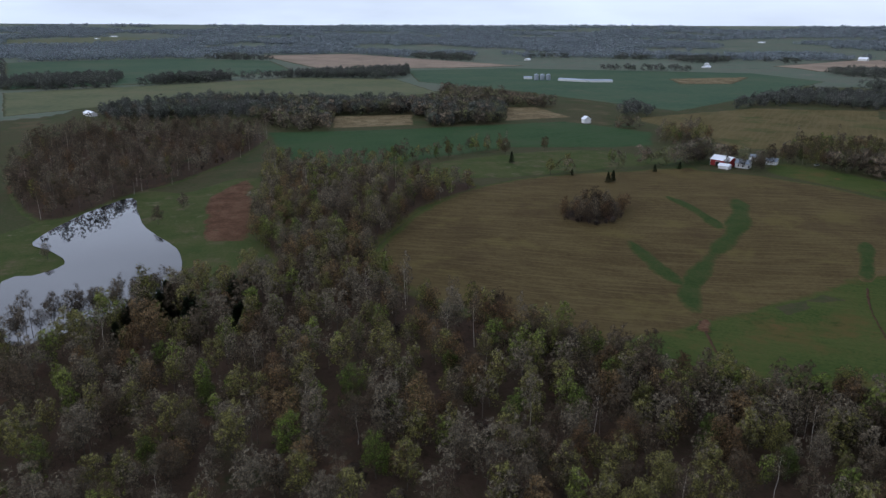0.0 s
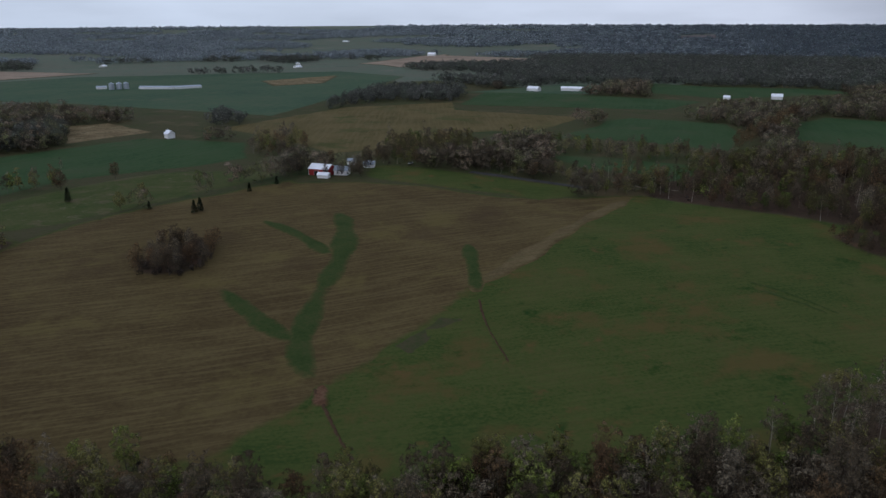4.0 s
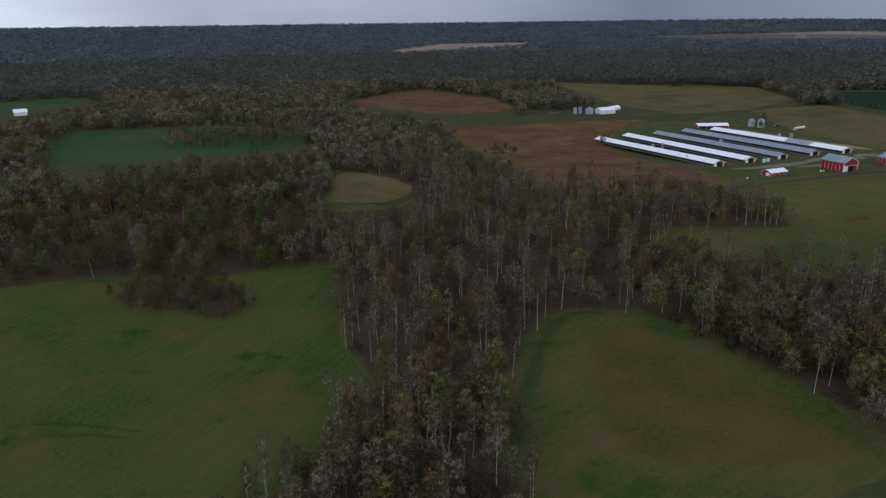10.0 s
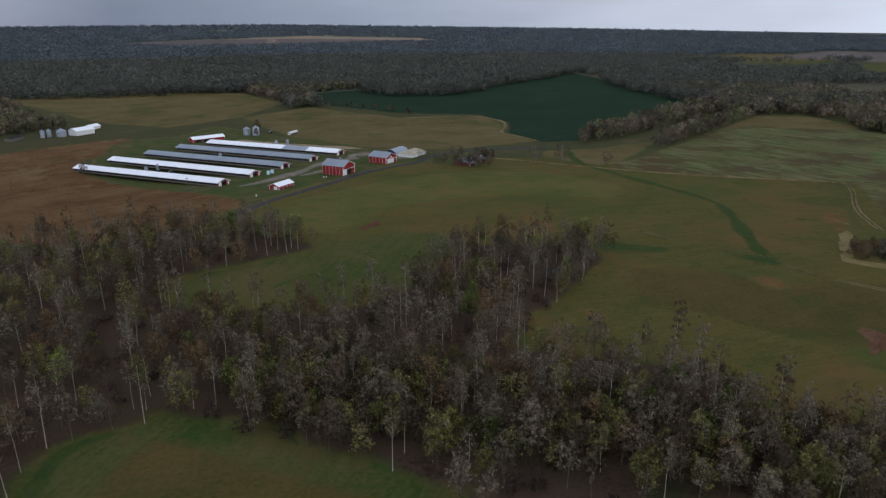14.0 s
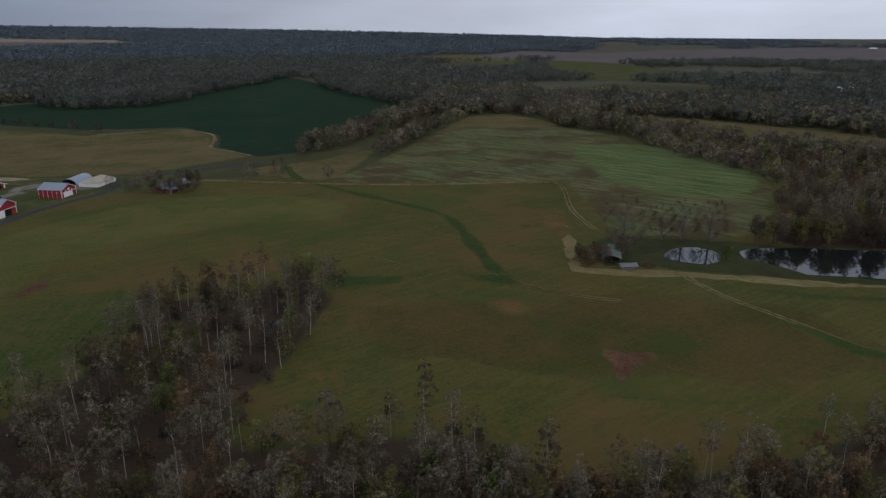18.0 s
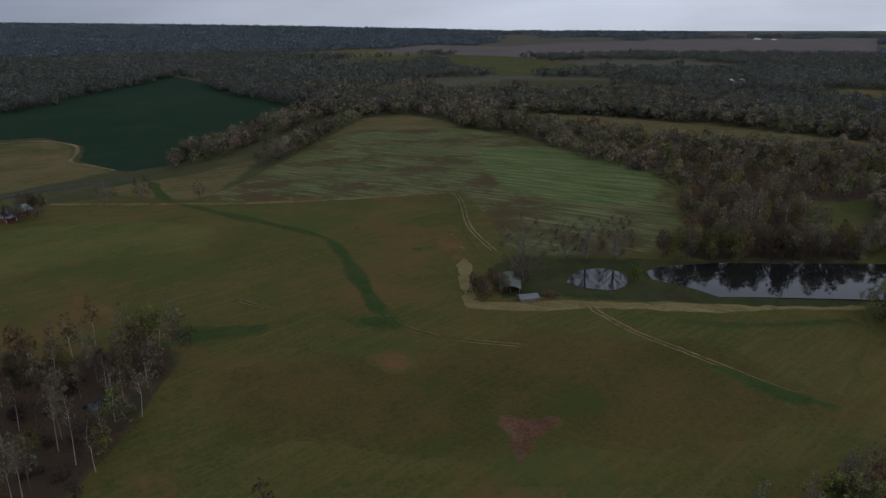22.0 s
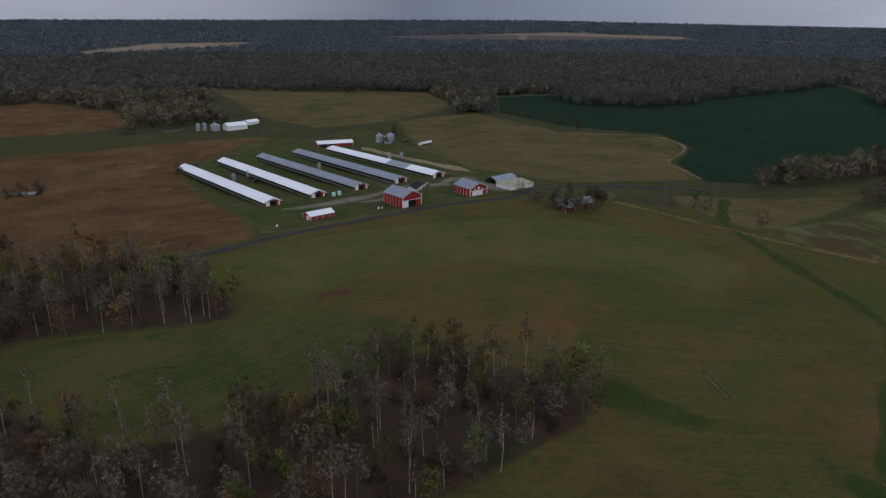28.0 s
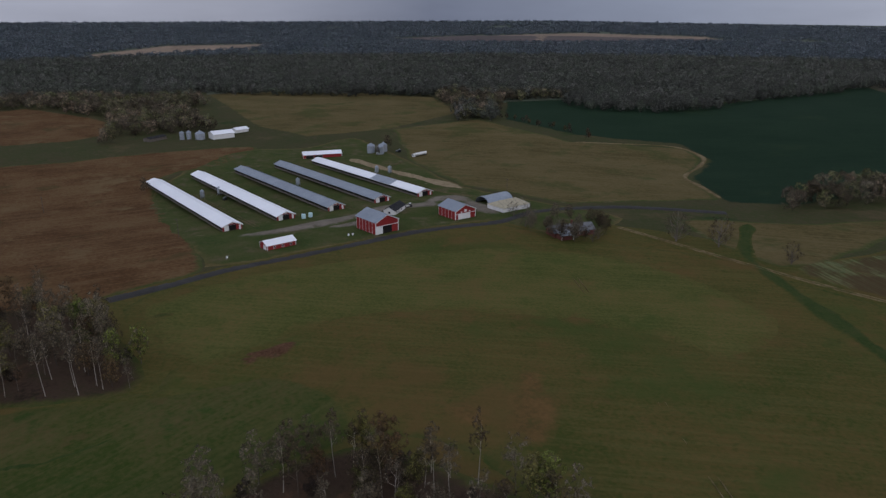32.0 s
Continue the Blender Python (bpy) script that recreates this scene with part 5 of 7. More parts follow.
def poultry_house(x, y, deg, L, W, roof, label, vents=0):
    """The near gable stands at the local origin, the house runs along x and follows the fall of the ground."""
    fall = (gz(x + L * math.cos(radians(deg)), y + L * math.sin(radians(deg))) - gz(x, y)) / L
    ob = thing("poultry_house", label, "poultry house", pose(x, y, gz(x, y) - 0.05, 0, -math.degrees(math.atan(fall)), deg), "row of poultry houses")
    E, R = 2.7, 4.6
    gable(ob, 0, W, E, R, M["red_board"])
    gable(ob, L - 0.2, W, E, R, M["red_board"])
    for sgn in (1, -1):
        part("side_wall", box(0.2, L - 0.2, sgn * W / 2 - 0.1, sgn * W / 2 + 0.1, 0, 0.9), M["old_wood"], ob)
        # dark panel paints the shade behind the open side
        part("side_curtain", box(0.2, L - 0.2, sgn * (W / 2 - 0.06) - 0.04, sgn * (W / 2 - 0.06) + 0.04, 0.9, 2.2), M["dark"], ob, "dark panel painted as the shaded open side with netting")
        part("eave_board", box(0.2, L - 0.2, sgn * W / 2 - 0.1, sgn * W / 2 + 0.1, 2.2, E), M["white_board"], ob)
        n = int(L / 6)
        post = None
        for i in range(n + 1):
            px = 0.3 + i * (L - 0.7) / n
            if post is None:
                post = part("side_post", box(0, 0.15, sgn * W / 2 - 0.12, sgn * W / 2 + 0.13, 0, E), M["old_wood"], ob)
                post.location.x = px
            else:
                o = new("side_post", post.data)
                o.parent = ob
                o.location.x = px
    roof_pair(ob, L, W, E, R, roof, over=0.6, ribs=1.5)
    # doorway is a dark panel on the gable, shade in its colour
    part("end_doorway", box(-0.06, -0.01, -1.9, 1.9, 0.05, 2.9), M["dark"], ob, "dark panel painted as the shaded doorway")
    part("sliding_door", box(-0.16, -0.07, 1.9, 4.2, 0.05, 3.0), M["white_board"], ob, "white sliding door pushed aside")
    part("sliding_door", box(-0.16, -0.07, -4.3, -3.3, 0.05, 2.6), M["white_board"], ob)
    part("door_rail", box(-0.2, -0.1, -2.2, 4.4, 3.0, 3.12), M["galv"], ob)
    part("gable_vent", box(-0.08, -0.01, -0.5, 0.5, 3.5, 4.0), M["white_board"], ob)
    for sgn in (1, -1):
        s = (R - E) / (W / 2)
        part("barge_board", prism([(sgn * (W / 2 + 0.6), E - 0.6 * s - 0.25), (0, R - 0.25), (0, R), (sgn * (W / 2 + 0.6), E - 0.6 * s)][::sgn], -0.62, -0.56), M["white_board"], ob)
    for i in range(vents):
        part("roof_vent", tube(0.35, R, R + 0.7, 8, x=L * (i + 0.5) / vents), M["galv"], ob)
    return ob


def red_barn(x, y, deg, L, W, E, R, label, roof, hay_door=False):
    """Door gable at the local origin, the barn runs along x."""
    ob = thing("red_barn", label, "barn", place(x, y, deg))
    gable(ob, 0, W, E, R, M["red_board"], t=0.25)
    gable(ob, L - 0.25, W, E, R, M["red_board"], t=0.25)
    for sgn in (1, -1):
        part("side_wall", box(0.25, L - 0.25, sgn * W / 2 - 0.1, sgn * W / 2 + 0.1, 0, E), M["red_board"], ob)
        n = max(3, int(L / 2.6))
        for i in range(n + 1):
            px = 0.1 + i * (L - 0.4) / n
            part("batten", box(px, px + 0.11, sgn * W / 2 + sgn * 0.14 - 0.04, sgn * W / 2 + sgn * 0.14 + 0.04, 0, E), M["white_board"], ob, "white trim batten")
        part("corner_board", box(-0.06, 0, sgn * W / 2 - 0.2, sgn * W / 2 + 0.2, 0, E), M["white_board"], ob)
    roof_pair(ob, L, W, E, R, roof, over=0.5, ribs=1.0)
    d = W * 0.17
    # dark panel painted as shade inside the doorway
    part("doorway", box(-0.05, -0.01, -d * 1.2, d * 1.2, 0.02, E * 0.62), M["dark"], ob, "dark panel painted as the shaded barn doorway")
    part("sliding_door", box(-0.16, -0.07, d * (0.2 if hay_door else 1.2), d * (2.2 if hay_door else 3.0), 0.05, E * 0.62), M["white_board"], ob, "white sliding door")
    if hay_door:
        part("sliding_door", box(-0.16, -0.07, -d * 1.4, d * 0.18, 0.05, E * 0.62), M["white_board"], ob, "white sliding door")
        part("loft_door", box(-0.1, -0.01, -0.8, 0.8, E * 0.78, E * 1.05), M["white_board"], ob)
        for sgn in (1, -1):
            part("loft_window", box(-0.1, -0.01, sgn * 2.6 - 0.4, sgn * 2.6 + 0.4, E * 0.72, E * 0.86), M["white_board"], ob)
    part("door_rail", box(-0.2, -0.02, -W / 2, W / 2, E * 0.63, E * 0.63 + 0.22), M["white_board"], ob)
    for sgn in (1, -1):
        s = (R - E) / (W / 2)
        part("barge_board", prism([(sgn * (W / 2 + 0.5), E - 0.5 * s - 0.3), (0, R - 0.3), (0, R), (sgn * (W / 2 + 0.5), E - 0.5 * s)][::sgn], -0.52, -0.46), M["white_board"], ob)
    return ob


def feed_bin(x, y, r, h, legs, label, group=""):
    """A galvanised hopper bin on legs, or a flat-bottomed grain bin."""
    ob = thing("feed_bin" if legs else "grain_bin", label, "feed bin" if legs else "grain bin", place(x, y, 20), group)
    z0 = 1.6 if legs else 0.15
    if legs:
        part("hopper", tube(0.25, 0.6, z0, 16, r), M["galv"], ob)
        for k in range(4):
            a = k * math.pi / 2 + 0.78
            lx, ly = math.cos(a) * r, math.sin(a) * r
            part("leg", box(lx - 0.07, lx + 0.07, ly - 0.07, ly + 0.07, 0, z0 + 0.6), M["galv"], ob)
    else:
        part("footing", tube(r + 0.25, 0, 0.2, 24), M["gravel"], ob)
    part("drum", tube(r, z0, h, 24), M["galv"], ob)
    n = int((h - z0) / 0.8)
    for k in range(n + 1):
        zz = z0 + k * (h - z0) / n
        part("hoop", tube(r + 0.05, zz - 0.05, zz + 0.05, 24), M["galv"], ob)
    part("cone_roof", tube(r + 0.15, h, h + r * 0.55, 24, 0.25), M["metal_grey"], ob)
    part("lid", tube(0.35, h + r * 0.53, h + r * 0.53 + 0.3, 10), M["galv"], ob)
    part("ladder", box(r + 0.06, r + 0.1, -0.25, 0.25, z0, h), M["galv"], ob)
    return ob


def gable_shed(name, label, x, y, deg, L, W, E, R, wall, roof, category="shed", openings=(), trim=True, group="", ribs=1.2):
    """A simple gabled building: the gable wall at the local origin, the ridge along x. openings: (side, from, to, low, high, material)."""
    ob = thing(name, label, category, place(x, y, deg), group)
    gable(ob, 0, W, E, R, wall)
    gable(ob, L - 0.2, W, E, R, wall)
    for sgn in (1, -1):
        part("side_wall", box(0.2, L - 0.2, sgn * W / 2 - 0.1, sgn * W / 2 + 0.1, 0, E), wall, ob)
        if trim:
            for px in (-0.03, L - 0.2):
                part("corner_board", box(px, px + 0.23, sgn * W / 2 - 0.12, sgn * W / 2 + 0.13, 0, E), M["white_board"], ob)
    roof_pair(ob, L, W, E, R, roof, over=0.45, ribs=ribs)
    for side, a, b, lo, hi, m in openings:
        nm = "window" if lo > 0.4 else "door"
        if side == "end":
            part(nm, box(-0.07, 0.02, a, b, lo, hi), m, ob)
            part(nm + "_frame", box(-0.05, 0.01, a - 0.12, b + 0.12, max(0, lo - 0.12), hi + 0.12), M["white_board"], ob)
        else:
            s = 1 if side == "left" else -1
            part(nm, box(a, b, s * (W / 2 + 0.14) - 0.03, s * (W / 2 + 0.14) + 0.03, lo, hi), m, ob)
            part(nm + "_frame", box(a - 0.12, b + 0.12, s * (W / 2 + 0.115) - 0.02, s * (W / 2 + 0.115) + 0.02, max(0, lo - 0.12), hi + 0.12), M["white_board"], ob)
    return ob


def quonset(x, y, deg, L, W, label):
    ob = thing("quonset_shed", label, "machine shed", place(x, y, deg))
    n = 14
    out = [(-math.cos(math.pi * k / n) * W / 2, math.sin(math.pi * k / n) * W * 0.38) for k in range(n + 1)]
    inn = [(yy * 0.975, zz * 0.975) for yy, zz in out[::-1]]
    ribs = int(L / 1.5)
    for i in range(ribs):
        a, b = i * L / ribs, (i + 1) * L / ribs
        k = 1.0 if i % 2 else 0.992
        part("arch_panel", prism([(yy * k, zz * k) for yy, zz in out] + inn, a, b), M["metal_grey"], ob)
    part("end_wall", prism([(yy * 0.97, zz * 0.97) for yy, zz in out], L - 0.3, L - 0.1), M["metal_grey"], ob)
    part("dirt_floor", box(0.1, L - 0.3, -W / 2 + 0.3, W / 2 - 0.3, -0.05, 0.06), M["dirt"], ob)
    return ob


def hip_building(x, y, deg, L, W, E, R, label):
    ob = thing("covered_shed", label, "shed", place(x, y, deg))
    part("wall", box(0, L, -W / 2, W / 2, 0, E), M["white_board"], ob)
    bm = bmesh.new()
    o, i = 0.4, W * 0.32
    lo = [bm.verts.new(v) for v in ((-o, -W / 2 - o, E), (L + o, -W / 2 - o, E), (L + o, W / 2 + o, E), (-o, W / 2 + o, E))]
    hi = [bm.verts.new(v) for v in ((i, -0.6, R), (L - i, -0.6, R), (L - i, 0.6, R), (i, 0.6, R))]
    bm.faces.new(hi)
    bm.faces.new(lo[::-1])
    for k in range(4):
        j = (k + 1) % 4
        bm.faces.new((lo[k], lo[j], hi[j], hi[k]))
    part("cover", bm, M["tarp"], ob, "stretched cream cover")
    for k in range(7):
        px = (k + 0.5) * L / 7
        part("strap", prism([(-W / 2 - o - 0.03, E - 0.8), (-W / 2 - o - 0.03, E + 0.05), (-0.6, R + 0.05), (-0.6, R), (-W / 2 - o, E), (-W / 2 - o, E - 0.8)], px - 0.06, px + 0.06), M["old_wood"], ob)
    return ob


def farmhouse(x, y, deg):
    ob = thing("farmhouse", "brick farmhouse with a patched grey shingle roof among bare trees", "house", place(x, y, deg))
    L, W, E, R = 21, 8.5, 2.7, 4.8
    gable(ob, 0, W, E, R, M["brick"])
    gable(ob, L - 0.2, W, E, R, M["brick"])
    for sgn in (1, -1):
        part("side_wall", box(0.2, L - 0.2, sgn * W / 2 - 0.1, sgn * W / 2 + 0.1, 0, E), M["brick"], ob)
        for px in (2.5, 7.0, 13.5, 17.5):
            wdw = part("window", box(px - 0.5, px + 0.5, sgn * (W / 2 + 0.13) - 0.02, sgn * (W / 2 + 0.13) + 0.02, 1.0, 2.2), M["glass"], ob)
            part("frame", box(px - 0.62, px + 0.62, sgn * (W / 2 + 0.11) - 0.02, sgn * (W / 2 + 0.11) + 0.02, 0.88, 2.32), M["white_board"], wdw)
        part("door", box(9.2, 10.2, sgn * (W / 2 + 0.13) - 0.03, sgn * (W / 2 + 0.13) + 0.03, 0.1, 2.1), M["white_board"], ob)
    roof_pair(ob, L, W, E, R, M["shingle"], over=0.6)
    part("wing_wall", box(1.0, 6.5, -W / 2 - 5, -W / 2 - 0.1, 0, 2.7), M["brick"], ob)
    bm = prism([(-0.5, 2.6), (0, 3.0), (0, 3.1), (-0.5, 2.75)], 0, 1)
    bm.free()
    part("wing_roof", prism([(-W / 2 - 5.6, 2.5), (-W / 2 + 0.6, 3.6), (-W / 2 + 0.6, 3.75), (-W / 2 - 5.6, 2.65)], 0.5, 7.0), M["metal_grey"], ob, "patched sheet roof of the wing")
    part("chimney", box(10.5, 11.3, -0.4, 0.4, 4.4, 6.9), M["brick"], ob)
    for px in (0.8, 6.8):
        part("porch_post", box(px, px + 0.15, -W / 2 - 5.5, -W / 2 - 5.35, 0, 2.55), M["white_board"], ob)
    return ob


def tank_trailer(x, y, deg):
    ob = thing("tank_trailer", "long white tank trailer parked on the grass", "trailer", place(x, y, deg))
    bm = bmesh.new()
    bmesh.ops.create_cone(bm, cap_ends=True, segments=20, radius1=1.15, radius2=1.15, depth=12, matrix=Matrix.Translation((7, 0, 2.1)) @ Matrix.Rotation(radians(90), 4, "Y"))
    part("tank", bm, M["white_board"], ob)
    part("chassis", box(0.5, 13, -0.5, 0.5, 0.8, 1.0), M["black"], ob)
    for px in (10.6, 11.9, 2.2):
        for sgn in (1, -1):
            bm = bmesh.new()
            bmesh.ops.create_cone(bm, cap_ends=True, segments=16, radius1=0.5, radius2=0.5, depth=0.4, matrix=Matrix.Translation((px, sgn * 0.95, 0.5)) @ Matrix.Rotation(radians(90), 4, "X"))
            part("wheel", bm, M["black"], ob)
    part("cab", box(-1.6, 0.4, -1.1, 1.1, 0.7, 2.7), M["white_board"], ob)
    part("windscreen", box(-1.64, -1.6, -0.95, 0.95, 1.7, 2.5), M["glass"], ob)
    for px in (3.5, 7, 10.5):
        part("hatch", tube(0.35, 3.2, 3.4, 12, x=px), M["galv"], ob)
    return ob


def machine(x, y, deg, label, body="galv", s=1.0):
    """A small farm tractor or implement."""
    ob = thing("tractor", label, "tractor", place(x, y, deg) @ Matrix.Diagonal((s, s, s, 1)))
    part("hood", box(0.2, 2.4, -0.45, 0.45, 0.9, 1.6), M[body], ob)
    part("cab", box(-1.1, 0.2, -0.7, 0.7, 0.8, 2.5), M["glass"], ob)
    part("cab_roof", box(-1.25, 0.35, -0.8, 0.8, 2.5, 2.65), M[body], ob)
    for px, r in ((-0.6, 0.8), (1.9, 0.5)):
        for sgn in (1, -1):
            bm = bmesh.new()
            bmesh.ops.create_cone(bm, cap_ends=True, segments=16, radius1=r, radius2=r, depth=0.4, matrix=Matrix.Translation((px, sgn * 0.95, r)) @ Matrix.Rotation(radians(90), 4, "X"))
            part("wheel", bm, M["black"], ob)
    part("exhaust", tube(0.06, 1.6, 2.6, 8, x=1.3, y=0.3), M["black"], ob)
    return ob


def plastic_tank(x, y):
    ob = thing("water_tank", "pale blue plastic tank standing on gravel", "tank", place(x, y, 0), "pair of plastic tanks")
    part("drum", tube(1.15, 0.1, 2.5, 20), M["plastic"], ob)
    part("dome", tube(1.15, 2.5, 2.85, 20, 0.4), M["plastic"], ob)
    part("lid", tube(0.35, 2.85, 2.98, 12), M["black"], ob)
    part("pallet", box(-1.3, 1.3, -1.3, 1.3, 0, 0.12), M["old_wood"], ob)
    return ob


def utility_pole(x, y, deg=0, arm=True):
    ob = thing("utility_pole", "weathered wooden utility pole in the field", "utility pole", place(x, y, deg), "utility poles")
    part("post", tube(0.16, 0, 10, 8, 0.11), M["pole_wood"], ob)
    if arm:
        part("cross_arm", box(-1.2, 1.2, -0.06, 0.06, 9.2, 9.36), M["pole_wood"], ob)
        for px in (-1.05, 0.0, 1.05):
            part("insulator", tube(0.05, 9.36, 9.56, 6, x=px), M["glass"], ob)
    return ob


def pole_shed(x, y, deg):
    """A mono-pitch open shed, low at the front; x runs from the front to the back."""
    ob = thing("pole_shed", "old open pole shed with an arched weathered sheet roof", "shed", place(x, y, deg))
    L, W, lo, hi = 9.5, 7, 2.2, 3.8
    for i in range(3):
        for j in range(3):
            px, py = 0.2 + i * (L - 0.6) / 2, -W / 2 + 0.2 + j * (W - 0.4) / 2
            part("post", box(px, px + 0.2, py - 0.1, py + 0.1, 0, lo + (hi - lo) * px / L), M["old_wood"], ob)
    part("back_wall", box(L - 0.15, L, -W / 2, W / 2, 0, hi - 0.1), M["old_wood"], ob)
    for sgn in (1, -1):
        bm = bmesh.new()
        q = [bm.verts.new((px, sgn * (W / 2 - 0.05), pz)) for px, pz in ((3.5, 0), (L - 0.2, 0), (L - 0.2, hi - 0.2), (3.5, lo + (hi - lo) * 3.5 / L - 0.1))]
        r = [bm.verts.new((v.co.x, sgn * (W / 2 + 0.05), v.co.z)) for v in q]
        bm.faces.new(q)
        bm.faces.new(r[::-1])
        for i in range(4):
            bm.faces.new((q[i], r[i], r[(i + 1) % 4], q[(i + 1) % 4]))
        part("side_wall", bm, M["old_wood"], ob)
    n = 12
    for k in range(n):
        y0, y1 = -W / 2 - 0.4 + k * (W + 0.8) / n, -W / 2 - 0.4 + (k + 1) * (W + 0.8) / n
        bm = bmesh.new()
        c, d = (0.06 if k % 2 else 0.0) + 1.3 * (1 - (2 * y0 / (W + 0.8)) ** 2), (0.06 if k % 2 else 0.0) + 1.3 * (1 - (2 * y1 / (W + 0.8)) ** 2)
        v = [bm.verts.new(p) for p in ((-0.6, y0, lo - 0.15 + c), (L + 0.4, y0, hi + 0.1 + c), (L + 0.4, y1, hi + 0.1 + d), (-0.6, y1, lo - 0.15 + d), (-0.6, y0, lo - 0.05 + c), (L + 0.4, y0, hi + 0.2 + c), (L + 0.4, y1, hi + 0.2 + d), (-0.6, y1, lo - 0.05 + d))]
        for f in ((3, 2, 1, 0), (4, 5, 6, 7), (0, 1, 5, 4), (1, 2, 6, 5), (2, 3, 7, 6), (3, 0, 4, 7)):
            bm.faces.new([v[i] for i in f])
        part("roof_sheet", bm, M["old_tin"], ob)
    # hay block in the near-black interior shade colour
    part("stored_hay", box(4, L - 1, -W / 2 + 1, W / 2 - 1, 0, 1.8), M["dark"], ob)
    return ob


HOUSE_DEG = 13.0
for hx, hy, L, deg, roof, label in (
    (603.0, -175.7, 161, 12.8, "metal_white", "long poultry house with a white metal roof and red gable"),
    (612.6, -204.2, 161, 12.4, "metal_white", "long poultry house with a white metal roof beside the gravel yard"),
    (619.8, -233.2, 156, 12.4, "metal_grey", "long poultry house with a grey metal roof"),
    (625.0, -261.4, 154, 12.2, "metal_grey", "long poultry house with a grey metal roof and white door"),
    (627.0, -288.4, 151, 12.0, "metal_white", "long poultry house with a white and grey metal roof"),
):
    ph = poultry_house(hx, hy, deg, L, 10.0, M[roof], label)
    if hy < -285:
        for sgn in (1, -1):
            part("patched_panel", prism([(sgn * 5.5, 2.53), (0.02 * sgn, 4.62), (0.02 * sgn, 4.85), (sgn * 5.5, 2.76)][::sgn], 32, 58), M["metal_grey"], ph, "newer grey roof panels")
red_barn(558.3, -243.2, 17, 17, 13, 6.2, 9.2, "red barn with white trim, open doorway and a grey metal roof", M["metal_grey"])
red_barn(566.4, -287.8, 13, 15, 12.6, 4.9, 7.6, "red barn with white loft doors and a grey metal roof", M["metal_grey"], True)
gable_shed("red_shed", "low red shed with a white metal roof by the road", 557.0, -184.6, -73, 14, 7.5, 2.6, 4.0, M["red_board"], M["metal_white"],
           openings=(("end", -2.4, 0.2, 0.0, 2.2, M["white_board"]), ("right", 3, 3.9, 0.9, 1.8, M["glass"]), ("right", 7, 7.9, 0.9, 1.8, M["glass"]), ("right", 11, 11.9, 0.9, 1.8, M["glass"])))
# dark doors here are panels painted as interior shade
gable_shed("equipment_shed", "long red shed with a white metal roof behind the poultry houses", 799, -250, -95, 30, 9, 3.2, 5.0, M["red_board"], M["metal_white"],
           openings=(("right", 2, 8, 0.0, 2.6, M["dark"]), ("right", 9, 15, 0.0, 2.6, M["dark"])))
gable_shed("cottage", "small white cottage with a black roof between the barns", 592.0, -255.0, -40, 15, 6.5, 2.6, 4.4, M["white_board"], M["shingle_black"], "house", trim=False, ribs=0,
           openings=(("right", 2, 3.2, 0.9, 2.0, M["glass"]), ("right", 5, 6.0, 0.0, 2.0, M["glass"]), ("right", 8.5, 9.7, 0.9, 2.0, M["glass"]), ("end", -0.6, 0.6, 0.9, 2.0, M["glass"])))
quonset(592.6, -309.4, -72, 19, 11, "arched grey metal machine shed with an open dark end")
hip_building(575.0, -309.0, -75, 19, 13, 2.6, 5.2, "low shed under a cream cover")
farmhouse(521.5, -311.5, -93)
tank_trailer(760.5, -329.5, -65)
machine(787.9, -326.1, 40, "dark tractor parked beside the grain bins")
machine(604.0, -270.5, 110, "white utility tractor parked by the cottage", "white_board", 0.9)
for bx, by in ((703.8, -167.6), (708.0, -178.3), (704.9, -228.1), (712.0, -284.4), (706.7, -292.2)):
    feed_bin(bx, by, 1.3, 5.0, True, "galvanised hopper feed bin on legs beside a poultry house", "feed bins")
machine(690.5, -180.0, 20, "grey feed auger machine between poultry houses", "galv", 0.9)
for bx, by, r, h in ((796.2, -305.1, 3.2, 6.2), (787.5, -310.0, 3.2, 6.2), (797.4, -316.0, 3.0, 6.0)):
    feed_bin(bx, by, r, h, False, "ribbed galvanised grain bin with a cone roof", "grain bins behind the houses")
for bx, by, r, h in ((932, -166, 2.1, 6.6), (933, -172, 2.1, 6.6), (928, -181.5, 4.4, 5.6)):
    feed_bin(bx, by, r, h, False, "galvanised grain bin beside the white machine shed", "western grain bins")
gable_shed("machine_shed", "white metal machine shed with a pale roof", 926, -191.0, -72, 20, 12, 4.6, 7.0, M["white_board"], M["metal_white"], trim=False)
gable_shed("machine_shed", "small pale shed behind the machine shed", 952, -214, -60, 14, 8, 3, 4.8, M["white_board"], M["metal_white"], trim=False)
gable_shed("lean_to_shed", "low dark open shed with parked white machines", 930, -136, -45, 20, 8, 2.8, 3.8, M["old_wood"], M["shingle_black"], trim=False)
plastic_tank(609.6, -213.0)
plastic_tank(611.0, -216.9)
for bx, by in ((561.5, -224.9), (561.7, -227.0), (549.8, -167.9)):
    ob = thing("barrel", "small white barrel standing in the grass", "barrel", place(bx, by, 0), "white barrels")
    part("drum", tube(0.45, 0, 1.1, 12), M["white_board"], ob)
    part("rim", tube(0.48, 1.0, 1.08, 12), M["galv"], ob)
for px, py in ((704.0, -79.0), (608.0, -332.7), (600.0, -150.0)):
    utility_pole(px, py, 30)
pole_shed(248.5, -274.5, -78)
gable_shed("tin_shed", "small low shed with a pale grey tin roof", 244.2, -268.6, -151, 6.2, 3.6, 1.6, 2.2, M["old_wood"], M["shingle"], trim=False, ribs=0.8)

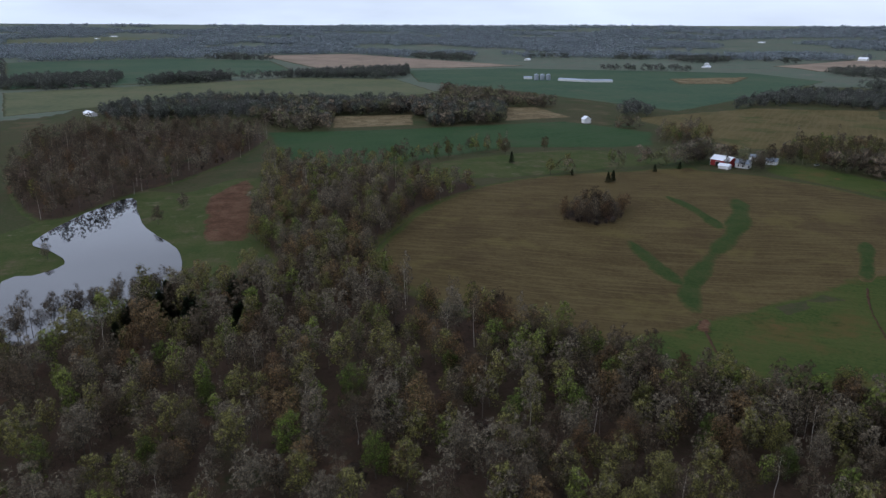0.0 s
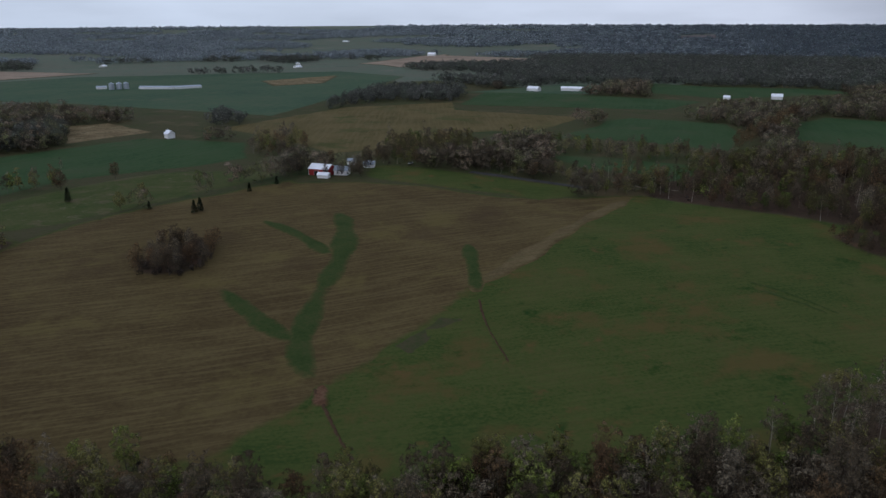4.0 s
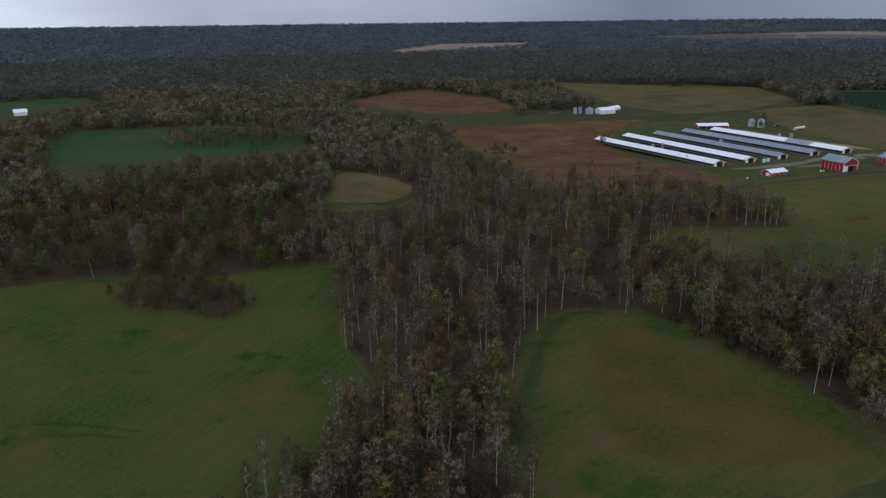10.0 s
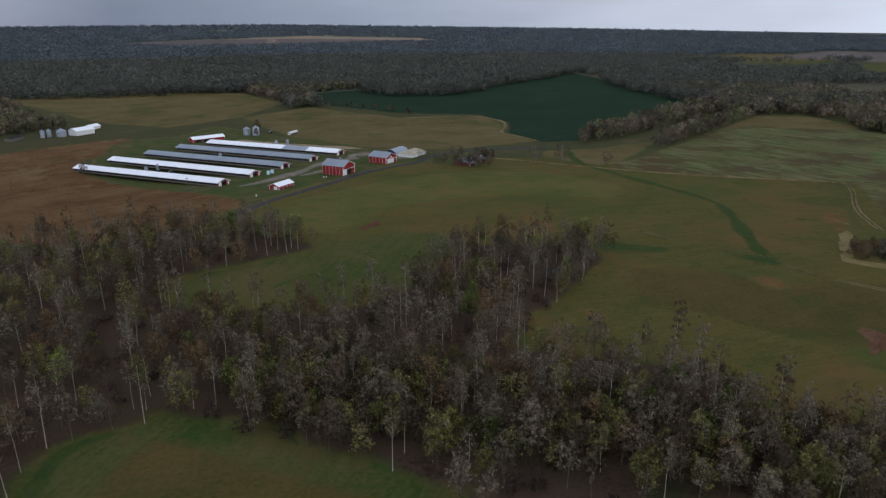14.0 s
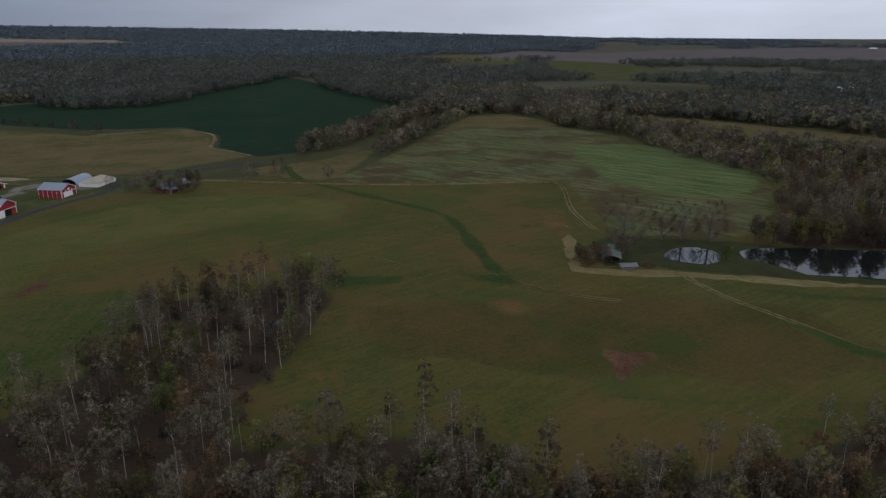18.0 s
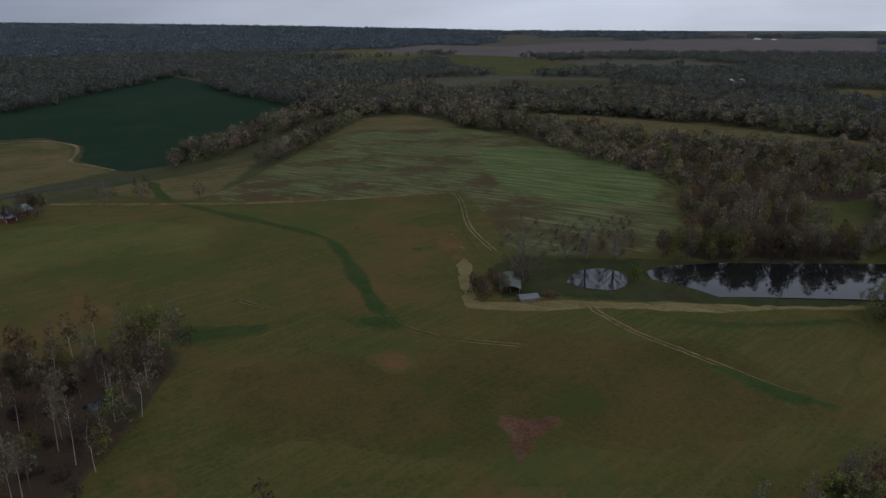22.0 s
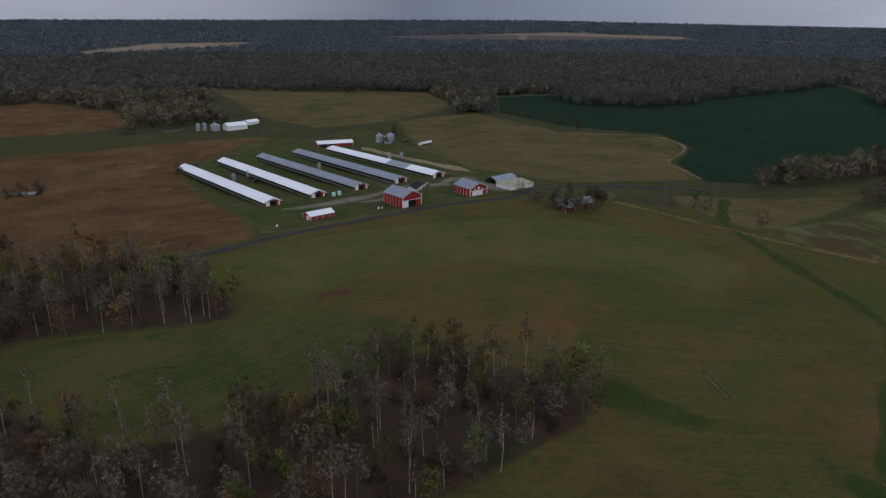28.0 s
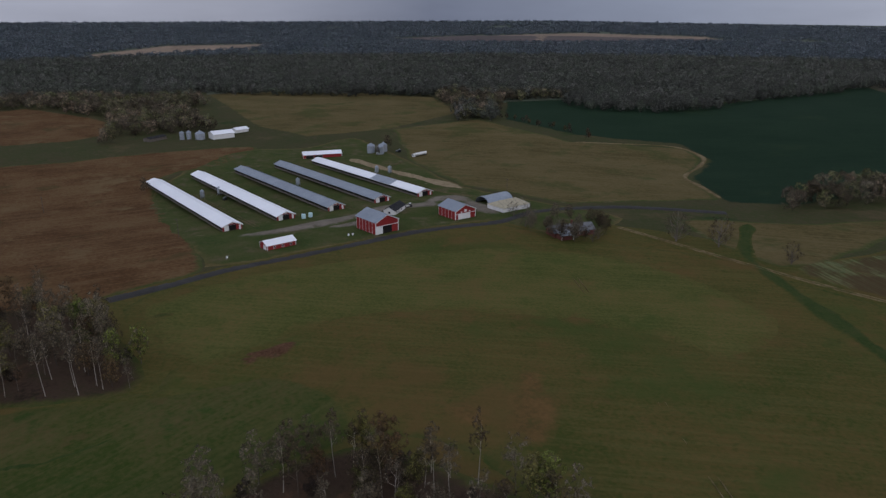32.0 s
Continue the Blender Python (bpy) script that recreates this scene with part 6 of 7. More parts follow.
# the farm across the stubble
gable_shed("old_barn", "old red barn with a white metal roof", 277.5, 449.0, -62, 14, 10, 4.4, 6.8, M["red_board"], M["metal_white"], "barn",
           openings=(("right", 4, 7, 0.0, 3.0, M["dark"]),))
gable_shed("barn_lean_to", "small white shed beside the old barn", 274.0, 436.0, -55, 7, 5, 2.2, 3.3, M["white_board"], M["metal_white"], trim=False)
gable_shed("white_farmhouse", "white farmhouse with a pale roof behind bare trees", 288.0, 438.0, -52, 9, 7, 3.4, 5.4, M["white_board"], M["metal_grey"], "house", trim=False,
           openings=(("right", 2, 3, 1, 2.2, M["glass"]), ("right", 5, 6, 1, 2.2, M["glass"]), ("right", 9, 10, 1, 2.2, M["glass"])))
gable_shed("outbuilding", "pale outbuilding of the far farm", 313, 461, -50, 6, 4.5, 2.6, 4.0, M["white_board"], M["metal_grey"], trim=False)
gable_shed("outbuilding", "pale garage of the far farm under bare trees", 316, 445, -50, 7, 5.5, 2.7, 4.4, M["white_board"], M["metal_grey"], trim=False)
ob = thing("parked_car", "pale car parked on the farm grass", "car", place(347.5, 433.7, 20))
part("body", box(-2.1, 2.1, -0.85, 0.85, 0.35, 0.95), M["white_board"], ob)
part("cabin", prism([(-0.75, 0.95), (0.75, 0.95), (0.6, 1.45), (-0.6, 1.45)], -1.2, 1.0), M["glass"], ob)
for px in (-1.3, 1.3):
    for sgn in (1, -1):
        part("wheel", box(px - 0.3, px + 0.3, sgn * 0.85 - 0.1, sgn * 0.85 + 0.1, 0, 0.6), M["black"], ob)
gable_shed("white_barn", "white gabled barn standing alone by the wheat", 264, 664, -85, 7, 6.5, 4.2, 6.6, M["white_board"], M["metal_white"], "barn", trim=False)
for bx, by in ((377, 1180), (387, 1178), (397, 1177)):
    feed_bin(bx, by, 4.0, 8.5, False, "distant galvanised grain bin", "distant grain bins")
for x0, y0, dg, L in ((362, 1203, -20, 14), (412, 1163, -42, 52), (450, 1128, -6, 40)):
    gable_shed("distant_barn", "distant long barn with a white metal roof", x0, y0, dg, L, 9, 3, 4.6, M["white_board"], M["metal_grey"], "barn", trim=False, ribs=0)
for x0, y0, dg, L, W, E, R in ((973, 466, -62, 13, 8, 4, 7), (925, 506, -75, 8, 6, 3, 5), (866, 726, -60, 32, 12, 4, 6), (829, 757, -80, 18, 10, 4, 6.5), (1399, 1660, -58, 22, 14, 6, 10), (88, -1141, -152, 24, 11, 4.5, 7.5), (52, -1140, -165, 15, 9, 3, 5), (1262, 700, -60, 12, 9, 4, 7)):
    gable_shed("distant_house", "distant white farm building with a pale roof", x0, y0, dg, L, W, E, R, M["white_board"], M["metal_white"], "farm building", trim=False, ribs=0)
for k, (x0, y0) in enumerate(((-817, 3054), (-814, 3252), (-593, 2959), (-337, 2310), (-40, 2342), (-218, 767), (-162, 774), (867, 1470), (545, 1774), (-298, -3226), (-252, -3273), (-72, -1207), (-38, -863), (911, 1556), (1793, 2652), (1324, 1807))):
    gable_shed("distant_house", "distant white farm building with a pale roof", x0, y0, -60 + 37 * k, 6 + 3 * (k % 3) + 0.006 * math.hypot(x0 - 250, y0), 5 + 0.003 * math.hypot(x0 - 250, y0), 2.6, 4.6, M["white_board"], M["metal_white"], "farm building", trim=False, ribs=0)
gable_shed("pond_hut", "weathered hut with a pale roof at the wood's edge", -33, 455, 20, 7, 5, 2.2, 3.4, M["old_wood"], M["tarp"], trim=False)
ob = thing("brush_pile", "pile of dead branches and rusty scrap", "brush pile", place(234.3, -276.3, 0))
pile = bmesh.new()
pg = random.Random(4)
for k in range(130):
    a = pg.uniform(0, 6.283)
    r = pg.uniform(0, 2.6)
    m4 = Matrix.Translation((math.cos(a) * r, math.sin(a) * r, 0.2 + pg.uniform(0, 2.2) * (1 - r / 3.0))) @ Euler((pg.uniform(-0.6, 0.6), pg.uniform(-0.6, 0.6), pg.uniform(0, 3.1))).to_matrix().to_4x4() @ Matrix.Diagonal((pg.uniform(1.2, 3.0), 0.10, 0.10, 1))
    bmesh.ops.create_cube(pile, size=1, matrix=m4)
part("branches", pile, M["red_soil_thing"], ob)


# ---- trees ----
def limb(out, a, b, ra, rb, n=5):
    """A tapered round limb from a to b: appended as (verts, quads)."""
    a, b = np.array(a, float), np.array(b, float)
    d = b - a
    d /= np.linalg.norm(d) + 1e-9
    u = np.cross(d, (0.3, 0.9, 0.2))
    u /= np.linalg.norm(u) + 1e-9
    v = np.cross(d, u)
    ang = np.arange(n) * 2 * math.pi / n
    ring = np.cos(ang)[:, None] * u + np.sin(ang)[:, None] * v
    base = sum(len(q[0]) for q in out)
    i = np.arange(n)
    j = (i + 1) % n
    out.append((np.vstack([a + ring * ra, b + ring * rb]), np.stack([i, j, j + n, i + n], 1) + base, np.vstack([ring, ring])))


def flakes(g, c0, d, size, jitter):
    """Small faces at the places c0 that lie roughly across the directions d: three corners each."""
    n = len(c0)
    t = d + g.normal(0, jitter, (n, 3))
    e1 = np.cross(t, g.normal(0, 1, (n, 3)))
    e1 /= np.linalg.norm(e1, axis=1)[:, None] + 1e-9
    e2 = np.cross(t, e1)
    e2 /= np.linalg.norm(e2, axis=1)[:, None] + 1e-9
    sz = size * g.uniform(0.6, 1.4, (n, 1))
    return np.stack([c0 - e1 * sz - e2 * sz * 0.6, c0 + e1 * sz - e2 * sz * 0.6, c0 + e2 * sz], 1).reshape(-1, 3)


def tree_shape(seed, height, spread, trunk_r, fork, puffs, twigs, twig_len, twig_w, leaves=0, leaf=0.35, sides=5, limbs=99, puff=0.5, haze=0, haze_size=0.3):
    """A bare or budding tree: (wood verts, wood quads, crown verts, crown triangles, crown slots, normals, corners). Slot 0 twigs, slot 1 leaves.
    Limbs run from the trunk to the puffs that make up the rounded crown; haze: knots of fine twigs too small to tell apart."""
    g = np.random.default_rng(seed)
    out = []
    foot = np.array([0, 0, -0.4])
    top = np.array([g.normal(0, 0.03) * height, g.normal(0, 0.03) * height, height * 0.86])
    knots = 5 if sides > 3 else 3
    line = np.array([foot + (top - foot) * t + np.r_[g.normal(0, 0.012 * height, 2), 0] * (t > 0) for t in np.linspace(0, 1, knots)])
    rad = trunk_r * np.interp(np.linspace(0, 1, knots), [0, 0.25, 0.5, 0.75, 1], [1.0, 0.72, 0.5, 0.28, 0.06])
    for k in range(knots - 1):
        limb(out, line[k], line[k + 1], rad[k], rad[k + 1], sides)
    low, tall = height * fork, height * (1 - fork)
    C, R = [], []
    for i in range(puffs):
        h = (i + 0.5 + g.uniform(-0.3, 0.3)) / puffs
        env = spread * math.sqrt(max(0.05, 1 - (abs(h - 0.40) / 0.68) ** 2.2))
        az = i * 2.4 + g.uniform(-0.5, 0.5)
        r = max(0.0, env - spread * puff * 0.7) * g.uniform(0.6, 1.15)
        R.append(spread * puff * g.uniform(0.8, 1.2) * (1.0 - 0.3 * h))
        C.append(np.array([math.cos(az) * r, math.sin(az) * r, low + tall * (0.14 + 0.76 * h)]))
        if i >= limbs:
            continue
        t = np.clip((C[-1][2] - r * 0.9) / height, fork * 0.7, 0.84) / 0.86 * (knots - 1)
        k = min(knots - 2, int(t))
        a = line[k] + (line[k + 1] - line[k]) * (t - k)
        b = a * 0.45 + C[-1] * 0.55 + np.r_[g.normal(0, 0.08 * spread, 2), -0.04 * spread]
        r0 = trunk_r * 0.40 * (1 - 0.5 * h)
        end = C[-1] + np.array([0, 0, R[-1] * 0.5])
        if sides == 3:
            limb(out, a, end, r0, r0 * 0.15, 3)
            continue
        limb(out, a, b, r0, r0 * 0.6, 4)
        limb(out, b, end, r0 * 0.6, r0 * 0.12, 3)
        for q in range(4):
            d = g.normal(0, 1, 3) + np.array([0, 0, 0.7])
            limb(out, b + (C[-1] - b) * g.uniform(0.2, 0.9), C[-1] + d / np.linalg.norm(d) * R[-1] * 0.95, r0 * 0.28, r0 * 0.06, 3)
    C, R = np.array(C), np.array(R)
    heart = np.array([0, 0, low + tall * 0.42])

    def spots(n, inner, outer):
        pick = g.choice(len(C), n, p=R ** 2 / np.sum(R ** 2))
        d = g.normal(0, 1, (n, 3)) + np.array([0, 0, 0.35])
        d /= np.linalg.norm(d, axis=1)[:, None]
        return C[pick] + d * (R[pick] * g.uniform(inner, outer, n))[:, None] * np.array([1, 1, 1.15]), d

    st, d = spots(twigs, 0.2, 1.05)
    nr = [d]
    d = d + g.normal(0, 0.35, (twigs, 3)) + np.array([0, 0, 0.45])
    d /= np.linalg.norm(d, axis=1)[:, None]
    ln = twig_len * g.uniform(0.5, 1.25, (twigs, 1))
    st = st - d * ln * 0.6
    side = np.cross(d, g.normal(0, 1, (twigs, 3)))
    side /= np.linalg.norm(side, axis=1)[:, None] + 1e-9
    hw = twig_w / 2 * g.uniform(0.6, 1.3, (twigs, 1))
    cv = [np.stack([st - side * hw, st + side * hw, st + d * ln], 1).reshape(-1, 3)]
    slots = [np.zeros(twigs, int)]
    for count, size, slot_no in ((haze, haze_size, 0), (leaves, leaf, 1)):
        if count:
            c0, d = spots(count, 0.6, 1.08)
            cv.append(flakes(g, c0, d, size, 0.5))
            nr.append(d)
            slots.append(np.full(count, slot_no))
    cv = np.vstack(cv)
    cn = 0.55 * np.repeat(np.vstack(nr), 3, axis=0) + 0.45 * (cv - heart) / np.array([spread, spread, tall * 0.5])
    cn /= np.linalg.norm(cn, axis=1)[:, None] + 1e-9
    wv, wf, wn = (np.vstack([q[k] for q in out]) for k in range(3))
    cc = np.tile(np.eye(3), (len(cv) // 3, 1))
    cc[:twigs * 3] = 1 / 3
    return wv, wf, cv, np.arange(len(cv)).reshape(-1, 3), np.concatenate(slots), np.vstack([wn, cn]), np.vstack([np.full((len(wv), 3), 1 / 3), cc])


def conifer_shape(seed, height, spread, trunk_r, count, size):
    g = np.random.default_rng(seed)
    out = []
    limb(out, (0, 0, -0.4), (0, 0, height * 0.95), trunk_r, 0.03)
    t = g.uniform(0.06, 1.0, count)
    az = g.uniform(0, 6.283, count)
    r = spread * (1 - t) ** 0.8 * g.uniform(0.35, 1.05, count) * (1 + 0.25 * np.sin(az * 3 + seed))
    c0 = np.column_stack([np.cos(az) * r, np.sin(az) * r, height * t])
    outw = np.column_stack([np.cos(az), np.sin(az), g.uniform(-0.3, 0.7, count)])
    side = np.column_stack([-np.sin(az), np.cos(az), g.normal(0, 0.5, count)])
    sz = size * g.uniform(0.6, 1.3, (count, 1))
    cv = np.stack([c0 - side * sz * 0.5, c0 + side * sz * 0.5, c0 + outw * sz], 1).reshape(-1, 3)
    cn = np.repeat(outw / np.linalg.norm(outw, axis=1)[:, None], 3, axis=0)
    return out[0][0], out[0][1], cv, np.arange(len(cv)).reshape(-1, 3), np.zeros(count, int), np.vstack([out[0][2], cn])


# kind: bark, twigs, leaves, shape settings, label
KINDS = {
    "bare_tree": ("bark", "twig", "bud", dict(height=13.5, spread=4.2, trunk_r=0.17, fork=0.2, puffs=11, twigs=800, twig_len=1.2, twig_w=0.06, haze=800, haze_size=0.50), "bare grey-brown deciduous tree in early spring"),
    "thin_tree": ("pole_bark", "twig", "bud", dict(height=13.5, spread=3.3, trunk_r=0.13, fork=0.28, puffs=9, twigs=800, twig_len=1.3, twig_w=0.05, haze=170, haze_size=0.42), "slender bare tree with a thin see-through crown"),
    "pale_tree": ("pale_bark", "twig", "bud", dict(height=17, spread=2.6, trunk_r=0.15, fork=0.42, puffs=8, twigs=600, twig_len=1.1, twig_w=0.06, haze=110, haze_size=0.38), "tall pale-barked tree with a thin bare crown"),
    "rust_tree": ("bark", "rust_twig", "rust_twig", dict(height=12.5, spread=4.0, trunk_r=0.17, fork=0.16, puffs=11, twigs=700, twig_len=1.1, twig_w=0.06, leaves=850, leaf=0.46), "reddish-brown tree with swelling buds"),
    "budding_tree": ("bark", "twig", "bud", dict(height=12.5, spread=3.6, trunk_r=0.16, fork=0.16, puffs=10, twigs=500, twig_len=1.0, twig_w=0.06, leaves=950, leaf=0.44), "tree with a haze of yellow-green buds"),
    "leafing_tree": ("bark", "twig", "leaf", dict(height=12, spread=3.4, trunk_r=0.16, fork=0.12, puffs=10, twigs=200, twig_len=1.0, twig_w=0.06, leaves=1000, leaf=0.42), "tree with fresh light green leaves"),
    "great_tree": ("grey_limb", "twig", "bud", dict(height=16, spread=7.2, trunk_r=0.40, fork=0.12, puffs=30, twigs=2400, twig_len=1.7, twig_w=0.045, puff=0.24), "large bare old tree with spreading limbs"),
    "scrub": ("bark", "scrub", "bud", dict(height=4.2, spread=2.2, trunk_r=0.06, fork=0.05, puffs=5, twigs=260, twig_len=0.9, twig_w=0.06, puff=0.55, haze=120, haze_size=0.36), "low tangle of dark bare scrub"),
}
HIGH, MID, LOW = {}, {}, {}
for n_k, (k, (bark, twig, lf, kw, label)) in enumerate(KINDS.items()):
    HIGH[k] = [tree_shape(11 * n_k + s, **kw) for s in range(4)]
    full = kw.get("leaves", 0) + kw.get("haze", 300)
    for store, puffs, knots, fine in ((MID, 8, 250, 40), (LOW, 5, 84, 4)):
        less = dict(kw, puffs=min(puffs, kw["puffs"]), limbs=4 if store is MID else 0, twigs=fine, twig_w=0.16, sides=3, puff=kw.get("puff", 0.5) * (1.1 if store is MID else 1.3))
        count = int(knots * min(1.0, full / 900 + 0.22))
        size = (0.82 if store is MID else 1.25) * (0.85 if full < 250 else 1.0)
        less.update({"leaves": int(count * 0.8) if kw.get("leaves") else 0, "leaf": size, "haze": count - int(count * 0.8) if kw.get("leaves") else count, "haze_size": size})
        store[k] = [tree_shape(500 + 11 * n_k + s, **less) for s in range(6)]
CONIFER = [conifer_shape(70 + s, 9, 2.3, 0.16, 900, 0.6) for s in range(3)]
TREES = {}
for k, (bark, twig, lf, kw, label) in KINDS.items():
    TREES[k] = []
    for wv, wf, cv, cf, sl, nr, cc in HIGH[k]:
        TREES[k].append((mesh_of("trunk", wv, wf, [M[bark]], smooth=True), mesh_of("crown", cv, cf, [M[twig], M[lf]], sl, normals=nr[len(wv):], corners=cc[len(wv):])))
TREES["cedar"] = [(mesh_of("trunk", wv, wf, [M["bark"]], smooth=True), mesh_of("crown", cv, cf, [M["needle"]], sl, normals=nr[len(wv):])) for wv, wf, cv, cf, sl, nr in CONIFER]
LABELS = {k: v[4] for k, v in KINDS.items()}
LABELS["cedar"] = "dark evergreen cedar with dense needles"


def plant(kind, x, y, scale, g, group="", name=None, label=None, squash=1.0):
    """One tree of its own, standing on the ground."""
    ob = thing(name or kind, label or LABELS[kind], "tree", pose(x, y, gz(x, y) + 0.1, 0, 0, g.uniform(0, 360)) @ Matrix.Diagonal((scale, scale, scale * squash, 1)), group)
    trunk, crown = TREES[kind][int(g.integers(0, len(TREES[kind])))]
    for nm, me in (("trunk", trunk), ("crown", crown)):
        o = new(nm, me)
        o.parent = ob
    return ob


def scatter(poly, spacing, g):
    """Uneven places inside an outline."""
    lo, hi = poly.min(0), poly.max(0)
    xs, ys = np.meshgrid(np.arange(lo[0], hi[0], spacing), np.arange(lo[1], hi[1], spacing))
    p = np.column_stack([xs.ravel(), ys.ravel()]) + g.uniform(-0.48, 0.48, (xs.size, 2)) * spacing
    return p[inside(p[:, 0], p[:, 1], poly)]


FLIGHT = smooth_loop([(0, 0), (30, 41), (100, 72), (160, 58), (200, 22), (210, -40), (205, -95), (248, -147)], 10, closed=False)


def from_flight(p):
    """How far each place lies from the line of the flight over the ground."""
    return np.min(np.hypot(p[:, None, 0] - FLIGHT[None, :, 0], p[:, None, 1] - FLIGHT[None, :, 1]), axis=1)


def forest(name, places, kinds, g, label, size=(0.7, 1.2)):
    """Many trees as one piece of woodland: kinds is a list of kind names, one for each place; those far from the flight are built more simply."""
    slot_names = []
    V, Fq, Sq, Tq, Nq, Cq, base = [], [], [], [], [], [], 0

    def slot(nm):
        if nm not in slot_names:
            slot_names.append(nm)
        return slot_names.index(nm)

    zs = ground_z(places[:, 0], places[:, 1]) + 0.1
    for (x, y), z, k, away in zip(places, zs, kinds, from_flight(places)):
        bark, twig, lf = KINDS[k][:3]
        wv, wf, cv, cf, sl, nr, cc = (LOW if away > 300 else MID)[k][int(g.integers(0, 6))]
        a, s = g.uniform(0, 6.283), g.uniform(*size)
        c, d = math.cos(a), math.sin(a)
        turn = np.array([[c, -d, 0], [d, c, 0], [0, 0, 1.0]])
        tri = np.vstack([wf[:, [0, 1, 2]], wf[:, [0, 2, 3]]])
        V.append((np.vstack([wv, cv]) * (s, s, s * g.uniform(0.85, 1.2))) @ turn.T + (x, y, z))
        Nq.append(nr @ turn.T)
        Cq.append(cc)
        Fq.append(np.vstack([tri, cf + len(wv)]) + base)
        Sq.append(np.r_[np.full(len(tri), slot(bark)), np.where(sl == 0, slot(twig), slot(lf))])
        Tq.append(np.full(len(wv) + len(cv), g.uniform(-0.5, 0.5), np.float32))
        base += len(wv) + len(cv)
    me = mesh_of(name, np.vstack(V), np.vstack(Fq), [M[nm] for nm in slot_names], np.concatenate(Sq), normals=np.vstack(Nq), corners=np.vstack(Cq))
    me.attributes.new("tone", "FLOAT", "POINT").data.foreach_set("value", np.concatenate(Tq))
    return tagged(new(name, me), label, "woodland", kind="stuff")


def far_wood(name, places, widths, g, label, material="wood_mid", n=20):
    """Distant woodland: each place a rounded, ragged crown of small faces, most of them on its upper side."""
    N = len(places)
    z = ground_z(places[:, 0], places[:, 1])
    hgt = g.uniform(10, 16, N)
    d = g.normal(0, 1, (N, n, 3)) + np.array([0, 0, 0.25])
    d /= np.linalg.norm(d, axis=-1)[..., None]
    half = np.stack([widths / 2, widths / 2, hgt * 0.46], -1)[:, None, :]
    mid = np.stack([places[:, 0], places[:, 1], z + hgt * 0.54], -1)[:, None, :]
    c0 = (mid + d * half * g.uniform(0.75, 1.05, (N, n, 1))).reshape(-1, 3)
    d = d.reshape(-1, 3)
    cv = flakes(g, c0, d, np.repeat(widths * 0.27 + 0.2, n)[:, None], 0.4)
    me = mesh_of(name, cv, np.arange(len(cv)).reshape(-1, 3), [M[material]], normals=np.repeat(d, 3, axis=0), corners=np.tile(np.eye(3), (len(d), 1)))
    me.attributes.new("tone", "FLOAT", "POINT").data.foreach_set("value", np.repeat(g.uniform(-0.5, 0.5, N), n * 3).astype(np.float32))
    return tagged(new(name, me), label, "woodland", kind="stuff")


SIGHT = ((10.0, 15.0), (95.0, 70.0), (165.0, 52.0), (212.0, -60.0))
OPEN_FIELDS = ("wheat_far", "crop_mid", "crop_mid_two", "crop_upper", "crop_north", "crop_lane", "crop_low", "brown_mid", "brown_far", "brown_wood_field", "green_wood_field", "brown_ridge", "brown_field", "tan_field_far", "tan_field", "dark_crop", "tan_strip", "tan_strip_two", "green_far_two", "hill_green", "striped_field", "brown_tip", "far_brown_strip", "hay_corner")
FARMS = ((926, -191), (932, -168), (922, -150), (905, -165), (866, 726), (829, 757), (973, 466), (925, 506), (264, 664), (277, 449), (292, 440), (88, -1141), (400, 1180), (430, 1160), (721, -38))


def clear_of(p, heights=(5.0, 11.0), fields=OPEN_FIELDS):
    """Which places leave the open fields and farm buildings behind them in sight."""
    ok = np.ones(len(p), bool)
    for h in (0.0,) + tuple(heights):
        for eye in SIGHT if h else SIGHT[:1]:
            q = np.array(eye) + (p - eye) * 95.0 / (95.0 - h)
            if h:
                for fxy in FARMS:
                    ok &= np.hypot(q[:, 0] - fxy[0], q[:, 1] - fxy[1]) > 20 + 8 * (h > 6)
            for k in fields:
                loop = FIELD_LOOPS[k]
                if h == 0 or np.min(np.hypot(*(loop - eye).T)) > 330:
                    ok &= ~inside(q[:, 0], q[:, 1], loop)
    return ok


MIX = {"bare_tree": 0.42, "pale_tree": 0.10, "rust_tree": 0.14, "budding_tree": 0.14, "leafing_tree": 0.08, "scrub": 0.12}
GREENER = {"bare_tree": 0.25, "thin_tree": 0.14, "pale_tree": 0.06, "rust_tree": 0.12, "budding_tree": 0.22, "leafing_tree": 0.14, "scrub": 0.07}
GREY = {"thin_tree": 0.30, "bare_tree": 0.42, "pale_tree": 0.18, "rust_tree": 0.06, "budding_tree": 0.04, "scrub": 0.05}
PALE = {"bare_tree": 0.12, "thin_tree": 0.26, "pale_tree": 0.24, "rust_tree": 0.05, "budding_tree": 0.11, "leafing_tree": 0.02, "scrub": 0.20}
OLIVE = {"bare_tree": 0.36, "pale_tree": 0.08, "rust_tree": 0.12, "budding_tree": 0.30, "leafing_tree": 0.12, "scrub": 0.02}


def mixed(n, g, mix=MIX):
    return list(g.choice(list(mix), n, p=np.array(list(mix.values())) / sum(mix.values())))


g = np.random.default_rng(21)
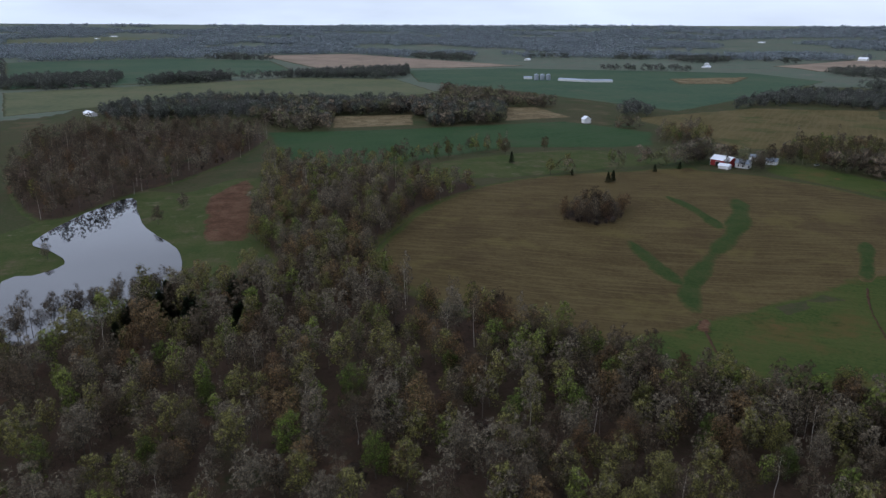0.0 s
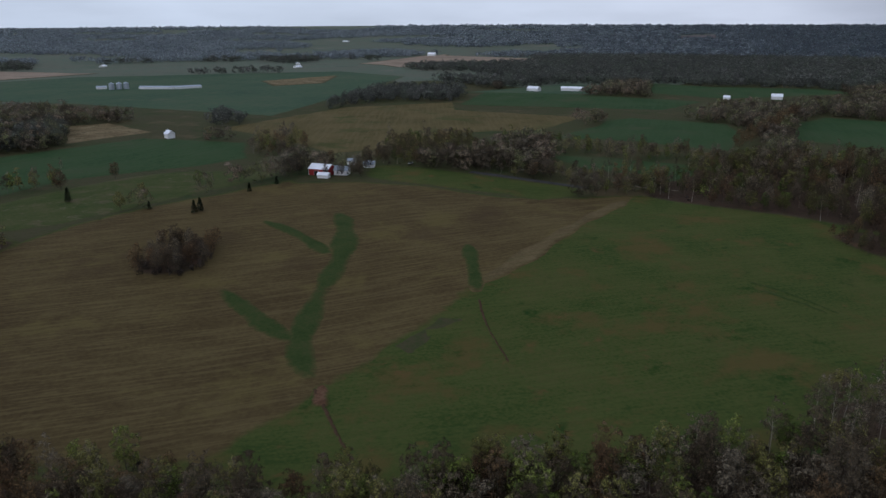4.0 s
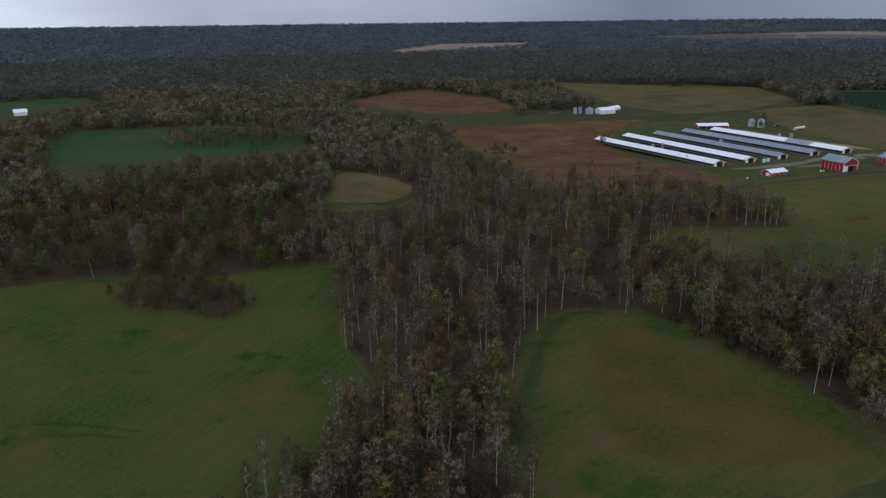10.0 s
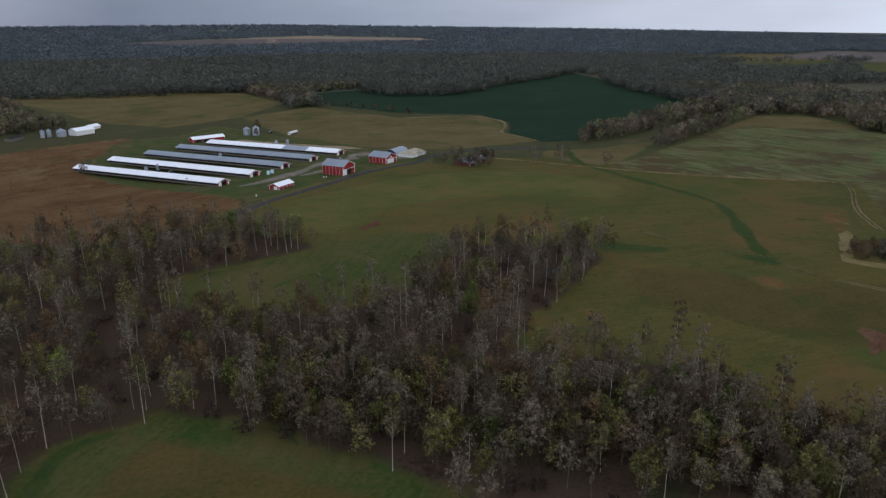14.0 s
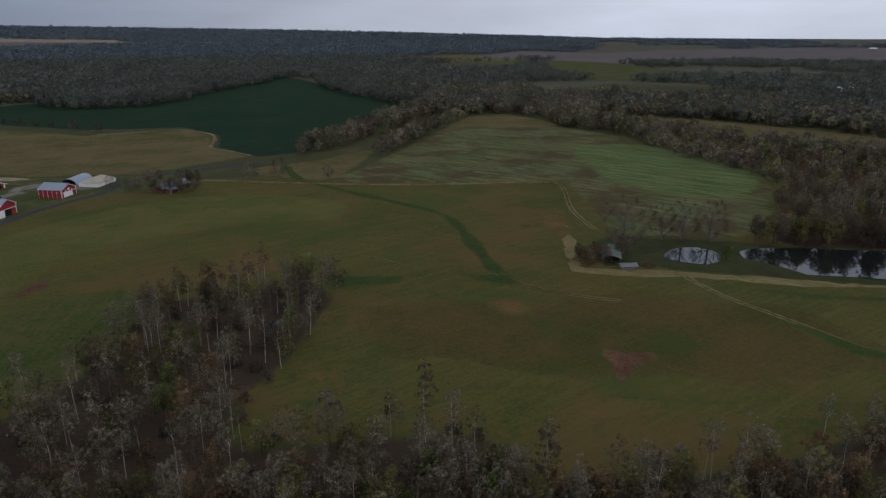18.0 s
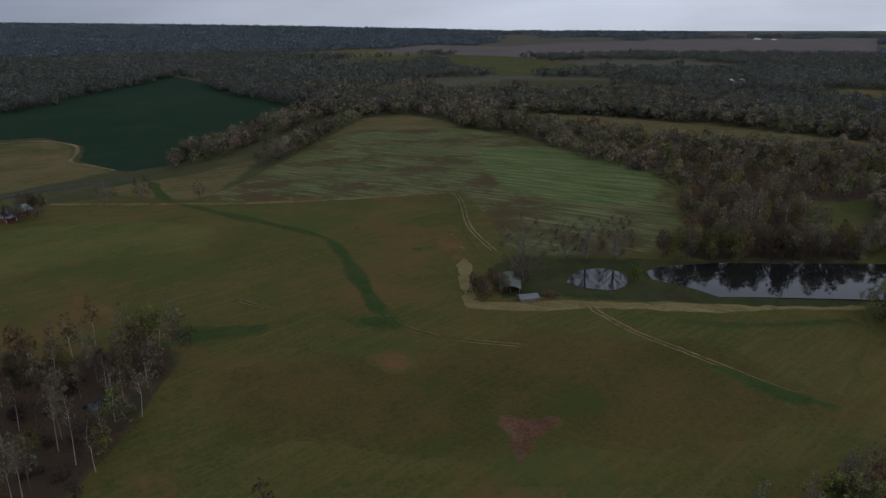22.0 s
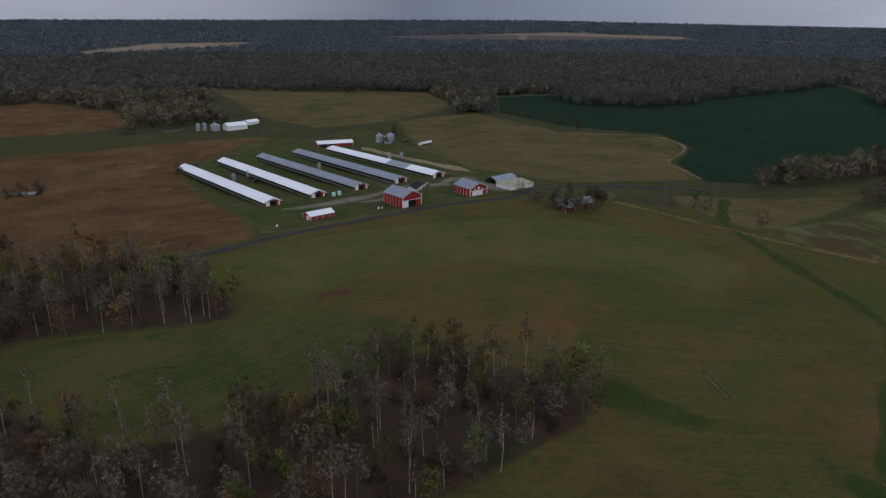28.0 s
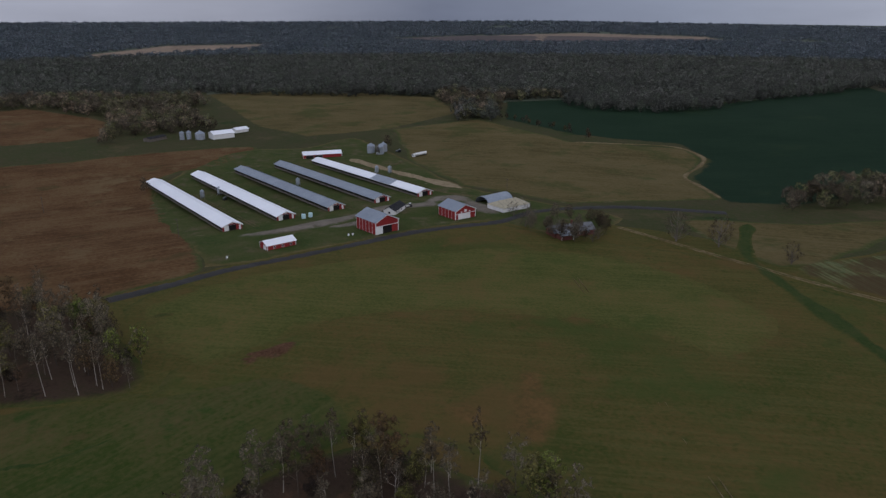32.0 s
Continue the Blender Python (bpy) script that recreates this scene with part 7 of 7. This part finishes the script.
# trees that stand alone or in short rows
SINGLES = (
    ("great_tree", 246.3, -289.6, 1.7), ("great_tree", 233.9, -320.6, 1.1), ("great_tree", 225.7, -325.7, 1.25), ("great_tree", 213.3, -326.7, 1.3),
    ("bare_tree", 251.0, -273.2, 0.6), ("leafing_tree", 205.9, -298.7, 0.75), ("pale_tree", 331.7, -170.4, 1.05), ("pale_tree", 326, -160, 0.8),
    ("pale_tree", 322, -152, 0.85), ("great_tree", 447.5, -381.8, 0.65), ("great_tree", 478, -372, 0.95), ("great_tree", 492, -360, 0.95), ("bare_tree", 515, -322, 0.8),
    ("bare_tree", 508, -316, 0.7), ("bare_tree", 524, -338, 0.7), ("bare_tree", 530, -306, 0.75), ("great_tree", 560, -312, 0.55), ("great_tree", 556, -318, 0.5),
    ("rust_tree", 530.5, -486.4, 1.0), ("bare_tree", 735, -134, 0.8), ("bare_tree", 805, -322, 0.9), ("bare_tree", 781, -306, 0.6),
    ("cedar", 178, 402, 0.75), ("cedar", 182, 404, 0.8), ("cedar", 222, 428, 0.6), ("cedar", 243, 434, 0.6), ("cedar", 135, 470, 0.9), ("cedar", 163, 425, 0.5),
    ("leafing_tree", 205, 460, 0.9), ("budding_tree", 230, 458, 0.8), ("budding_tree", 165, 440, 1.0), ("budding_tree", 150, 430, 0.9), ("rust_tree", 140, 505, 1.0),
    ("bare_tree", 268, 452, 0.8), ("rust_tree", 174, 515, 0.9), ("budding_tree", 96, 500, 1.0), ("bare_tree", 300, 428, 0.9), ("bare_tree", 292, 424, 0.8), ("bare_tree", 310, 432, 0.9),
    ("bare_tree", 322, 450, 1.0), ("bare_tree", 330, 440, 1.0), ("rust_tree", 300, 462, 0.9), ("bare_tree", -68, 370, 0.7), ("bare_tree", -76, 345, 0.7), ("bare_tree", -110, 297, 0.55),
    ("rust_tree", 570, 306, 1.35), ("rust_tree", 600, 312, 1.35), ("rust_tree", 626, 316, 1.49), ("rust_tree", 650, 320, 1.49), ("rust_tree", 672, 323, 1.62), ("rust_tree", 700, 331, 1.62), ("rust_tree", 734, 340, 1.49), ("rust_tree", 768, 350, 1.49),
    ("bare_tree", 285, 427, 0.7), ("bare_tree", 295, 420, 0.75), ("bare_tree", 278, 434, 0.6), ("rust_tree", 258, -270, 0.45), ("rust_tree", 259, -276, 0.5), ("rust_tree", 256, -281, 0.45), ("bare_tree", 246, -283, 0.8), ("budding_tree", 400, 322, 1.0), ("bare_tree", 384, 352, 0.9), ("bare_tree", 545, -52, 0.9),
)
for kind, x, y, s in SINGLES:
    plant(kind, x, y, s, g, "trees standing alone")
# the bank of pond-side trees and the dark evergreens above it
for k in range(26):
    t = k / 25
    plant("bare_tree" if k % 3 else "pale_tree", -100 + 48 * t + g.normal(0, 2.5), 213 + 36 * t + g.normal(0, 3), g.uniform(0.6, 0.95), g, "trees along the pond bank")
for k in range(24):
    plant("cedar", g.uniform(-62, -22), g.uniform(205, 238), g.uniform(0.9, 1.3), g, "evergreens above the pond")
for k in range(34):
    t = k / 33
    plant(("bare_tree", "bare_tree", "scrub", "budding_tree")[k % 4], 196 - 82 * t + g.normal(0, 1.5), -332 - 20 * t - g.uniform(0, 9), g.uniform(0.8, 1.2) if k % 4 != 2 else 1.0, g, "trees on the pond's far bank")
for k in range(12):
    plant(("bare_tree", "budding_tree", "pale_tree")[k % 3], 344 + 3.2 * k + g.normal(0, 2), -196 + 2.0 * k + g.normal(0, 4), g.uniform(0.7, 1.0), g, "trees round the woodland pond")
for k in range(18):
    a = k * 2.4
    r = 9 + 15 * ((k * 0.37) % 1)
    plant("bare_tree" if k % 4 else "great_tree", 522 + r * math.cos(a), -322 + 0.95 * r * math.sin(a), g.uniform(0.5, 0.75) * (0.75 if k % 4 == 0 else 1), g, "trees round the farmhouse")
for k in range(9):
    plant(("scrub", "bare_tree", "rust_tree")[k % 3], 257 + g.normal(0, 3), -276 + g.normal(0, 6), (1.1, 0.5, 0.45)[k % 3], g, "brush beside the pole shed")
for k in range(14):
    plant("scrub" if k % 2 else "bare_tree", (708 if k % 3 else 726) + g.normal(0, 2), -39 + g.uniform(-14, 14), 1.0 if k % 2 else 0.5, g, "scrub round the field pond")
for k in range(16):
    t = k / 15
    plant(("scrub", "bare_tree", "rust_tree")[k % 3], 898 + -129 * t + g.normal(0, 4), -475 + -28 * t + g.normal(0, 5), (1.3, 0.55, 0.5)[k % 3], g, "bushes on the field bank")
SPACING = {"front": 6.8, "clump": 3.6, "grey": 8.0, "centre": 6.6, "south": 4.8, "near": 6.8, "islet": 5.4, "corner": 5.5, "fringe": 5.6, "south_fringe": 5.6, "pond_wood": 8.2, "mid_a": 8.2}
WOOD_MIX = {"front": GREENER, "grey": GREY, "clump": {"scrub": 0.6, "bare_tree": 0.25, "rust_tree": 0.15}, "islet": {"scrub": 0.35, "bare_tree": 0.2, "rust_tree": 0.15, "budding_tree": 0.3}, "centre": PALE, "south": {"bare_tree": 0.30, "pale_tree": 0.10, "rust_tree": 0.12, "budding_tree": 0.40, "leafing_tree": 0.05, "scrub": 0.03}, "near": PALE, "fringe": GREENER, "south_fringe": PALE, "corner": PALE, "mid_a": OLIVE}
near_left = 190
for k, loop in WOOD_LOOPS.items():
    p = scatter(loop, SPACING[k], g)
    for q in POND_LOOPS.values():
        p = p[~inside(p[:, 0], p[:, 1], q)]
    if k in ("mid_a", "centre"):
        p = p[clear_of(p, (3.5, 7.0), ("brown_wood_field", "green_wood_field"))]
    kinds = mixed(len(p), g, WOOD_MIX.get(k, MIX))
    # the stretch that the flight passes nearest is built tree by tree
    own = np.zeros(len(p), bool)
    if k in ("front", "centre", "south", "near"):
        close = ((p[:, 1] < 175) & (p[:, 0] < 160) & (p[:, 0] > -40)) if k == "front" else ((p[:, 0] < 320) & (p[:, 1] > 30)) if k == "centre" else (np.ones(len(p), bool))
        for i in np.nonzero(close)[0]:
            if near_left and kinds[i] != "scrub" and g.uniform() < 0.3:
                near_left -= 1
                own[i] = True
                plant(kinds[i], p[i, 0], p[i, 1], g.uniform(0.6, 0.9) if k == "south" else g.uniform(0.75, 1.12), g, "woodland trees")
    rest = ~own
    forest("woodland", p[rest], [q for q, r in zip(kinds, rest) if r], g, "mixed bare and budding deciduous woodland in early spring", {"islet": (0.4, 0.65), "clump": (0.55, 0.85), "south": (0.6, 0.95), "corner": (0.6, 0.95), "south_fringe": (0.6, 0.95)}.get(k, (0.7, 1.15)))
for k, loop in BELT_LOOPS.items():
    far = np.hypot(*(loop.mean(0) - (250, 0))) > 1000
    p = scatter(loop, 10 if far else 10.5 if np.hypot(*(loop.mean(0) - (250, 0))) > 600 else 8.2, g)
    for q in POND_LOOPS.values():
        p = p[~inside(p[:, 0], p[:, 1], q)]
    if not len(p):
        continue
    if np.hypot(*(loop.mean(0) - (250, 0))) > 600:
        p = p[clear_of(p, (5.0, 11.0), ()) if k in ("crop_edge", "crop_top", "crop_top_two", "east_wood", "plain_wood", "tan_edge") else clear_of(p, (5.0, 11.0, 15.0) if k == "west_wood" else (5.0,))]
        # belts beyond 720 m take the colour with haze mixed in
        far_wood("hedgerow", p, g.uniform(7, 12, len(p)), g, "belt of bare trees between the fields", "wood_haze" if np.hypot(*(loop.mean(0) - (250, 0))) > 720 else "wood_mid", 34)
    else:
        p = p[clear_of(p, (3.5, 7.0), ("brown_wood_field", "green_wood_field"))]
        forest("hedgerow", p, mixed(len(p), g, OLIVE), g, "belt of budding trees and scrub between fields", (0.6, 1.0))

# the far country: woods between the fields
far_r, far_a = [], []
r = 300.0
while r < 4750:
    w = 8 + 0.0052 * r
    count = int(radians(245) * r / w)
    far_a.append(radians(-30) + radians(245) * (np.arange(count) + g.uniform(0, 0.9, count)) / count)
    far_r.append(r + g.uniform(-0.4, 0.4, count) * w)
    r += w * (0.85 + 0.00015 * r)
far_r, far_a = np.concatenate(far_r), np.concatenate(far_a)
fx, fy = 250 + far_r * np.sin(far_a), far_r * np.cos(far_a)
az = np.degrees(far_a)
wood_noise = np.array([noise.noise(Vector((x / 420, y / 420, 3.3))) + 0.35 * noise.noise(Vector((x / 130, y / 130, 7.1))) for x, y in zip(fx, fy)])
# mostly open country to the north and south, closed woods to the east
keep = wood_noise > np.interp(az, [-30, 35, 60, 150, 170, 215], [0.02, -0.02, -0.7, -0.6, -0.35, -0.25]) + np.where((az > 166) & (far_r > 1900), 0.42, 0.0)
for loop in list(FIELD_LOOPS.values()) + list(WOOD_LOOPS.values()) + list(POND_LOOPS.values()):
    keep &= ~inside(fx, fy, loop)
for (m, wd, label, pts) in STRIPS.values():
    keep &= ~inside(fx, fy, strip_outline(pts, wd + 8, 0.0))
keep[keep] = clear_of(np.column_stack([fx, fy])[keep])
keep &= ~((np.hypot(fx - 180, fy - 20) < 260))
keep &= ~((fx > 480) & (fx < 900) & (fy > -420) & (fy < -60))
keep &= ~((fx > 860) & (fx < 965) & (fy > -235) & (fy < -90))
# woods beyond 1000 m get haze in their colour, palest to the north
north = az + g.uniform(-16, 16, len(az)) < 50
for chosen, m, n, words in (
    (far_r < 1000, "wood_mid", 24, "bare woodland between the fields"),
    ((far_r >= 1000) & (far_r < 1900), "wood_haze", 18, "bare woodland beyond the fields, haze mixed into its colour"),
    ((far_r >= 1900) & ~north, "wood_far", 14, "distant woodland towards the horizon, coloured blue-grey by painted haze"),
    ((far_r >= 1900) & north, "wood_north", 14, "distant woodland towards the horizon, paled by painted haze"),
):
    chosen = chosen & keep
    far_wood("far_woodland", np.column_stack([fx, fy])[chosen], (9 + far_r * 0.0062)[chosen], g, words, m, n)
